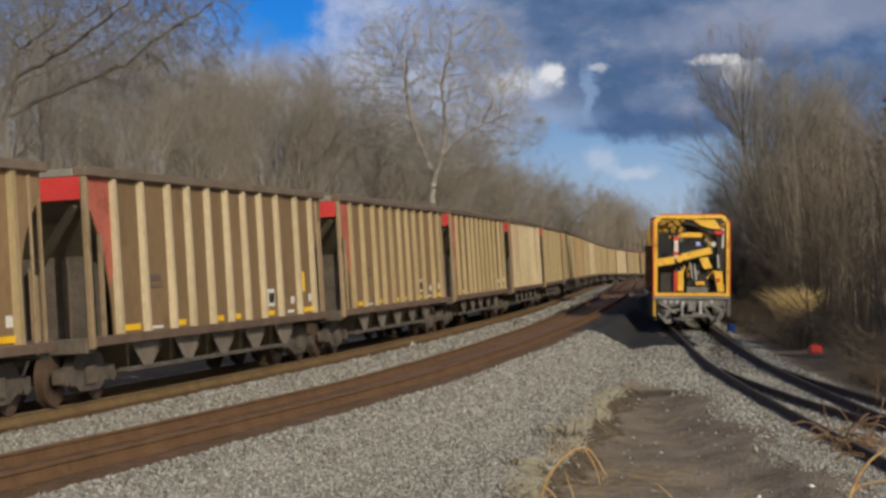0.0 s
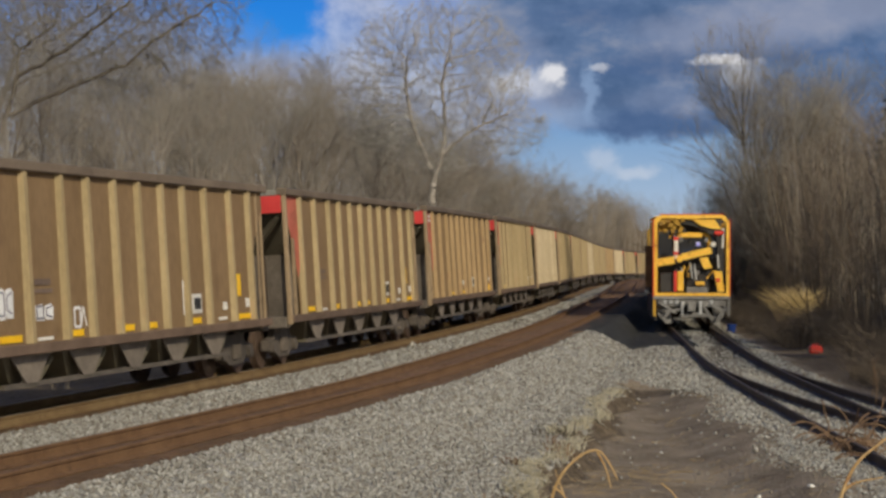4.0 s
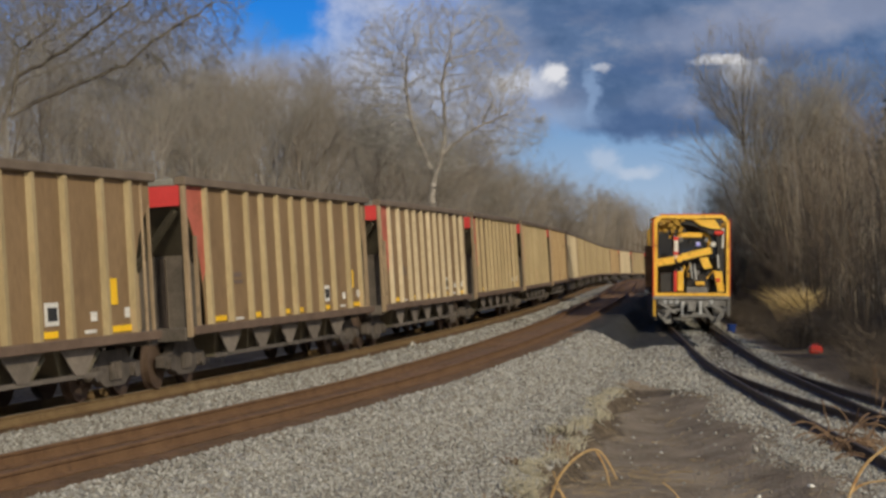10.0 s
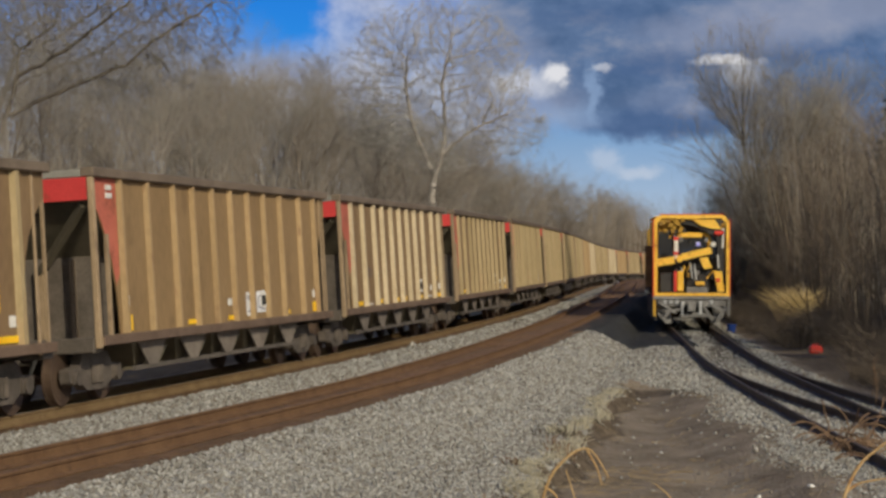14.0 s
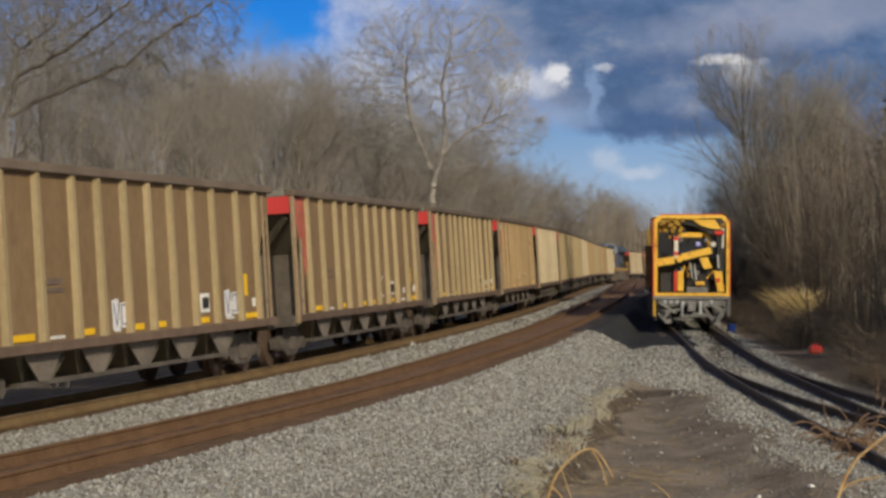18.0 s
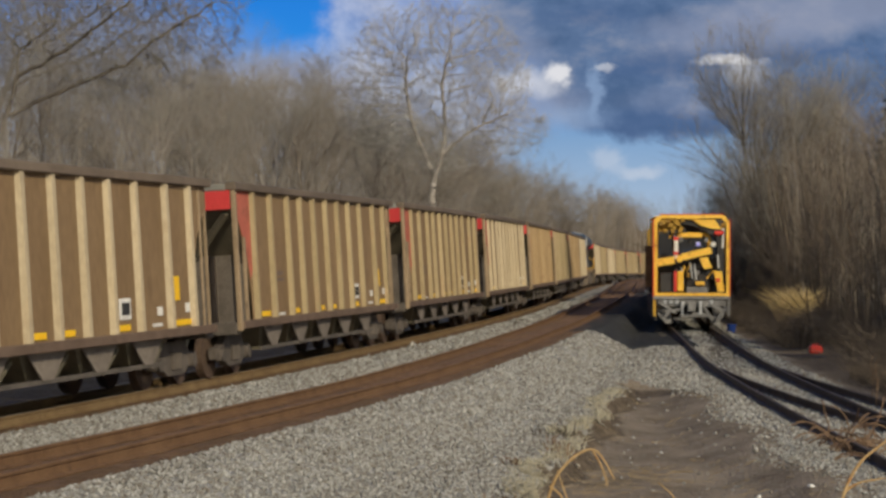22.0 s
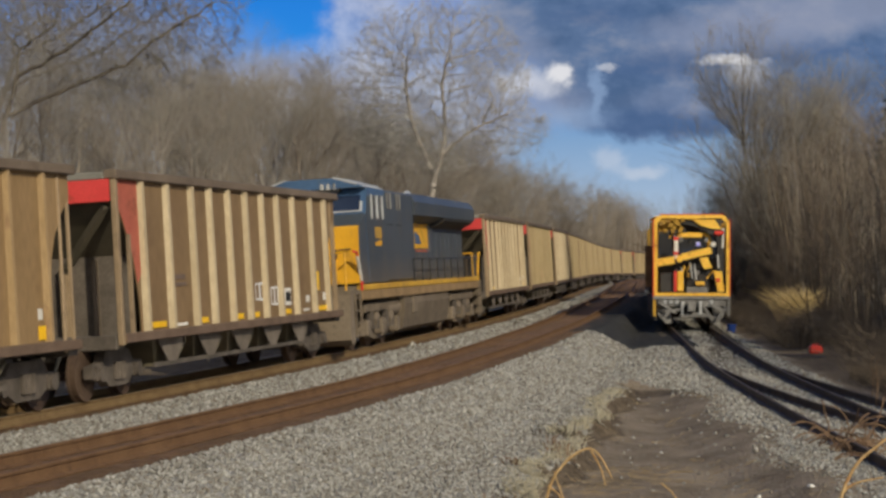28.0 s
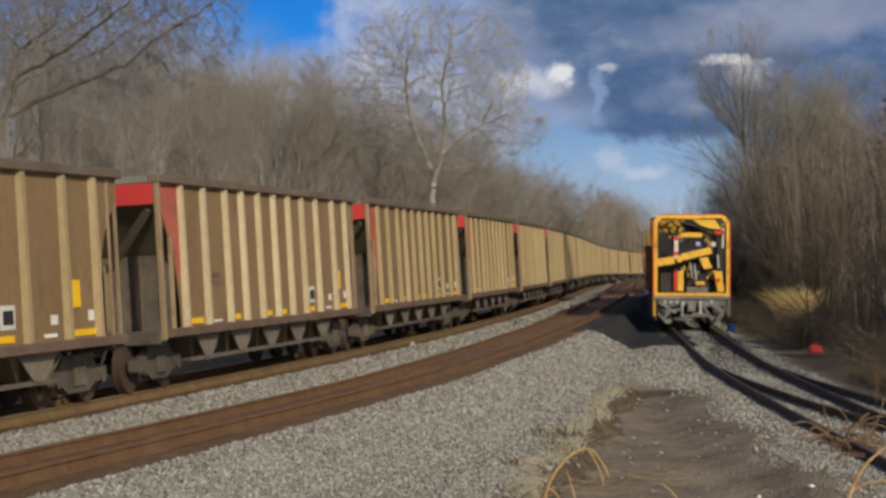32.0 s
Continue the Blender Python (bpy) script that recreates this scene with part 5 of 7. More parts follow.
# ---------------------------------------------------------------- track machine on the siding
def make_machine():
    """x points to the camera; the front stands at x = 0, +y is the picture's right."""
    tm = thing("track_machine", "yellow track maintenance machine with a red-edged frame parked on the siding", "track machine")
    W = 1.36
    part("main_frame", box(B(), -11.5, -0.3, -1.1, 1.1, 0.75, 1.15, bevel=0.03), M_MACHGREY, tm)
    # portal at the front
    for y in (-W, W):
        part("portal_post", box(B(), -0.14, 0.0, y - 0.07, y + 0.07, 1.15, 4.02, bevel=0.02), M_MACHINE, tm)
        a, b = (W + 0.07, W + 0.10) if y > 0 else (-W - 0.10, -W - 0.07)
        part("red_edge", box(B(), -0.14, 0.015, a, b, 1.15, 4.1), M_REDPAINT, tm, "red edging of the frame")
    bm = B()
    for s in (-1, 1):
        bar(bm, (-0.07, s * W, 3.98), (-0.07, s * (W - 0.22), 4.2), 0.14)
    box(bm, -0.14, 0.0, -W + 0.2, W - 0.2, 4.13, 4.27)
    part("portal_beam", bm, M_MACHINE, tm)
    part("red_edge", box(B(), -0.14, 0.015, -W + 0.15, W - 0.15, 4.27, 4.295), M_REDPAINT, tm, "red edging of the frame")
    part("front_deck", box(B(), -1.2, 0.02, -W - 0.1, W + 0.1, 1.06, 1.18, bevel=0.01), M_MACHGREY, tm)
    part("deck_stripe", box(B(), -0.02, 0.035, -W, W, 1.19, 1.31), M_MACHINE, tm)
    part("canopy", box(B(), -9.5, -0.9, -W, W, 4.14, 4.24, bevel=0.03), M_MACHINE, tm)
    # curved dark arm and the yellow hood above it
    bm = B()
    pts = [(-0.25, -0.42 + 1.5 * k / 8, 4.0 - 0.62 * (k / 8) ** 2.2) for k in range(9)]
    for a, b in zip(pts, pts[1:]):
        bar(bm, a, b, 0.16, 0.2)
    bar(bm, (-0.25, 1.06, 3.45), (-0.25, 1.1, 2.0), 0.22)
    part("curved_arm", bm, M_MACHDARK, tm)
    part("arm_hood", prism(B(), [(0.0, 4.1), (0.85, 4.12), (1.12, 3.72), (0.75, 3.74), (0.35, 3.86)], -0.3, -0.08, "x"), M_MACHINE, tm)
    bm = B()
    rng = random.Random(5)
    for k in range(16):
        y, z = -1.22 + 0.055 * k, 3.60 + 0.42 * rng.random()
        box(bm, -0.5, -0.1 + 0.05 * rng.random(), y, y + 0.13, z, z + 0.12)
    box(bm, -0.55, -0.48, -1.24, -0.36, 3.6, 4.1)
    part("valve_bank", bm, M_STRIPE, tm, "dusty yellow bank of valves")
    part("crossbar", bar(B(), (-0.2, -1.25, 3.58), (-0.2, -0.5, 3.66), 0.09), M_MACHDARK, tm)
    # cab behind the portal
    cab = part("cab", box(B(), -3.6, -1.0, -W + 0.08, W - 0.08, 1.2, 4.13, bevel=0.05), M_MACHDARK, tm, "dark cab")
    for y0, y1, z0, z1 in ((-1.22, -0.72, 2.75, 3.55), (-0.42, 0.62, 2.8, 3.4), (0.75, 1.2, 2.6, 3.5)):
        part("cab_window", box(B(), -1.0, -0.98, y0, y1, z0, z1), M_GLASS, cab)
    part("warning_plate", box(B(), -0.34, -0.31, 0.18, 0.34, 3.08, 3.24), M_BLUEWHITE, cab, "small blue and white plate")
    # angular yellow frame and booms in front of the cab
    part("boom_frame", box(B(), -0.45, -0.3, -0.62, 0.42, 3.40, 3.58, bevel=0.03), M_MACHINE, tm)
    part("boom_frame", box(B(), -0.45, -0.3, -0.66, -0.50, 2.55, 3.58, bevel=0.03), M_WHITE, tm, "pale red-marked post")
    for z in (2.75, 3.3):
        part("red_band", box(B(), -0.46, -0.29, -0.67, -0.49, z, z + 0.12), M_REDPAINT, tm)
    part("boom", bar(B(), (-0.35, -1.28, 2.45), (-0.35, -0.62, 2.55), 0.2, 0.28), M_MACHINE, tm)
    part("boom", bar(B(), (-0.3, -0.35, 2.66), (-0.3, 0.75, 2.92), 0.2, 0.26), M_MACHINE, tm)
    part("boom_joint", cyl(B(), (-0.45, -0.45, 2.6), (-0.12, -0.45, 2.6), 0.13, 12), M_MACHINE, tm)
    part("boom_joint", cyl(B(), (-0.45, 0.82, 3.15), (-0.12, 0.82, 3.15), 0.10, 12), M_WHITE, tm)
    part("red_lamp", box(B(), -0.25, -0.05, 0.86, 1.2, 3.5, 3.66, bevel=0.03), M_REDPAINT, tm)
    part("tool_box", prism(B(), [(0.30, 2.62), (0.62, 2.66), (0.78, 2.25), (0.48, 2.2)], -0.4, -0.15, "x"), M_MACHINE, tm)
    part("work_head", box(B(), -0.5, -0.12, -0.55, -0.3, 1.35, 2.12, bevel=0.04), M_MACHINE, tm)
    part("red_band", box(B(), -0.4, -0.11, -0.66, -0.56, 1.35, 2.12), M_REDPAINT, tm)
    part("side_unit", box(B(), -0.9, -0.25, -1.2, -0.7, 1.3, 2.05, bevel=0.05), M_MACHDARK, tm)
    part("work_head", prism(B(), [(0.82, 2.15), (1.15, 2.12), (1.22, 1.35), (1.0, 1.35)], -0.45, -0.1, "x"), M_MACHINE, tm)
    part("red_band", box(B(), -0.11, -0.09, 0.92, 1.06, 1.72, 1.86), M_REDPAINT, tm)
    part("engine_block", box(B(), -0.9, -0.45, -0.2, 0.72, 1.3, 2.25, bevel=0.05), M_MACHDARK, tm)
    part("seat", box(B(), -0.5, -0.2, 0.15, 0.5, 1.58, 1.74, bevel=0.04), M_MACHINE, tm)
    part("control_box", box(B(), -0.7, -0.2, -0.2, 0.6, 1.28, 1.52, bevel=0.03), M_MACHGREY, tm)
    for k in range(5):
        bm = pipe(B(), [(-0.3, 0.95 + 0.06 * k, 3.5 - 0.1 * k), (-0.15, 1.0 + 0.05 * k, 3.0), (-0.2, 1.12 + 0.03 * k, 2.4 - 0.1 * k), (-0.22, 1.05 + 0.05 * k, 1.6)], 0.035)
        part("hydraulic_hose", bm, M_MACHDARK, tm)
    part("hydraulic_ram", pipe(B(), [(-0.15, 0.98, 2.75), (-0.15, 1.02, 2.25)], 0.04, 8), M_SILVER, tm)
    for y, z in ((-0.38, 2.25), (-0.05, 2.45), (0.1, 2.4)):
        part("hydraulic_ram", pipe(B(), [(-0.2, y, z), (-0.25, y + 0.08, z - 0.6)], 0.035, 8), M_SILVER, tm)
    # buffer beam, coupling and ploughs below the deck
    part("buffer_beam", box(B(), -0.35, -0.05, -1.3, 1.3, 0.78, 1.05, bevel=0.02), M_MACHGREY, tm)
    for y in (-1.0, -0.78, -0.55, 0.75):
        part("bolt_lug", box(B(), -0.05, 0.03, y - 0.06, y + 0.06, 0.9, 1.03), M_SILVER, tm)
    part("coupler", box(B(), 0.0, 0.45, -0.17, 0.13, 0.62, 0.98, bevel=0.03), M_MACHGREY, tm)
    for y in (-0.35, 0.32):
        part("tow_bracket", box(B(), -0.05, 0.16, y - 0.06, y + 0.06, 0.45, 1.0, bevel=0.02), M_SILVER, tm)
    part("drawbar", box(B(), 0.05, 0.2, -0.42, 0.6, 0.4, 0.5), M_MACHGREY, tm)
    for s in (-1, 1):
        part("rail_plough", prism(B(), [(s * 0.8, 0.8), (s * 1.32, 0.85), (s * 1.25, 0.45), (s * 0.95, 0.12), (s * 0.75, 0.15)], -0.5, -0.25, "x"), M_MACHGREY, tm)
        part("step", box(B(), -0.5, -0.05, s * 1.4 - 0.05, s * 1.4 + 0.05, 0.42, 1.1), M_STRIPE if s < 0 else M_MACHGREY, tm)
    part("side_locker", box(B(), -1.6, -1.1, -1.72, -1.45, 1.5, 3.1, bevel=0.03), M_TIE, tm, "rust-brown side locker")
    part("locker_bracket", bar(B(), (-1.15, -1.3, 2.8), (-1.15, -1.6, 2.8), 0.05), M_MACHDARK, tm)
    # cluttered gear inside the portal
    part("window_arch", pipe(B(), [(-0.5, -0.58, 2.7), (-0.5, -0.58, 3.42), (-0.5, -0.45, 3.54), (-0.5, 0.55, 3.54), (-0.5, 0.68, 3.4), (-0.5, 0.68, 3.0)], 0.07, 8), M_MACHINE, tm)
    part("side_column", prism(B(), [(1.02, 1.35), (1.28, 1.35), (1.28, 3.95), (1.14, 3.95), (1.10, 3.0), (1.16, 2.4)], -0.6, -0.35, "x"), M_MACHINE, tm)
    part("hydraulic_cylinder", cyl(B(), (-0.2, 1.16, 3.0), (-0.2, 1.2, 3.75), 0.07, 12), M_WHITE, tm)
    part("roof_slope", prism(B(), [(-0.6, 4.14), (0.2, 4.16), (0.9, 3.86), (0.2, 3.9)], -0.85, -0.4, "x"), M_MACHINE, tm)
    rc = random.Random(12)
    for k in range(18):
        y, z = rc.uniform(-1.2, 1.15), rc.choice((rc.uniform(1.35, 2.3), rc.uniform(3.3, 3.9)))
        m_ = rc.choice((M_MACHINE, M_MACHINE, M_MACHGREY, M_STRIPE, M_MACHDARK))
        if rc.random() < 0.5:
            part("valve_block", box(B(), -0.62, -0.34 + 0.1 * rc.random(), y - 0.07, y + 0.07, z - 0.09, z + 0.09, bevel=0.02), m_, tm)
        else:
            part("linkage", bar(B(), (-0.4, y - rc.uniform(0.05, 0.16), z - 0.16), (-0.36, y + rc.uniform(0.05, 0.16), z + 0.16), 0.06), m_, tm)
    for y0, z0, y1, z1 in ((-1.2, 0.95, -0.6, 0.55), (-0.9, 0.6, -0.3, 0.72), (-0.2, 0.55, 0.5, 0.5), (0.4, 0.9, 0.75, 0.3), (0.7, 0.85, 1.3, 0.6), (0.95, 0.3, 1.3, 0.75), (-1.1, 0.3, -0.75, 0.7), (0.05, 0.3, 0.05, 0.7)):
        part("gear_link", bar(B(), (0.02, y0, z0), (0.06, y1, z1), 0.07, 0.1), M_MACHGREY, tm)
    # closed flank and inner lining beside the portal, added for a solid shadow
    part("side_cover", box(B(), -1.0, -0.14, -W - 0.05, -W + 0.02, 1.18, 4.12, bevel=0.01), M_MACHINE, tm)
    part("side_skirt", box(B(), -11.0, -0.3, -W - 0.04, -W + 0.04, 0.25, 1.06, bevel=0.01), M_MACHDARK, tm)
    # long body behind
    part("body", box(B(), -11.0, -3.6, -1.3, 1.3, 1.15, 4.135, bevel=0.06), M_MACHINE, tm)
    part("side_tank", box(B(), -10.5, -4.2, -1.5, 1.5, 1.2, 2.6, bevel=0.05), M_MACHDARK, tm)
    for x in (-1.9, -9.4):
        truck_parts(tm, x, 0.42, 0.5, 2, M_MACHDARK)
    return tm


MACHINE = make_machine()
MACHINE.matrix_basis = siding_matrix(72.5)


def make_wagon():
    """The vehicle coupled behind the machine."""
    wg = thing("track_wagon", "dark brown and yellow work wagon behind the track machine", "work wagon")
    part("frame", box(B(), -12, 0, -1.3, 1.3, 0.8, 1.15, bevel=0.03), M_MACHDARK, wg)
    part("body", box(B(), -11.6, -0.4, -1.45, 1.45, 1.15, 3.3, bevel=0.06), M_SILL, wg)
    part("cab", box(B(), -3.0, -0.2, -1.5, 1.5, 2.3, 3.9, bevel=0.08), M_MACHINE, wg)
    for y in (-0.7, 0.7):
        part("cab_window", box(B(), -0.2, -0.18, y - 0.45, y + 0.45, 3.0, 3.6), M_GLASS, wg)
    part("rail", pipe(B(), [(-0.1, -1.5, 1.2), (-0.1, -1.5, 2.3), (-0.1, 1.5, 2.3), (-0.1, 1.5, 1.2)], 0.04), M_MACHINE, wg)
    for x in (-2.4, -9.6):
        truck_parts(wg, x, 0.42, 0.8, 2, M_MACHDARK)
    return wg


WAGON = make_wagon()
WAGON.matrix_basis = siding_matrix(86.0)


# ---------------------------------------------------------------- bare trees
def tubes(segs, sides):
    """Tapered tubes for segments (p0, p1, r0, r1); a tip of no width ends in a point."""
    p0 = np.array([s[0] for s in segs]); p1 = np.array([s[1] for s in segs])
    r0 = np.array([s[2] for s in segs]); r1 = np.array([s[3] for s in segs])
    d = p1 - p0
    d /= np.linalg.norm(d, axis=1, keepdims=True) + 1e-9
    ref = np.where(np.abs(d[:, 2:3]) < 0.9, np.array([[0, 0, 1.0]]), np.array([[1.0, 0, 0]]))
    u = np.cross(d, ref)
    u /= np.linalg.norm(u, axis=1, keepdims=True) + 1e-9
    w = np.cross(d, u)
    a = np.arange(sides) * 2 * np.pi / sides
    ring = u[:, None] * np.cos(a)[None, :, None] + w[:, None] * np.sin(a)[None, :, None]
    n = len(segs)
    lo = p0[:, None] + ring * r0[:, None, None]
    hi = p1[:, None] + ring * r1[:, None, None]
    tip = r1 <= 0.0
    verts, faces, base = [], [], 0
    k = np.arange(sides)
    full = ~tip
    if full.any():
        m = int(full.sum())
        verts.append(np.concatenate([lo[full], hi[full]], axis=1).reshape(-1, 3))
        q = np.stack([k, (k + 1) % sides, (k + 1) % sides + sides, k, (k + 1) % sides + sides, k + sides], -1).reshape(-1, 3)
        faces.append((q[None] + (np.arange(m) * 2 * sides)[:, None, None]).reshape(-1, 3))
        base = m * 2 * sides
    if tip.any():
        m = int(tip.sum())
        verts.append(np.concatenate([lo[tip], p1[tip][:, None]], axis=1).reshape(-1, 3))
        q = np.stack([k, (k + 1) % sides, np.full(sides, sides)], -1)
        faces.append((q[None] + (np.arange(m) * (sides + 1))[:, None, None]).reshape(-1, 3) + base)
    return np.concatenate(verts), np.concatenate(faces).ravel()


def grow(seed, height, trunk_r, split_h, spread, counts, lift=0.22, stems=1, wob=0.12, lean=(0.1, 0.42), fork=0.0, limb=(0.5, 0.8)):
    """Stems, limbs, branches and twigs; counts: limbs a stem, branches a limb, twigs a branch."""
    rng = random.Random(seed)
    wood, fine = [], []

    def rnd():
        return Vector((rng.gauss(0, 1), rng.gauss(0, 1), rng.gauss(0, 1)))

    def branch(p, d, length, r, level):
        if level == 3:
            d = (d + Vector((0, 0, 0.25))).normalized()
            fine.append((tuple(p), tuple(p + d * length), min(max(r, 0.0045), 0.011), 0.0))
            return
        n = (6, 4, 3)[level]
        step = length / n
        pts = [(p, d, r)]
        for i in range(n):
            d = (d + rnd() * wob + Vector((0, 0, lift * (0.4 if level else 0.15)))).normalized()
            q = p + d * step
            ra, rb = r * (1 - 0.82 * i / n), r * (1 - 0.82 * (i + 1) / n)
            if level == 2 and i == n - 1:
                rb = 0.0
            (wood if level < 2 else fine).append((tuple(p), tuple(q), ra, rb))
            p = q
            pts.append((p, d, rb))
        for c in range(counts[level]):
            f = rng.uniform(split_h if level == 0 else 0.15, 0.99)
            i = min(n - 1, int(f * n))
            at = pts[i][0].lerp(pts[i + 1][0], f * n - i)
            dd = pts[i + 1][1]
            side = rnd()
            side = (side - dd * side.dot(dd)).normalized()
            nd = (dd + side * spread * (1.0, 1.15, 1.5)[level] * rng.uniform(0.7, 1.35)).normalized()
            if nd.z < -0.1:
                nd.z *= -0.3
            k = rng.uniform(*limb) if level == 0 else rng.uniform(0.38, 0.62) if level == 1 else rng.uniform(0.35, 0.75)
            branch(at, nd, length * k * (1.15 - 0.5 * f), r * (1 - 0.82 * f) * (0.55, 0.42, 0.42)[level] + (0.004, 0.003, 0.0015)[level], level + 1)

    base = Vector((0, 0, -0.3))
    if fork:
        top = Vector((rng.uniform(-0.2, 0.2), rng.uniform(-0.2, 0.2), fork))
        wood.append((tuple(base), tuple(top), trunk_r * 1.5, trunk_r * 1.15))
        base = top
    for k in range(stems):
        ang = 6.28 * k / stems + rng.uniform(-0.5, 0.5)
        ln = 0.0 if stems == 1 else rng.uniform(*lean)
        d = Vector((math.cos(ang) * ln, math.sin(ang) * ln, 1)).normalized()
        off = Vector((math.cos(ang), math.sin(ang), 0)) * (0 if stems == 1 or fork else rng.uniform(0.05, 0.4))
        branch(base + off, d, (height - fork) * rng.uniform(0.85, 1.0) * 0.86, trunk_r, 0)
    return wood, fine


TREE_COUNT = [0]


def tree_pair(seed, bark, twig, **kw):
    wood, fine = grow(seed, **kw)
    v, f = tubes(wood, 5)
    a = raw_mesh("trunk", v, f, 3, bark)
    v, f = tubes(fine, 3)
    b = raw_mesh("crown", v, f, 3, twig)
    TREE_COUNT[0] += len(f) // 3
    return a, b, kw["height"]


def plant(pair, x, y, height, name, label, category, group="", turn=0.0, z=None):
    t = thing(name, label, category, group)
    s = height / pair[2]
    part("trunk", pair[0], None, t)
    part("crown", pair[1], None, t)
    z = float(ground_z(np.array([x]), np.array([y]))[0]) if z is None else z
    t.matrix_basis = pose(x, y, z - 0.05, 0, 0, turn) @ Matrix.Diagonal((s, s, s, 1))
    return t


WOODS = [tree_pair(20 + k, M_BARK, M_TWIG if k % 2 else M_TWIGWARM, height=12, trunk_r=0.13, split_h=0.25 + 0.05 * k, spread=0.55 + 0.08 * k, counts=(14, 8, 15), wob=0.16) for k in range(5)]
BRUSH = [tree_pair(40 + k, M_TWIGWARM, (M_TWIGWARM, M_TWIG)[k % 2], height=5, trunk_r=0.03, split_h=0.1, spread=0.75, counts=(6, 5, 6), stems=4) for k in range(3)]
DARK = [tree_pair(60 + k, M_TWIGDARK, M_TWIGDARK, height=6, trunk_r=0.035, split_h=0.08, spread=0.65, counts=(7, 5, 6), stems=4, lift=0.28) for k in range(3)]
TALL = [tree_pair(70 + k, M_BARKDARK, M_TWIG if k else M_TWIGWARM, height=9, trunk_r=0.06, split_h=0.1, spread=0.7, counts=(7, 5, 7), stems=4, lift=0.24) for k in range(2)]
F_PX = 3388.0


def skyline_left(u):
    return float(np.interp(u, (-400, 0, 380, 430, 520, 620, 700, 780, 850, 900, 960, 1040, 1100, 1150), (-30, 40, 92, 90, 90, 135, 185, 232, 268, 284, 298, 326, 338, 366)))


def skyline_right(u):
    # past u = 1568, out of view, the limit rises so shrubs cast shade
    return float(np.interp(u, (1150, 1180, 1240, 1300, 1360, 1440, 1500, 1568, 1900), (345, 342, 300, 250, 190, 195, 180, 160, -250)))


def limit(x, y, z, sky):
    d = y
    u = 784 + F_PX * x / d
    return 2.78 + (437 - sky(u)) / F_PX * d - z, u


def woods_left():
    rng = random.Random(7)
    n = 0
    for s in np.arange(8, 300, 6.4):
        for l, kind in ((-7.5, 1), (-10.5, 1), (-13, 0), (-19, 0), (-27, 0), (-38, 0), (-52, 0)):
            if l < -34 and rng.random() < 0.3:
                continue
            x, y, _, t = on_line(s + rng.uniform(-2, 2), l + rng.uniform(-2, 2))
            if y < 30:
                continue
            z = float(ground_z(np.array([x]), np.array([y]))[0])
            top, u = limit(x, y, z, skyline_left)
            if u < -160 or u > 1330:
                continue
            if kind == 1:
                h = min(top, rng.uniform(3.5, 6.0))
                if h < 1.5:
                    continue
                plant(rng.choice(BRUSH), x, y, h, "shrub", "bare brown brush beside the railway", "shrub", "brush along the line", rng.uniform(0, 360), z)
            else:
                h = min(top * rng.uniform(0.82, 1.02), rng.uniform(12, 20))
                if h < 3:
                    continue
                plant(rng.choice(WOODS), x, y, h, "bare_tree", "bare grey-brown winter tree on the wooded slope", "tree", "trees of the wooded slope", rng.uniform(0, 360), z)
            n += 1
    return n


CLUMP = (14.2, 78.0)               # tussock in the open beside the siding


def toward_sun(x, y):
    """Distance from the tussock towards the sun, and beside that line."""
    dx, dy = x - CLUMP[0], y - CLUMP[1]
    return dx * math.sin(SUN_AZ) + dy * math.cos(SUN_AZ), dx * math.cos(SUN_AZ) - dy * math.sin(SUN_AZ)


def before_machine(x, y):
    """Open ground through which the sun reaches the parked machine."""
    dx, dy = x - 9.4, y - 72.0
    along, beside = dx * math.sin(SUN_AZ) + dy * math.cos(SUN_AZ), dx * math.cos(SUN_AZ) - dy * math.sin(SUN_AZ)
    return 1 < along < 9 and abs(beside) < 2.6, (0.55 * along + 0.5 if 1 < along < 40 and abs(beside) < 2.6 else 99.0)


def woods_right():
    rng = random.Random(11)
    for y in np.arange(28, 250, 6.6):
        for off in (4.0, 6.8, 10.0, 13.5, 18):
            yy = y + rng.uniform(-2, 2)
            x = siding_x(yy) + off + rng.uniform(-0.9, 0.9)
            z = float(ground_z(np.array([x]), np.array([yy]))[0])
            top, u = limit(x, yy, z, skyline_right)
            # shrubs from u = 1568 to 2300 are unseen, added to shade the bank
            if u > 2300 or u < 1150 or yy < 24:
                continue
            along, beside = toward_sun(x, yy)
            if before_machine(x, yy)[0] or (-2.5 < along < 11 and abs(beside) < 2.0) or (1325 < u < 1455 and 50 < yy < 80):
                continue
            h = min(top * rng.uniform(0.75, 1.0), rng.uniform(6, 10) if off > 5 else rng.uniform(3.5, 5.5), before_machine(x, yy)[1])
            if h < 1.5:
                continue
            plant(rng.choice(DARK if off < 9 else TALL), x, yy, h, "shrub", "dark bare thicket beside the siding", "shrub", "thicket along the siding", rng.uniform(0, 360), z)


woods_left()
woods_right()


def ellipsoid(rng, c, r, n):
    """Points in an ellipsoid, more of them near its skin."""
    v = rng.normal(size=(n, 3))
    v /= np.linalg.norm(v, axis=1, keepdims=True)
    return np.array(c) + v * np.array(r) * rng.uniform(0.08, 1, (n, 1)) ** (1 / 2.6)


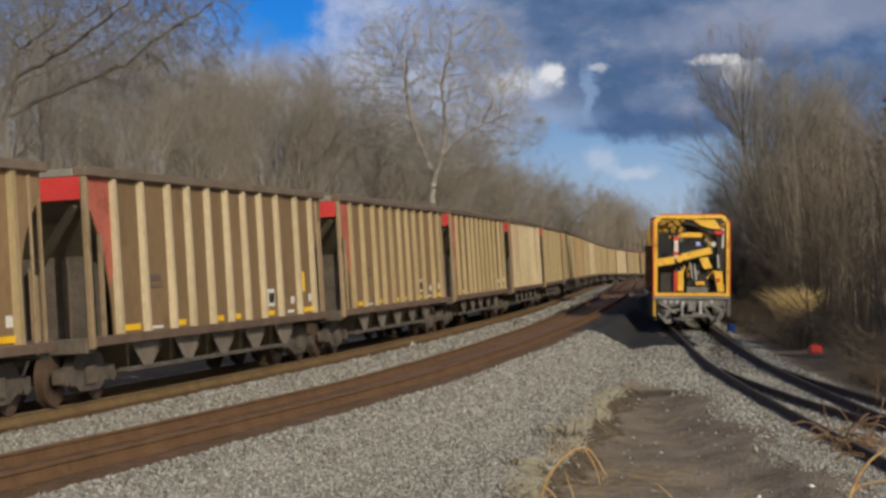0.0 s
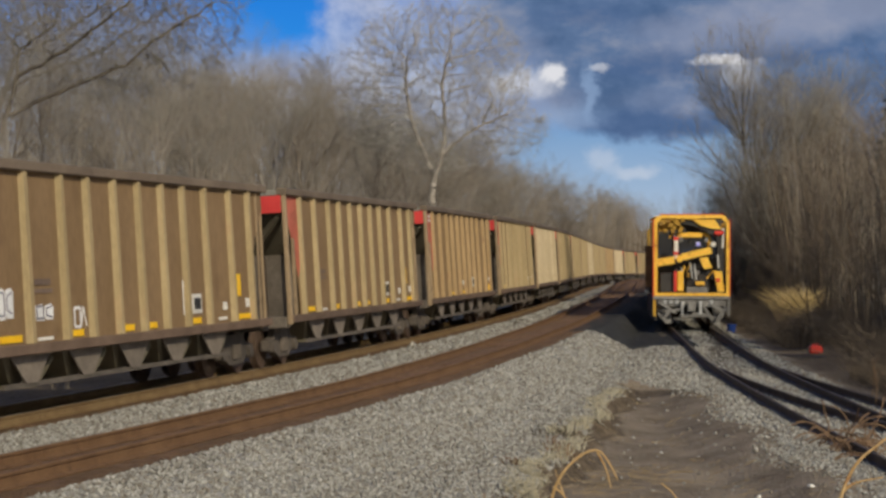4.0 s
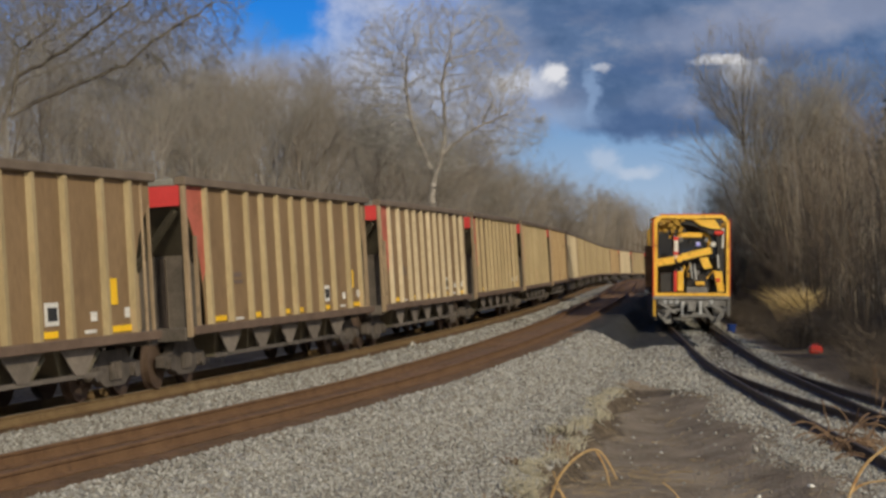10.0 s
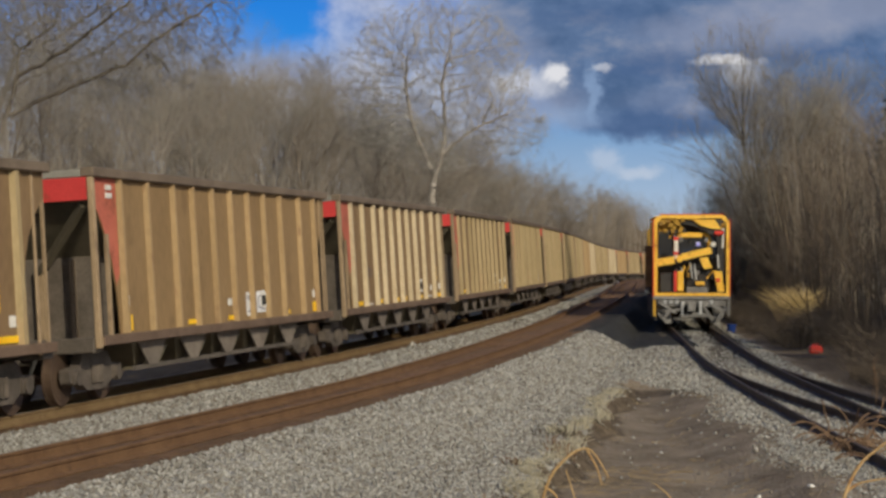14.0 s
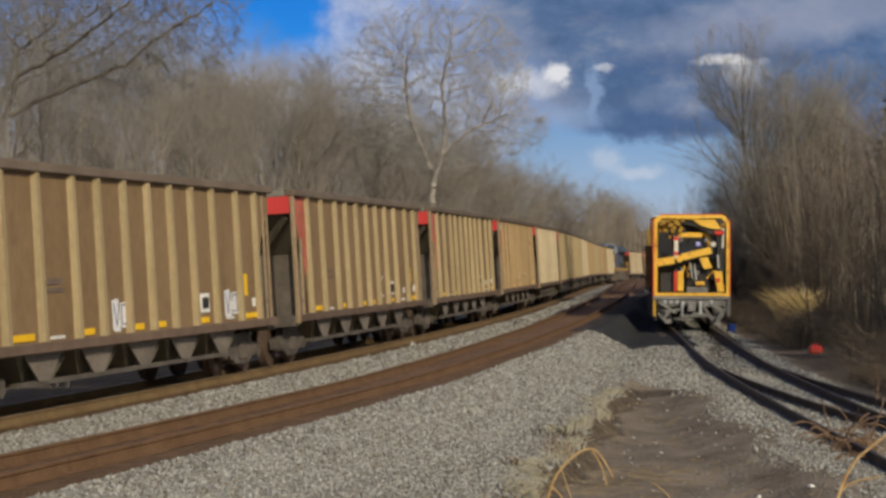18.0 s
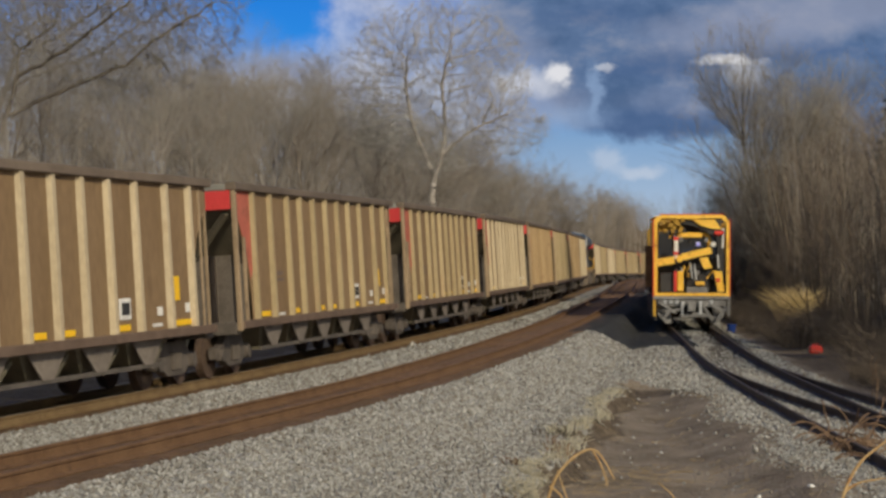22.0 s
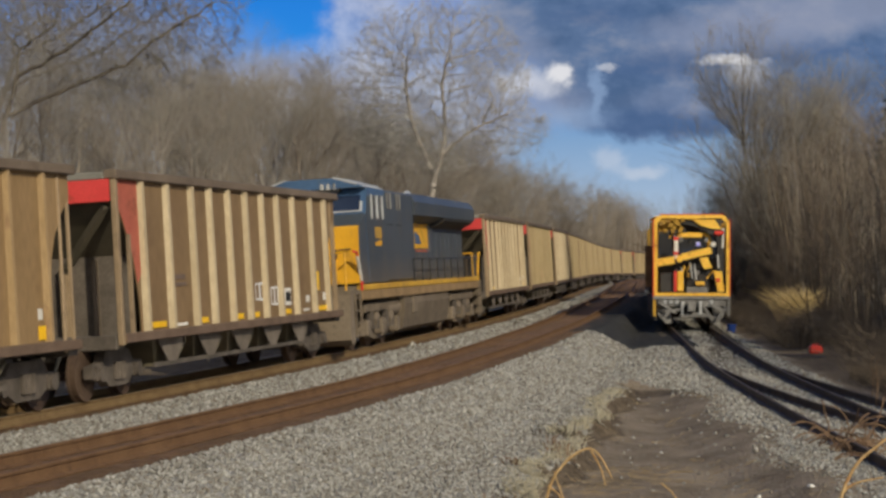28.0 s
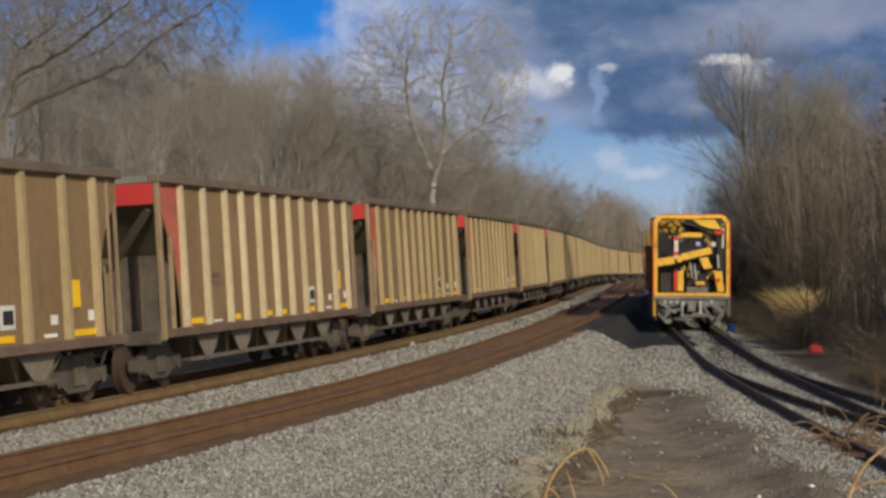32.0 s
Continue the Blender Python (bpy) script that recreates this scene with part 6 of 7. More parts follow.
def crowned(seed, chains, crowns, bark, twig, step=0.35, reach=3.0, kill=0.6, lift=0.06, twigs=4, twig_len=(0.4, 1.1), tip=0.010, power=2.35):
    """A tree whose branches grow from trunk and limb lines (chains) into the space of its crown."""
    rng = np.random.default_rng(seed)
    pos, par = [], []
    for chain in chains:
        chain = [np.array(p, float) for p in chain]
        if pos:
            last = int(np.argmin([np.sum((p - chain[0]) ** 2) for p in pos]))
        else:
            pos.append(chain[0])
            par.append(-1)
            last = 0
        for a, b in zip(chain, chain[1:]):
            k = max(1, int(np.linalg.norm(b - a) / step))
            for i in range(1, k + 1):
                pos.append(a + (b - a) * i / k + rng.normal(0, 0.04, 3) * (i < k))
                par.append(last)
                last = len(pos) - 1
    att = np.concatenate([ellipsoid(rng, c, r, n) for c, r, n in crowns])
    P = np.array(pos)
    d2 = np.sum((att[:, None] - P[None]) ** 2, -1)
    near, dist = np.argmin(d2, 1), np.sqrt(np.min(d2, 1))
    for _ in range(90):
        live = dist < reach
        if not live.any() or len(pos) > 11000:
            break
        grew = []
        for i in np.unique(near[live]):
            v = att[live & (near == i)] - pos[i]
            v = (v / (np.linalg.norm(v, axis=1, keepdims=True) + 1e-9)).mean(0) + rng.normal(0, 0.09, 3) + np.array((0, 0, lift)) + (0.3 * (pos[i] - pos[par[i]]) / step if par[i] >= 0 else 0)
            q = pos[i] + v / (np.linalg.norm(v) + 1e-9) * step
            grew.append(len(pos))
            pos.append(q)
            par.append(int(i))
        Q = np.array([pos[i] for i in grew])
        d2 = np.sqrt(np.sum((att[:, None] - Q[None]) ** 2, -1))
        m, k = d2.min(1), np.argmin(d2, 1)
        better = m < dist - 1e-4
        near = np.where(better, np.array(grew)[k], near)
        dist = np.where(better, m, dist)
        keep = dist > kill
        stuck = ~better & live & (dist > kill)
        keep &= ~(stuck & (rng.uniform(0, 1, len(att)) < 0.1))
        att, near, dist = att[keep], near[keep], dist[keep]
        if len(att) == 0:
            break
    n = len(pos)
    area = np.zeros(n)
    rad = np.zeros(n)
    for i in range(n - 1, -1, -1):
        rad[i] = max(tip, area[i] ** (1 / power))
        if par[i] >= 0:
            area[par[i]] += rad[i] ** power
    wood, fine = [], []
    for i in range(1, n):
        p = par[i]
        seg = (tuple(pos[p]), tuple(pos[i]), min(rad[p], rad[i] * 1.35), rad[i])
        (wood if rad[i] > 0.028 else fine).append(seg)
        if rad[i] < 0.03:
            d = pos[i] - pos[p]
            d /= np.linalg.norm(d) + 1e-9
            for _ in range(twigs):
                w = d + rng.normal(0, 0.62, 3) + np.array((0, 0, 0.25))
                w /= np.linalg.norm(w) + 1e-9
                fine.append((tuple(pos[i]), tuple(pos[i] + w * rng.uniform(*twig_len)), tip * 0.75, 0.0))
    v, f = tubes(wood, 6)
    a = raw_mesh("trunk", v, f, 3, bark)
    v, f = tubes(fine, 3)
    return a, raw_mesh("crown", v, f, 3, twig), 1.0


def stand(pair, x, y, label, turn=0.0, group=""):
    t = thing("bare_tree", label, "tree", group)
    part("trunk", pair[0], None, t)
    part("crown", pair[1], None, t)
    t.matrix_basis = pose(x, y, float(ground_z(np.array([x]), np.array([y]))[0]) - 0.1, 0, 0, turn)
    return t


def base_z(x, y):
    return float(ground_z(np.array([x]), np.array([y]))[0]) - 0.1


# the large pale tree: twin stems under a round crown
gz = base_z(-0.6, 122)
BIG = crowned(3, [[(0, 0, 0), (-0.05, 0, 7.3 - gz)], [(-0.05, 0, 7.3 - gz), (-0.6, 0.2, 8.8 - gz), (-1.35, 0.3, 10.6 - gz), (-1.8, 0.1, 12.8 - gz), (-1.7, 0, 14.6 - gz)],
                  [(-0.05, 0, 7.0 - gz), (0.55, -0.3, 8.6 - gz), (0.75, 0.1, 10.6 - gz), (0.5, 0.2, 13.0 - gz), (0.9, 0, 15.0 - gz)], [(0.55, -0.3, 8.6 - gz), (1.9, -0.4, 9.8 - gz), (3.2, -0.2, 10.6 - gz)]],
              [((0.2, 0, 13.0 - gz), (6.2, 4.6, 5.7), 4000), ((4.6, 0, 10.2 - gz), (2.8, 2.2, 1.9), 650), ((-3.6, 0, 10.4 - gz), (2.0, 2.2, 1.8), 450)], M_BARKPALE, M_TWIGPALE, 0.36, 3.4, 0.40, 0.05, 7, (0.4, 1.1), 0.0085, 2.1)
stand(BIG, -0.6, 122, "large pale grey bare tree with a round spreading crown")
# old trees with long sweeping limbs at the edge of the wood
gz = base_z(-16.8, 70)
OAK = crowned(5, [[(0, 0, 0), (0.1, 0, 3.6), (0.6, 0, 7.0 - gz), (1.15, 0, 8.5 - gz), (1.3, 0.1, 10.0 - gz), (2.6, 0, 10.9 - gz)],
                  [(0.8, 0, 7.6 - gz), (3.3, 0.1, 8.7 - gz), (5.2, 0, 9.4 - gz), (6.2, -0.2, 10.3 - gz), (7.3, -0.4, 10.9 - gz), (8.7, -0.5, 11.7 - gz)],
                  [(1.2, 0, 9.0 - gz), (3.0, -0.3, 9.9 - gz), (5.0, -0.5, 11.4 - gz), (6.6, -0.4, 12.6 - gz)], [(0.4, 0, 6.0 - gz), (-1.2, 0.4, 8.0 - gz), (-2.4, 0.6, 10.5 - gz)]],
              [((4.6, 0, 11.0 - gz), (5.2, 3.6, 2.9), 3400), ((-1.5, 0.3, 10.8 - gz), (3.2, 3.0, 3.0), 1000)], M_BARKDARK, M_TWIGGREY, 0.30, 2.8, 0.34, 0.02, 6, (0.3, 0.8), 0.0075, 2.4)
stand(OAK, -16.8, 70, "old bare tree with long sweeping dark limbs")
stand(OAK, -20.5, 86, "old bare tree with long sweeping dark limbs", 24)
# upright trees beyond the siding
UPRIGHT = tree_pair(109, M_BARKDARK, M_TWIGGREY, height=14, trunk_r=0.13, split_h=0.1, spread=0.7, counts=(26, 11, 16), lift=0.3, stems=2, lean=(0.0, 0.05), limb=(0.40, 0.60), wob=0.09)
for x, y, h, turn in ((18.4, 103, 15.0, 0), (18.0, 105, 13.6, 140), (20.3, 104, 12.6, 260), (16.4, 108, 8.0, 60), (22.9, 116, 13.6, 100), (24.3, 105, 12.0, 200)):
    plant(UPRIGHT, x, y, h, "bare_tree", "upright many-stemmed bare tree above dry grass", "tree", "", turn)
# slender pale stems standing among the brush on the slope
POLES = [tree_pair(130 + k, M_BARKPALE, M_TWIG, height=12, trunk_r=0.085, split_h=0.45, spread=0.5, counts=(11, 6, 8), lift=0.2, wob=0.05) for k in range(3)]
rng_poles = random.Random(19)
count = 0
while count < 46:
    x, y, _, _ = on_line(rng_poles.uniform(20, 170), -rng_poles.uniform(12, 34))
    z = float(ground_z(np.array([x]), np.array([y]))[0])
    top, u = limit(x, y, z, skyline_left)
    if y < 52 or not 20 < u < 1020:
        continue
    plant(rng_poles.choice(POLES), x, y, min(top * rng_poles.uniform(0.8, 1.06), rng_poles.uniform(9, 14)), "bare_tree", "slender bare tree with a pale straight trunk", "tree", "trees of the wooded slope", rng_poles.uniform(0, 360), z)
    count += 1


def thicket(name, label, places, material, seed):
    """Slender saplings with short side twigs, at (x, y, z, height)."""
    rng = random.Random(seed)
    segs = []
    for x, y, z, h in places:
        dx, dy = rng.gauss(0, 0.1) * h, rng.gauss(0, 0.1) * h
        a, m, b = Vector((x, y, z - 0.2)), Vector((x + dx * 0.4, y + dy * 0.4, z + h * 0.5)), Vector((x + dx, y + dy, z + h))
        r = 0.012 + 0.0035 * h
        segs.append((tuple(a), tuple(m), r, r * 0.6))
        segs.append((tuple(m), tuple(b), r * 0.6, 0.0))
        for k in range(13):
            f = rng.uniform(0.12, 1.0)
            p = a.lerp(m, f * 2) if f < 0.5 else m.lerp(b, f * 2 - 1)
            t = rng.uniform(0, 6.28)
            L = h * rng.uniform(0.1, 0.26) * (1.2 - f * 0.6)
            segs.append((tuple(p), tuple(p + Vector((math.cos(t) * L * 0.7, math.sin(t) * L * 0.7, L * rng.uniform(0.3, 0.9)))), 0.012, 0.0))
    v, f = tubes(segs, 3)
    return tagged(new(name, raw_mesh(name, v, f, 3, material)), label, "thicket", kind="stuff")


def thickets():
    rng = random.Random(15)
    left, warm, right, tan = [], [], [], []
    while len(left) + len(warm) < 5200:
        s, l = rng.uniform(15, 330), -rng.choice((rng.uniform(9, 24), rng.uniform(24, 62)))
        x, y, _, _ = on_line(s, l)
        u = 784 + F_PX * x / max(y, 1)
        if y < 40 or not -60 < u < 1180:
            continue
        (warm if rng.random() < 0.5 else left).append((x, y, rng.uniform(3.5, 8.5), skyline_left))
    while len(right) + len(tan) < 2900:
        y = rng.uniform(48, 190)
        x = siding_x(y) + rng.uniform(5, 26)
        u = 784 + F_PX * x / y
        along, beside = toward_sun(x, y)
        if not 1230 < u < 1640 or (-2.5 < along < 11 and abs(beside) < 2.0) or (u < 1455 and y < 80) or before_machine(x, y)[0]:
            continue
        (tan if u > 1390 and rng.random() < 0.6 else right).append((x, y, rng.uniform(3.5, 8.5) * (1.0 if y < 80 else 1.3), skyline_right))
    for u in np.arange(1100, 1320, 1.0):
        d = rng.uniform(270, 330)
        right.append((float(u - 784) / F_PX * d, d, rng.uniform(9, 17), skyline_right))
    k = 0
    while k < 520:
        s, l = rng.uniform(130, 330), -rng.uniform(6, 34)
        x, y, _, _ = on_line(s, l)
        if 1035 < 784 + F_PX * x / y < 1172:
            warm.append((x, y, rng.uniform(9, 17), skyline_left))
            k += 1
    for name, label, pts, m in (("sapling_thicket", "grey-brown bare saplings on the wooded slope", left, M_TWIG), ("sapling_thicket", "warm brown bare saplings on the wooded slope", warm, M_TWIGWARM), ("sapling_thicket", "brown bare saplings beyond the siding", right, M_TWIGMID), ("sapling_thicket", "tan bare saplings beyond the siding", tan, M_TWIGWARM)):
        z = ground_z(np.array([p[0] for p in pts]), np.array([p[1] for p in pts]))
        out = []
        for (x, y, h, sky), g in zip(pts, z):
            top, u = limit(x, y, float(g), sky)
            h = min(h, top * 0.97)
            if h > 0.8:
                out.append((x, y, float(g), h))
        thicket(name, label, out, m, len(out))


thickets()


def conifer(seed, height):
    rng = random.Random(seed)
    wood, fine = [((0, 0, -0.3), (0, 0, height), 0.16, 0.02)], []
    z = 1.2
    while z < height - 0.3:
        reach = (1 - z / height) * height * 0.24 + 0.25
        for k in range(9):
            a = rng.uniform(0, 6.28)
            r = reach * rng.uniform(0.7, 1.1)
            tip = Vector((math.cos(a) * r, math.sin(a) * r, z - 0.12 * r + rng.uniform(-0.1, 0.1)))
            root = Vector((0, 0, z))
            wood.append((tuple(root), tuple(tip), 0.025, 0.006))
            for j in range(58):
                p = root.lerp(tip, rng.uniform(0.25, 1.0))
                d = Vector((rng.gauss(0, 1), rng.gauss(0, 1), rng.gauss(-0.1, 0.5))).normalized() * rng.uniform(0.15, 0.32)
                fine.append((tuple(p), tuple(p + d), 0.05, 0.0))
        z += 0.42
    v, f = tubes(wood, 4)
    a = raw_mesh("trunk", v, f, 3, M_BARKDARK)
    v, f = tubes(fine, 3)
    return a, raw_mesh("crown", v, f, 3, M_NEEDLE), height


CONIFER = conifer(5, 12.0)
# only the first is in view; the others are added to shade the bank
for x, y, h in ((21.4, 90, 10.8), (18.9, 57.5, 7.0), (21.8, 62, 8.5), (22.6, 72, 12.5), (25.2, 70, 13.5), (26.5, 78, 13.5), (29.5, 86, 13.5), (24.0, 82, 12.0), (20.0, 50, 11.0), (23.0, 47, 12.0), (24.0, 54, 12.0), (21.5, 56, 9.0), (26.0, 60, 11.0), (17.6, 45, 9.0), (18.0, 54, 9.0), (17.0, 50.5, 8.0), (19.5, 60.5, 6.5)):
    plant(CONIFER, x, y, h, "conifer", "dark green conifer from a row mostly unseen, added for shade", "tree", "conifers beside the siding", x * 31)


# ---------------------------------------------------------------- undergrowth, grass and weeds
def tufts(name, label, category, pts, height, spread, material, rng, per=1, kind="stuff", radius=0.006):
    """Thin pointed stems that stand or lean on the ground at pts."""
    segs = []
    for x, y, z in pts:
        for _ in range(per):
            h = height * rng.uniform(0.4, 1.0)
            dx, dy = rng.gauss(0, spread) * h, rng.gauss(0, spread) * h
            px_, py_ = x + rng.uniform(-0.08, 0.08), y + rng.uniform(-0.08, 0.08)
            mid = (px_ + dx * 0.4, py_ + dy * 0.4, z + h * 0.6)
            r = radius * rng.uniform(0.7, 1.4)
            segs.append(((px_, py_, z - 0.03), mid, r, r * 0.7))
            segs.append((mid, (px_ + dx, py_ + dy, z + h * rng.uniform(0.7, 1.0)), r * 0.7, 0.0))
    v, f = tubes(segs, 3)
    return tagged(new(name, raw_mesh(name, v, f, 3, material)), label, category, kind=kind)


def ground_points(xs, ys):
    zs = ground_top(np.asarray(xs, float), np.asarray(ys, float))
    return list(zip(xs, ys, zs))


def undergrowth():
    rng = random.Random(21)
    xs, ys = [], []
    while len(xs) < 5200:
        y = rng.uniform(28, 140)
        x = siding_x(y) + 2.3 + abs(rng.gauss(0, 4.5))
        along, beside = toward_sun(x, y)
        if 48 < y < 60 and x - siding_x(y) < 3.6:
            continue
        if 784 + F_PX * x / y < 1700 and not (-1.8 < along < 5 and abs(beside) < 1.7) and not (1340 < 784 + F_PX * x / y < 1450 and 70 < y < 78):
            xs.append(x)
            ys.append(y)
    tufts("undergrowth", "dark tangled dead brambles and twigs beside the siding", "undergrowth", ground_points(xs, ys), 1.3, 0.9, M_TWIGDARK, rng, 4, radius=0.009)
    # bright tussock of dry grass
    cl = thing("dry_grass_clump", "tussock of sunlit straw-coloured dry grass", "dry grass")
    xs = [CLUMP[0] + 0.05 + rng.gauss(0, 0.26) for _ in range(420)]
    ys = [CLUMP[1] + rng.gauss(0, 0.45) for _ in range(420)]
    g = tufts("tuft", "", "", ground_points(xs, ys), 1.9, 0.5, M_GRASS, rng, 2, "stuff", 0.010)
    g.parent = cl
    # pale dry grass on the edge of the ballast
    xs, ys = [], []
    for _ in range(420):
        y = rng.uniform(23, 42)
        xs.append(float(dirt_edge(y)) - abs(rng.gauss(0.0, 0.13)))
        ys.append(y)
    tufts("edge_grass", "short pale dead grass along the ballast edge", "dry grass", ground_points(xs, ys), 0.15, 0.8, M_STRAW, rng, 4, radius=0.006)
    segs = []
    for cx, cy, n, spread in [(rng.uniform(1.2, 6.0), rng.uniform(24, 43), 14, 0.5) for _ in range(16)] + [(2.75, 29.6, 60, 0.45), (2.2, 27.4, 40, 0.4), (3.3, 28.4, 30, 0.5), (1.9, 25.6, 30, 0.4)]:
        for _ in range(n):
            x, y, t, L = cx + rng.gauss(0, spread), cy + rng.gauss(0, spread), rng.gauss(0, 0.35), rng.uniform(0.12, 0.4)
            if x < dirt_edge(y) + 0.1:
                continue
            x2, y2 = x + L * math.cos(t), y + L * math.sin(t)
            z1, z2 = ground_top(np.array([x, x2]), np.array([y, y2]))
            segs.append(((x, y, float(z1) + 0.008), (x2, y2, float(z2) + 0.012), 0.006, 0.0))
    v, f = tubes(segs, 3)
    tagged(new("dirt_grass", raw_mesh("dirt_grass", v, f, 3, M_GRASSBROWN)), "flattened dead grass blades lying on the dirt", "dry grass", kind="stuff")
    # dark curled weeds at the foot of the ballast
    for x0, y0 in ((-0.3, 22.2), (0.1, 21.9), (0.35, 22.3), (0.55, 21.8), (0.8, 22.3), (1.0, 22.0)):
        w = thing("dead_weed", "dark curled dead weed on the ballast edge", "weed", "dead weeds on the ballast")
        pts = ground_points([x0 + rng.gauss(0, 0.08) for _ in range(9)], [y0 + rng.gauss(0, 0.08) for _ in range(9)])
        g = tufts("weed_stem", "", "", pts, 0.2, 0.8, M_DEADLEAF, rng, 2, "stuff", 0.013)
        g.parent = w
    # curled dry leaves and stems along the lip
    for k in range(16):
        y0 = rng.uniform(22.6, 33.0)
        x0 = float(dirt_edge(y0)) + rng.gauss(-0.15, 0.14)
        w = thing("dead_weed", "curled dry weed on the edge of the dirt", "weed", "dead weeds on the ballast")
        pts = ground_points([x0 + rng.gauss(0, 0.09) for _ in range(7)], [y0 + rng.gauss(0, 0.09) for _ in range(7)])
        g = tufts("weed_stem", "", "", pts, rng.uniform(0.16, 0.34), 0.7, (M_STALKDARK, M_STRAW, M_DEADLEAF)[k % 3], rng, 2, "stuff", 0.010)
        g.parent = w


def stalk(name, label, pts, r, material, extra=()):
    w = thing(name, label, "weed", "tall dead weeds")
    base = Vector(pts[0])

    def tube(chain, r0):
        n = len(chain)
        segs = []
        for i in range(n - 1):
            a, b = Vector(chain[i]), Vector(chain[i + 1])
            for k in range(4):
                p, q = a.lerp(b, k / 4) - base, a.lerp(b, (k + 1) / 4) - base
                f0, f1 = (i + k / 4) / (n - 1), (i + (k + 1) / 4) / (n - 1)
                segs.append((tuple(p), tuple(q), r0 * (1 - 0.6 * f0), r0 * (1 - 0.6 * f1)))
        v, f = tubes(segs, 6)
        return raw_mesh("stem", v, f, 3, material)

    part("stem", tube(pts, r), None, w)
    for chain in extra:
        part("side_shoot", tube(chain, r * 0.7), None, w)
    w.location = base
    return w, base


def smooth(pts, n=3):
    """Corner cutting, so that a stem bends instead of breaking."""
    for _ in range(n):
        out = [pts[0]]
        for a, b in zip(pts, pts[1:]):
            a, b = Vector(a), Vector(b)
            out += [tuple(a.lerp(b, 0.25)), tuple(a.lerp(b, 0.75))]
        pts = out + [pts[-1]]
    return pts


undergrowth()
WEEDS = []
WEEDS.append(stalk("tall_weed", "arched golden-brown dead weed stalk", smooth([(0.60, 12, -0.46), (0.60, 12, 0.9), (0.66, 12, 1.30), (0.80, 12, 1.47), (0.93, 12, 1.53), (1.0, 12, 1.45), (1.06, 12, 1.33)]), 0.013, M_STALK,
                   [smooth([(0.66, 12, 1.28), (0.74, 12.02, 1.22), (0.80, 12, 1.05)]), smooth([(0.93, 12, 1.50), (0.99, 12, 1.40), (1.02, 12, 1.28)])]))
WEEDS.append(stalk("tall_weed", "leaning golden dead weed stalk", smooth([(2.36, 12, -0.46), (2.42, 12, 0.8), (2.50, 12, 1.2), (2.60, 12, 1.42), (2.74, 12, 1.53), (2.92, 12, 1.66)]), 0.016, M_STALK,
                   [smooth([(2.52, 12, 1.24), (2.60, 12.02, 1.30), (2.78, 12, 1.33)])]))
WEEDS.append(stalk("tall_weed", "thin leaning straw weed", smooth([(0.86, 12, -0.46), (0.90, 12, 0.9), (0.78, 12, 1.26), (0.74, 12, 1.38)]), 0.008, M_STALK))
WEEDS.append(stalk("tall_weed", "short bent straw weed", smooth([(1.6, 12, -0.46), (1.55, 12, 1.0), (1.44, 12, 1.22), (1.34, 12, 1.30)]), 0.009, M_STALK))
for x, y, h in ((8.7, 38.5, 1.0), (9.3, 41.5, 0.9), (6.9, 31.4, 0.5), (7.5, 31.8, 0.55), (9.0, 36.0, 0.8), (8.2, 33.6, 0.7)):
    z = float(ground_z(np.array([x]), np.array([y]))[0])
    WEEDS.append(stalk("dry_weed", "thin brown dead weed beside the rails", smooth([(x, y, z - 0.05), (x + 0.05, y, z + h * 0.5), (x - 0.03, y, z + h * 0.85), (x + 0.1, y, z + h)]), 0.012, M_STALKDARK, [smooth([(x + 0.04, y, z + h * 0.5), (x + 0.16, y, z + h * 0.7), (x + 0.26, y, z + h * 0.72)])]))
# tangle of vines on the turnout rail
vine = thing("dead_vine", "brown dead vines tangled over the turnout rail", "vine")
rngv = random.Random(31)
for k in range(44):
    x, y = 6.45 + rngv.gauss(0.1, 0.28), 30.2 + rngv.gauss(0.2, 0.9)
    z = float(ground_z(np.array([x]), np.array([y]))[0])
    segs, p = [], Vector((x, y, z))
    d = Vector((rngv.uniform(-1, 1), rngv.uniform(-0.6, 0.6), 0.6)).normalized()
    for i in range(7):
        q = p + d * 0.13
        segs.append((tuple(p), tuple(q), 0.013, 0.011))
        p, d = q, (d + Vector((rngv.uniform(-0.3, 0.3), rngv.uniform(-0.3, 0.3), -0.28))).normalized()
    v, f = tubes(segs, 5)
    part("vine_stem", raw_mesh("vine_stem", v, f, 3, M_STALKDARK), None, vine)


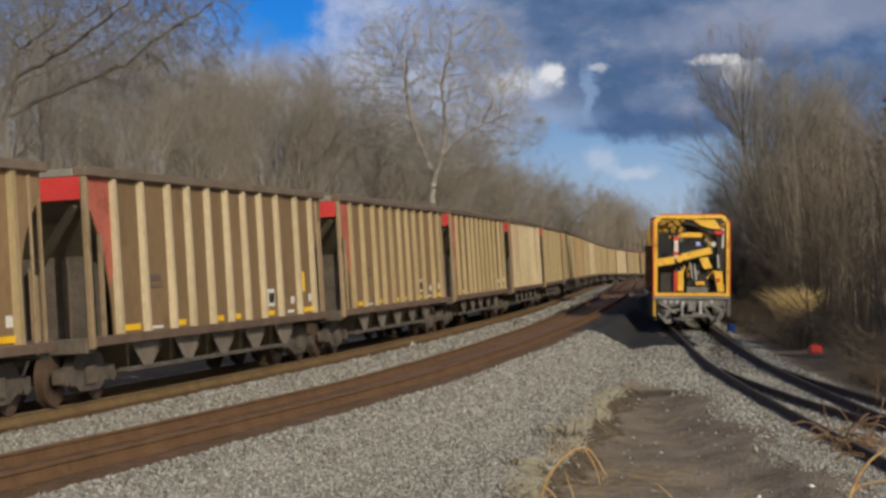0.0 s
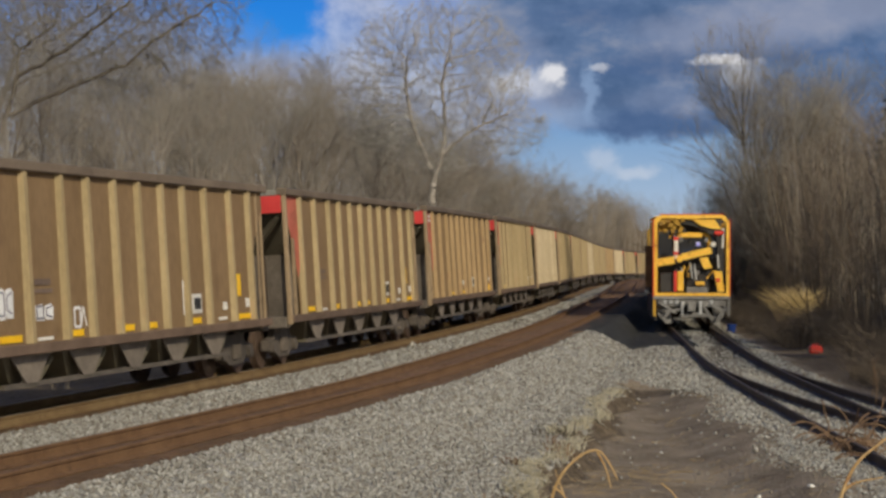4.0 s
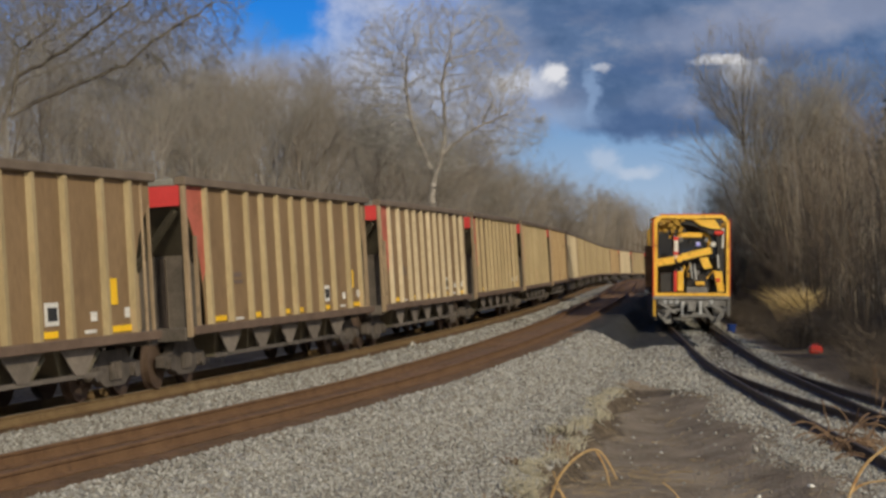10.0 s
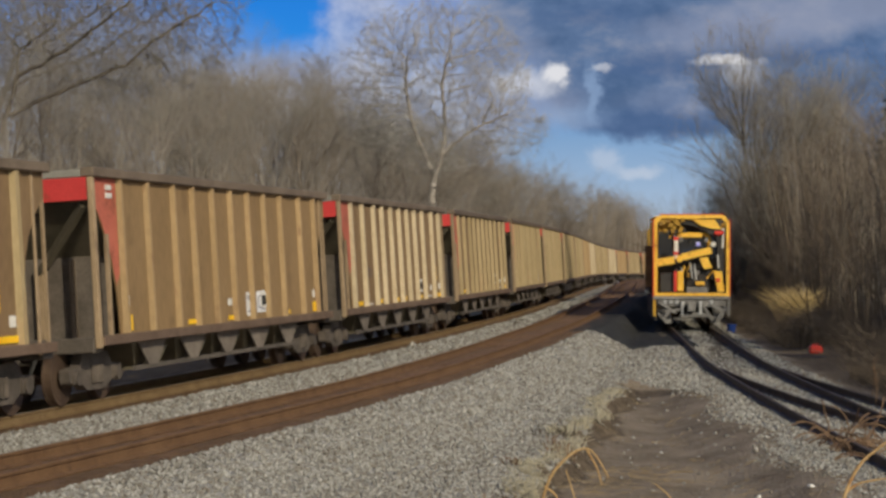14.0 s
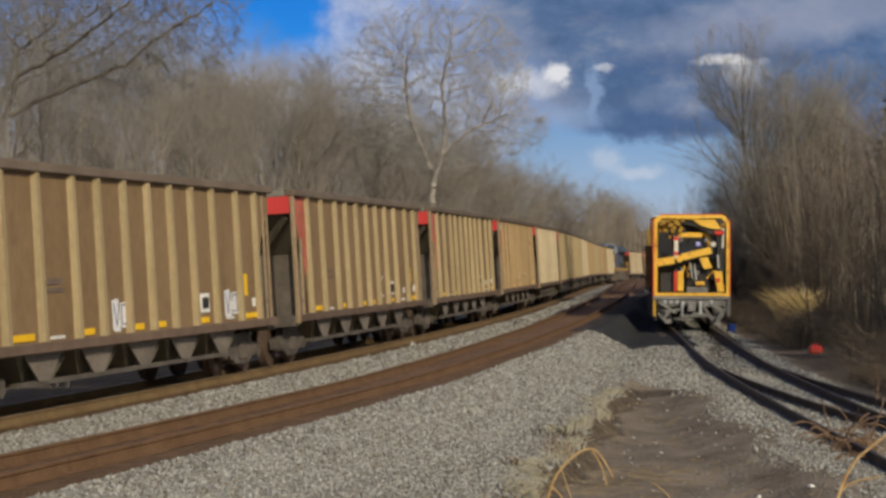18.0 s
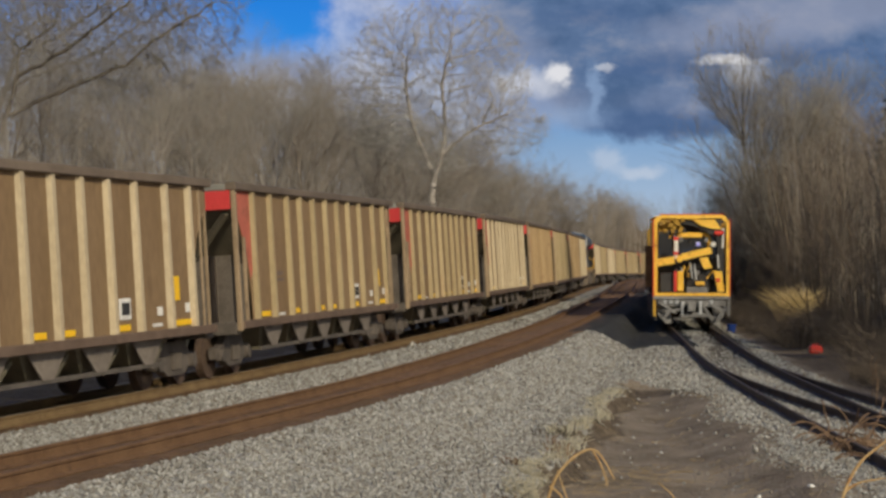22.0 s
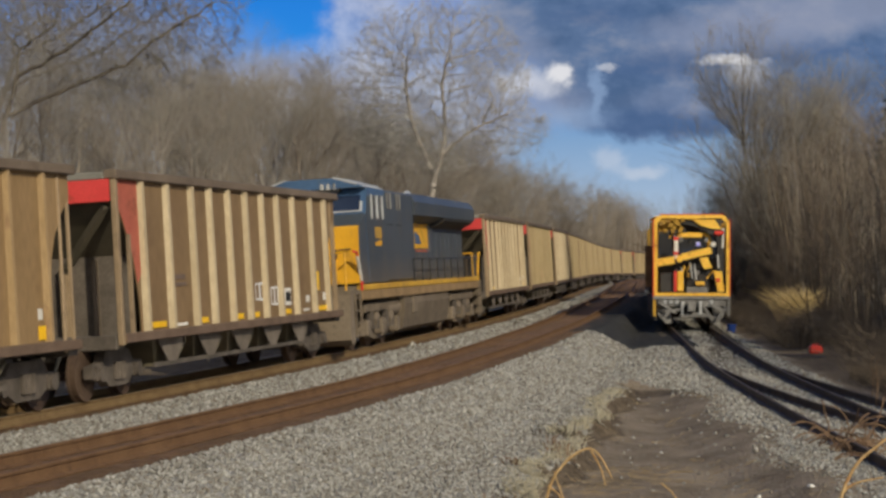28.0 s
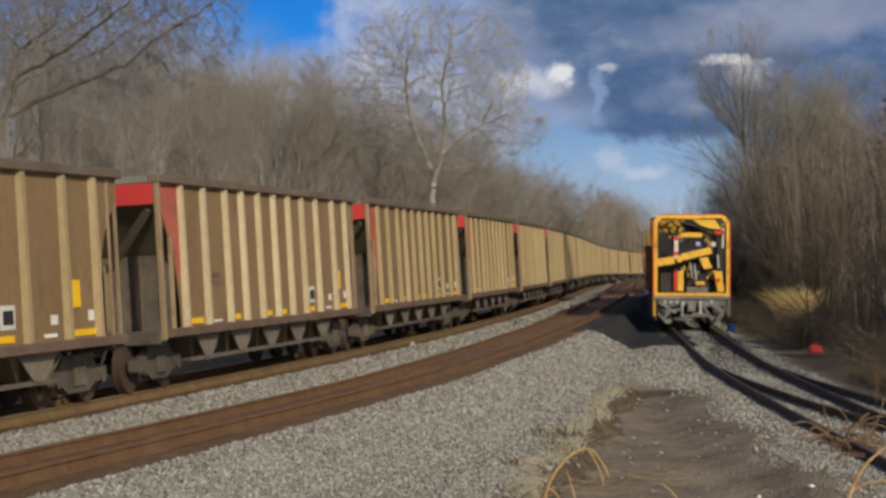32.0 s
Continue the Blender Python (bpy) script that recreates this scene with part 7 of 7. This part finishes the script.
def on_ground(x, y):
    return pose(x, y, float(ground_top(np.array([x]), np.array([y]))[0]))


# small things on the ground
jug = thing("red_can", "small red fuel can lying in the shade", "can")
part("body", box(B(), -0.2, 0.2, -0.13, 0.13, 0.0, 0.24, bevel=0.05), M_REDPAINT, jug)
part("cap", cyl(B(), (0.12, 0, 0.24), (0.12, 0, 0.31), 0.04, 10), M_BLACK, jug)
part("grip", bar(B(), (-0.1, 0, 0.27), (0.06, 0, 0.27), 0.035), M_REDPAINT, jug)
jug.matrix_basis = on_ground(11.2, 57.5)
tarp = thing("blue_bucket", "small blue plastic bucket beside the machine", "bucket")
part("body", cyl(B(), (0, 0, 0), (0, 0, 0.3), 0.15, 16, 0.19), M_BLUEPLASTIC, tarp)
part("rim", cyl(B(), (0, 0, 0.29), (0, 0, 0.32), 0.205, 16), M_BLUEPLASTIC, tarp)
tarp.matrix_basis = on_ground(11.3, 75.0)
for x, y, s, m in ((4.3, 26.0, 0.07, M_WHITE), (4.95, 25.7, 0.055, M_WHITE), (-7.3, 33.2, 0.11, M_WHITE), (-0.9, 56.0, 0.14, M_STONE), (5.0, 30.5, 0.07, M_STONE)):
    st = tagged(new("stone", stones_mesh("stone", np.array([(0.0, 0.0, s * 0.5)]), np.array([s]), np.random.default_rng(int(x * 10) % 7 + 1), m)), "pale loose stone lying on the ground", "stone")
    st.matrix_basis = on_ground(x, y)


# ---------------------------------------------------------------- what moves
def motions():
    times = [float(t) for t in range(0, 33)]
    for ob, s0, half in MOVING:
        walk(ob, [(t, car_matrix(s0 - SPEED * t, half)) for t in times])
    rng = random.Random(77)
    for w, base in WEEDS:
        a, b = rng.uniform(0, 6), rng.uniform(0.8, 1.3)
        walk(w, [(t, pose(*base, 0.5 * math.sin(b * 0.7 * t + a), 1.1 * math.sin(b * t + a) + 0.5 * math.sin(2.3 * b * t), 0)) for t in times])
    walk(SKY, [(t, pose(*EYE, 0, 0, -0.28 * t / 32.0)) for t in (0.0, 4.0, 8.0, 12.0, 16.0, 20.0, 24.0, 28.0, 32.0)])


motions()
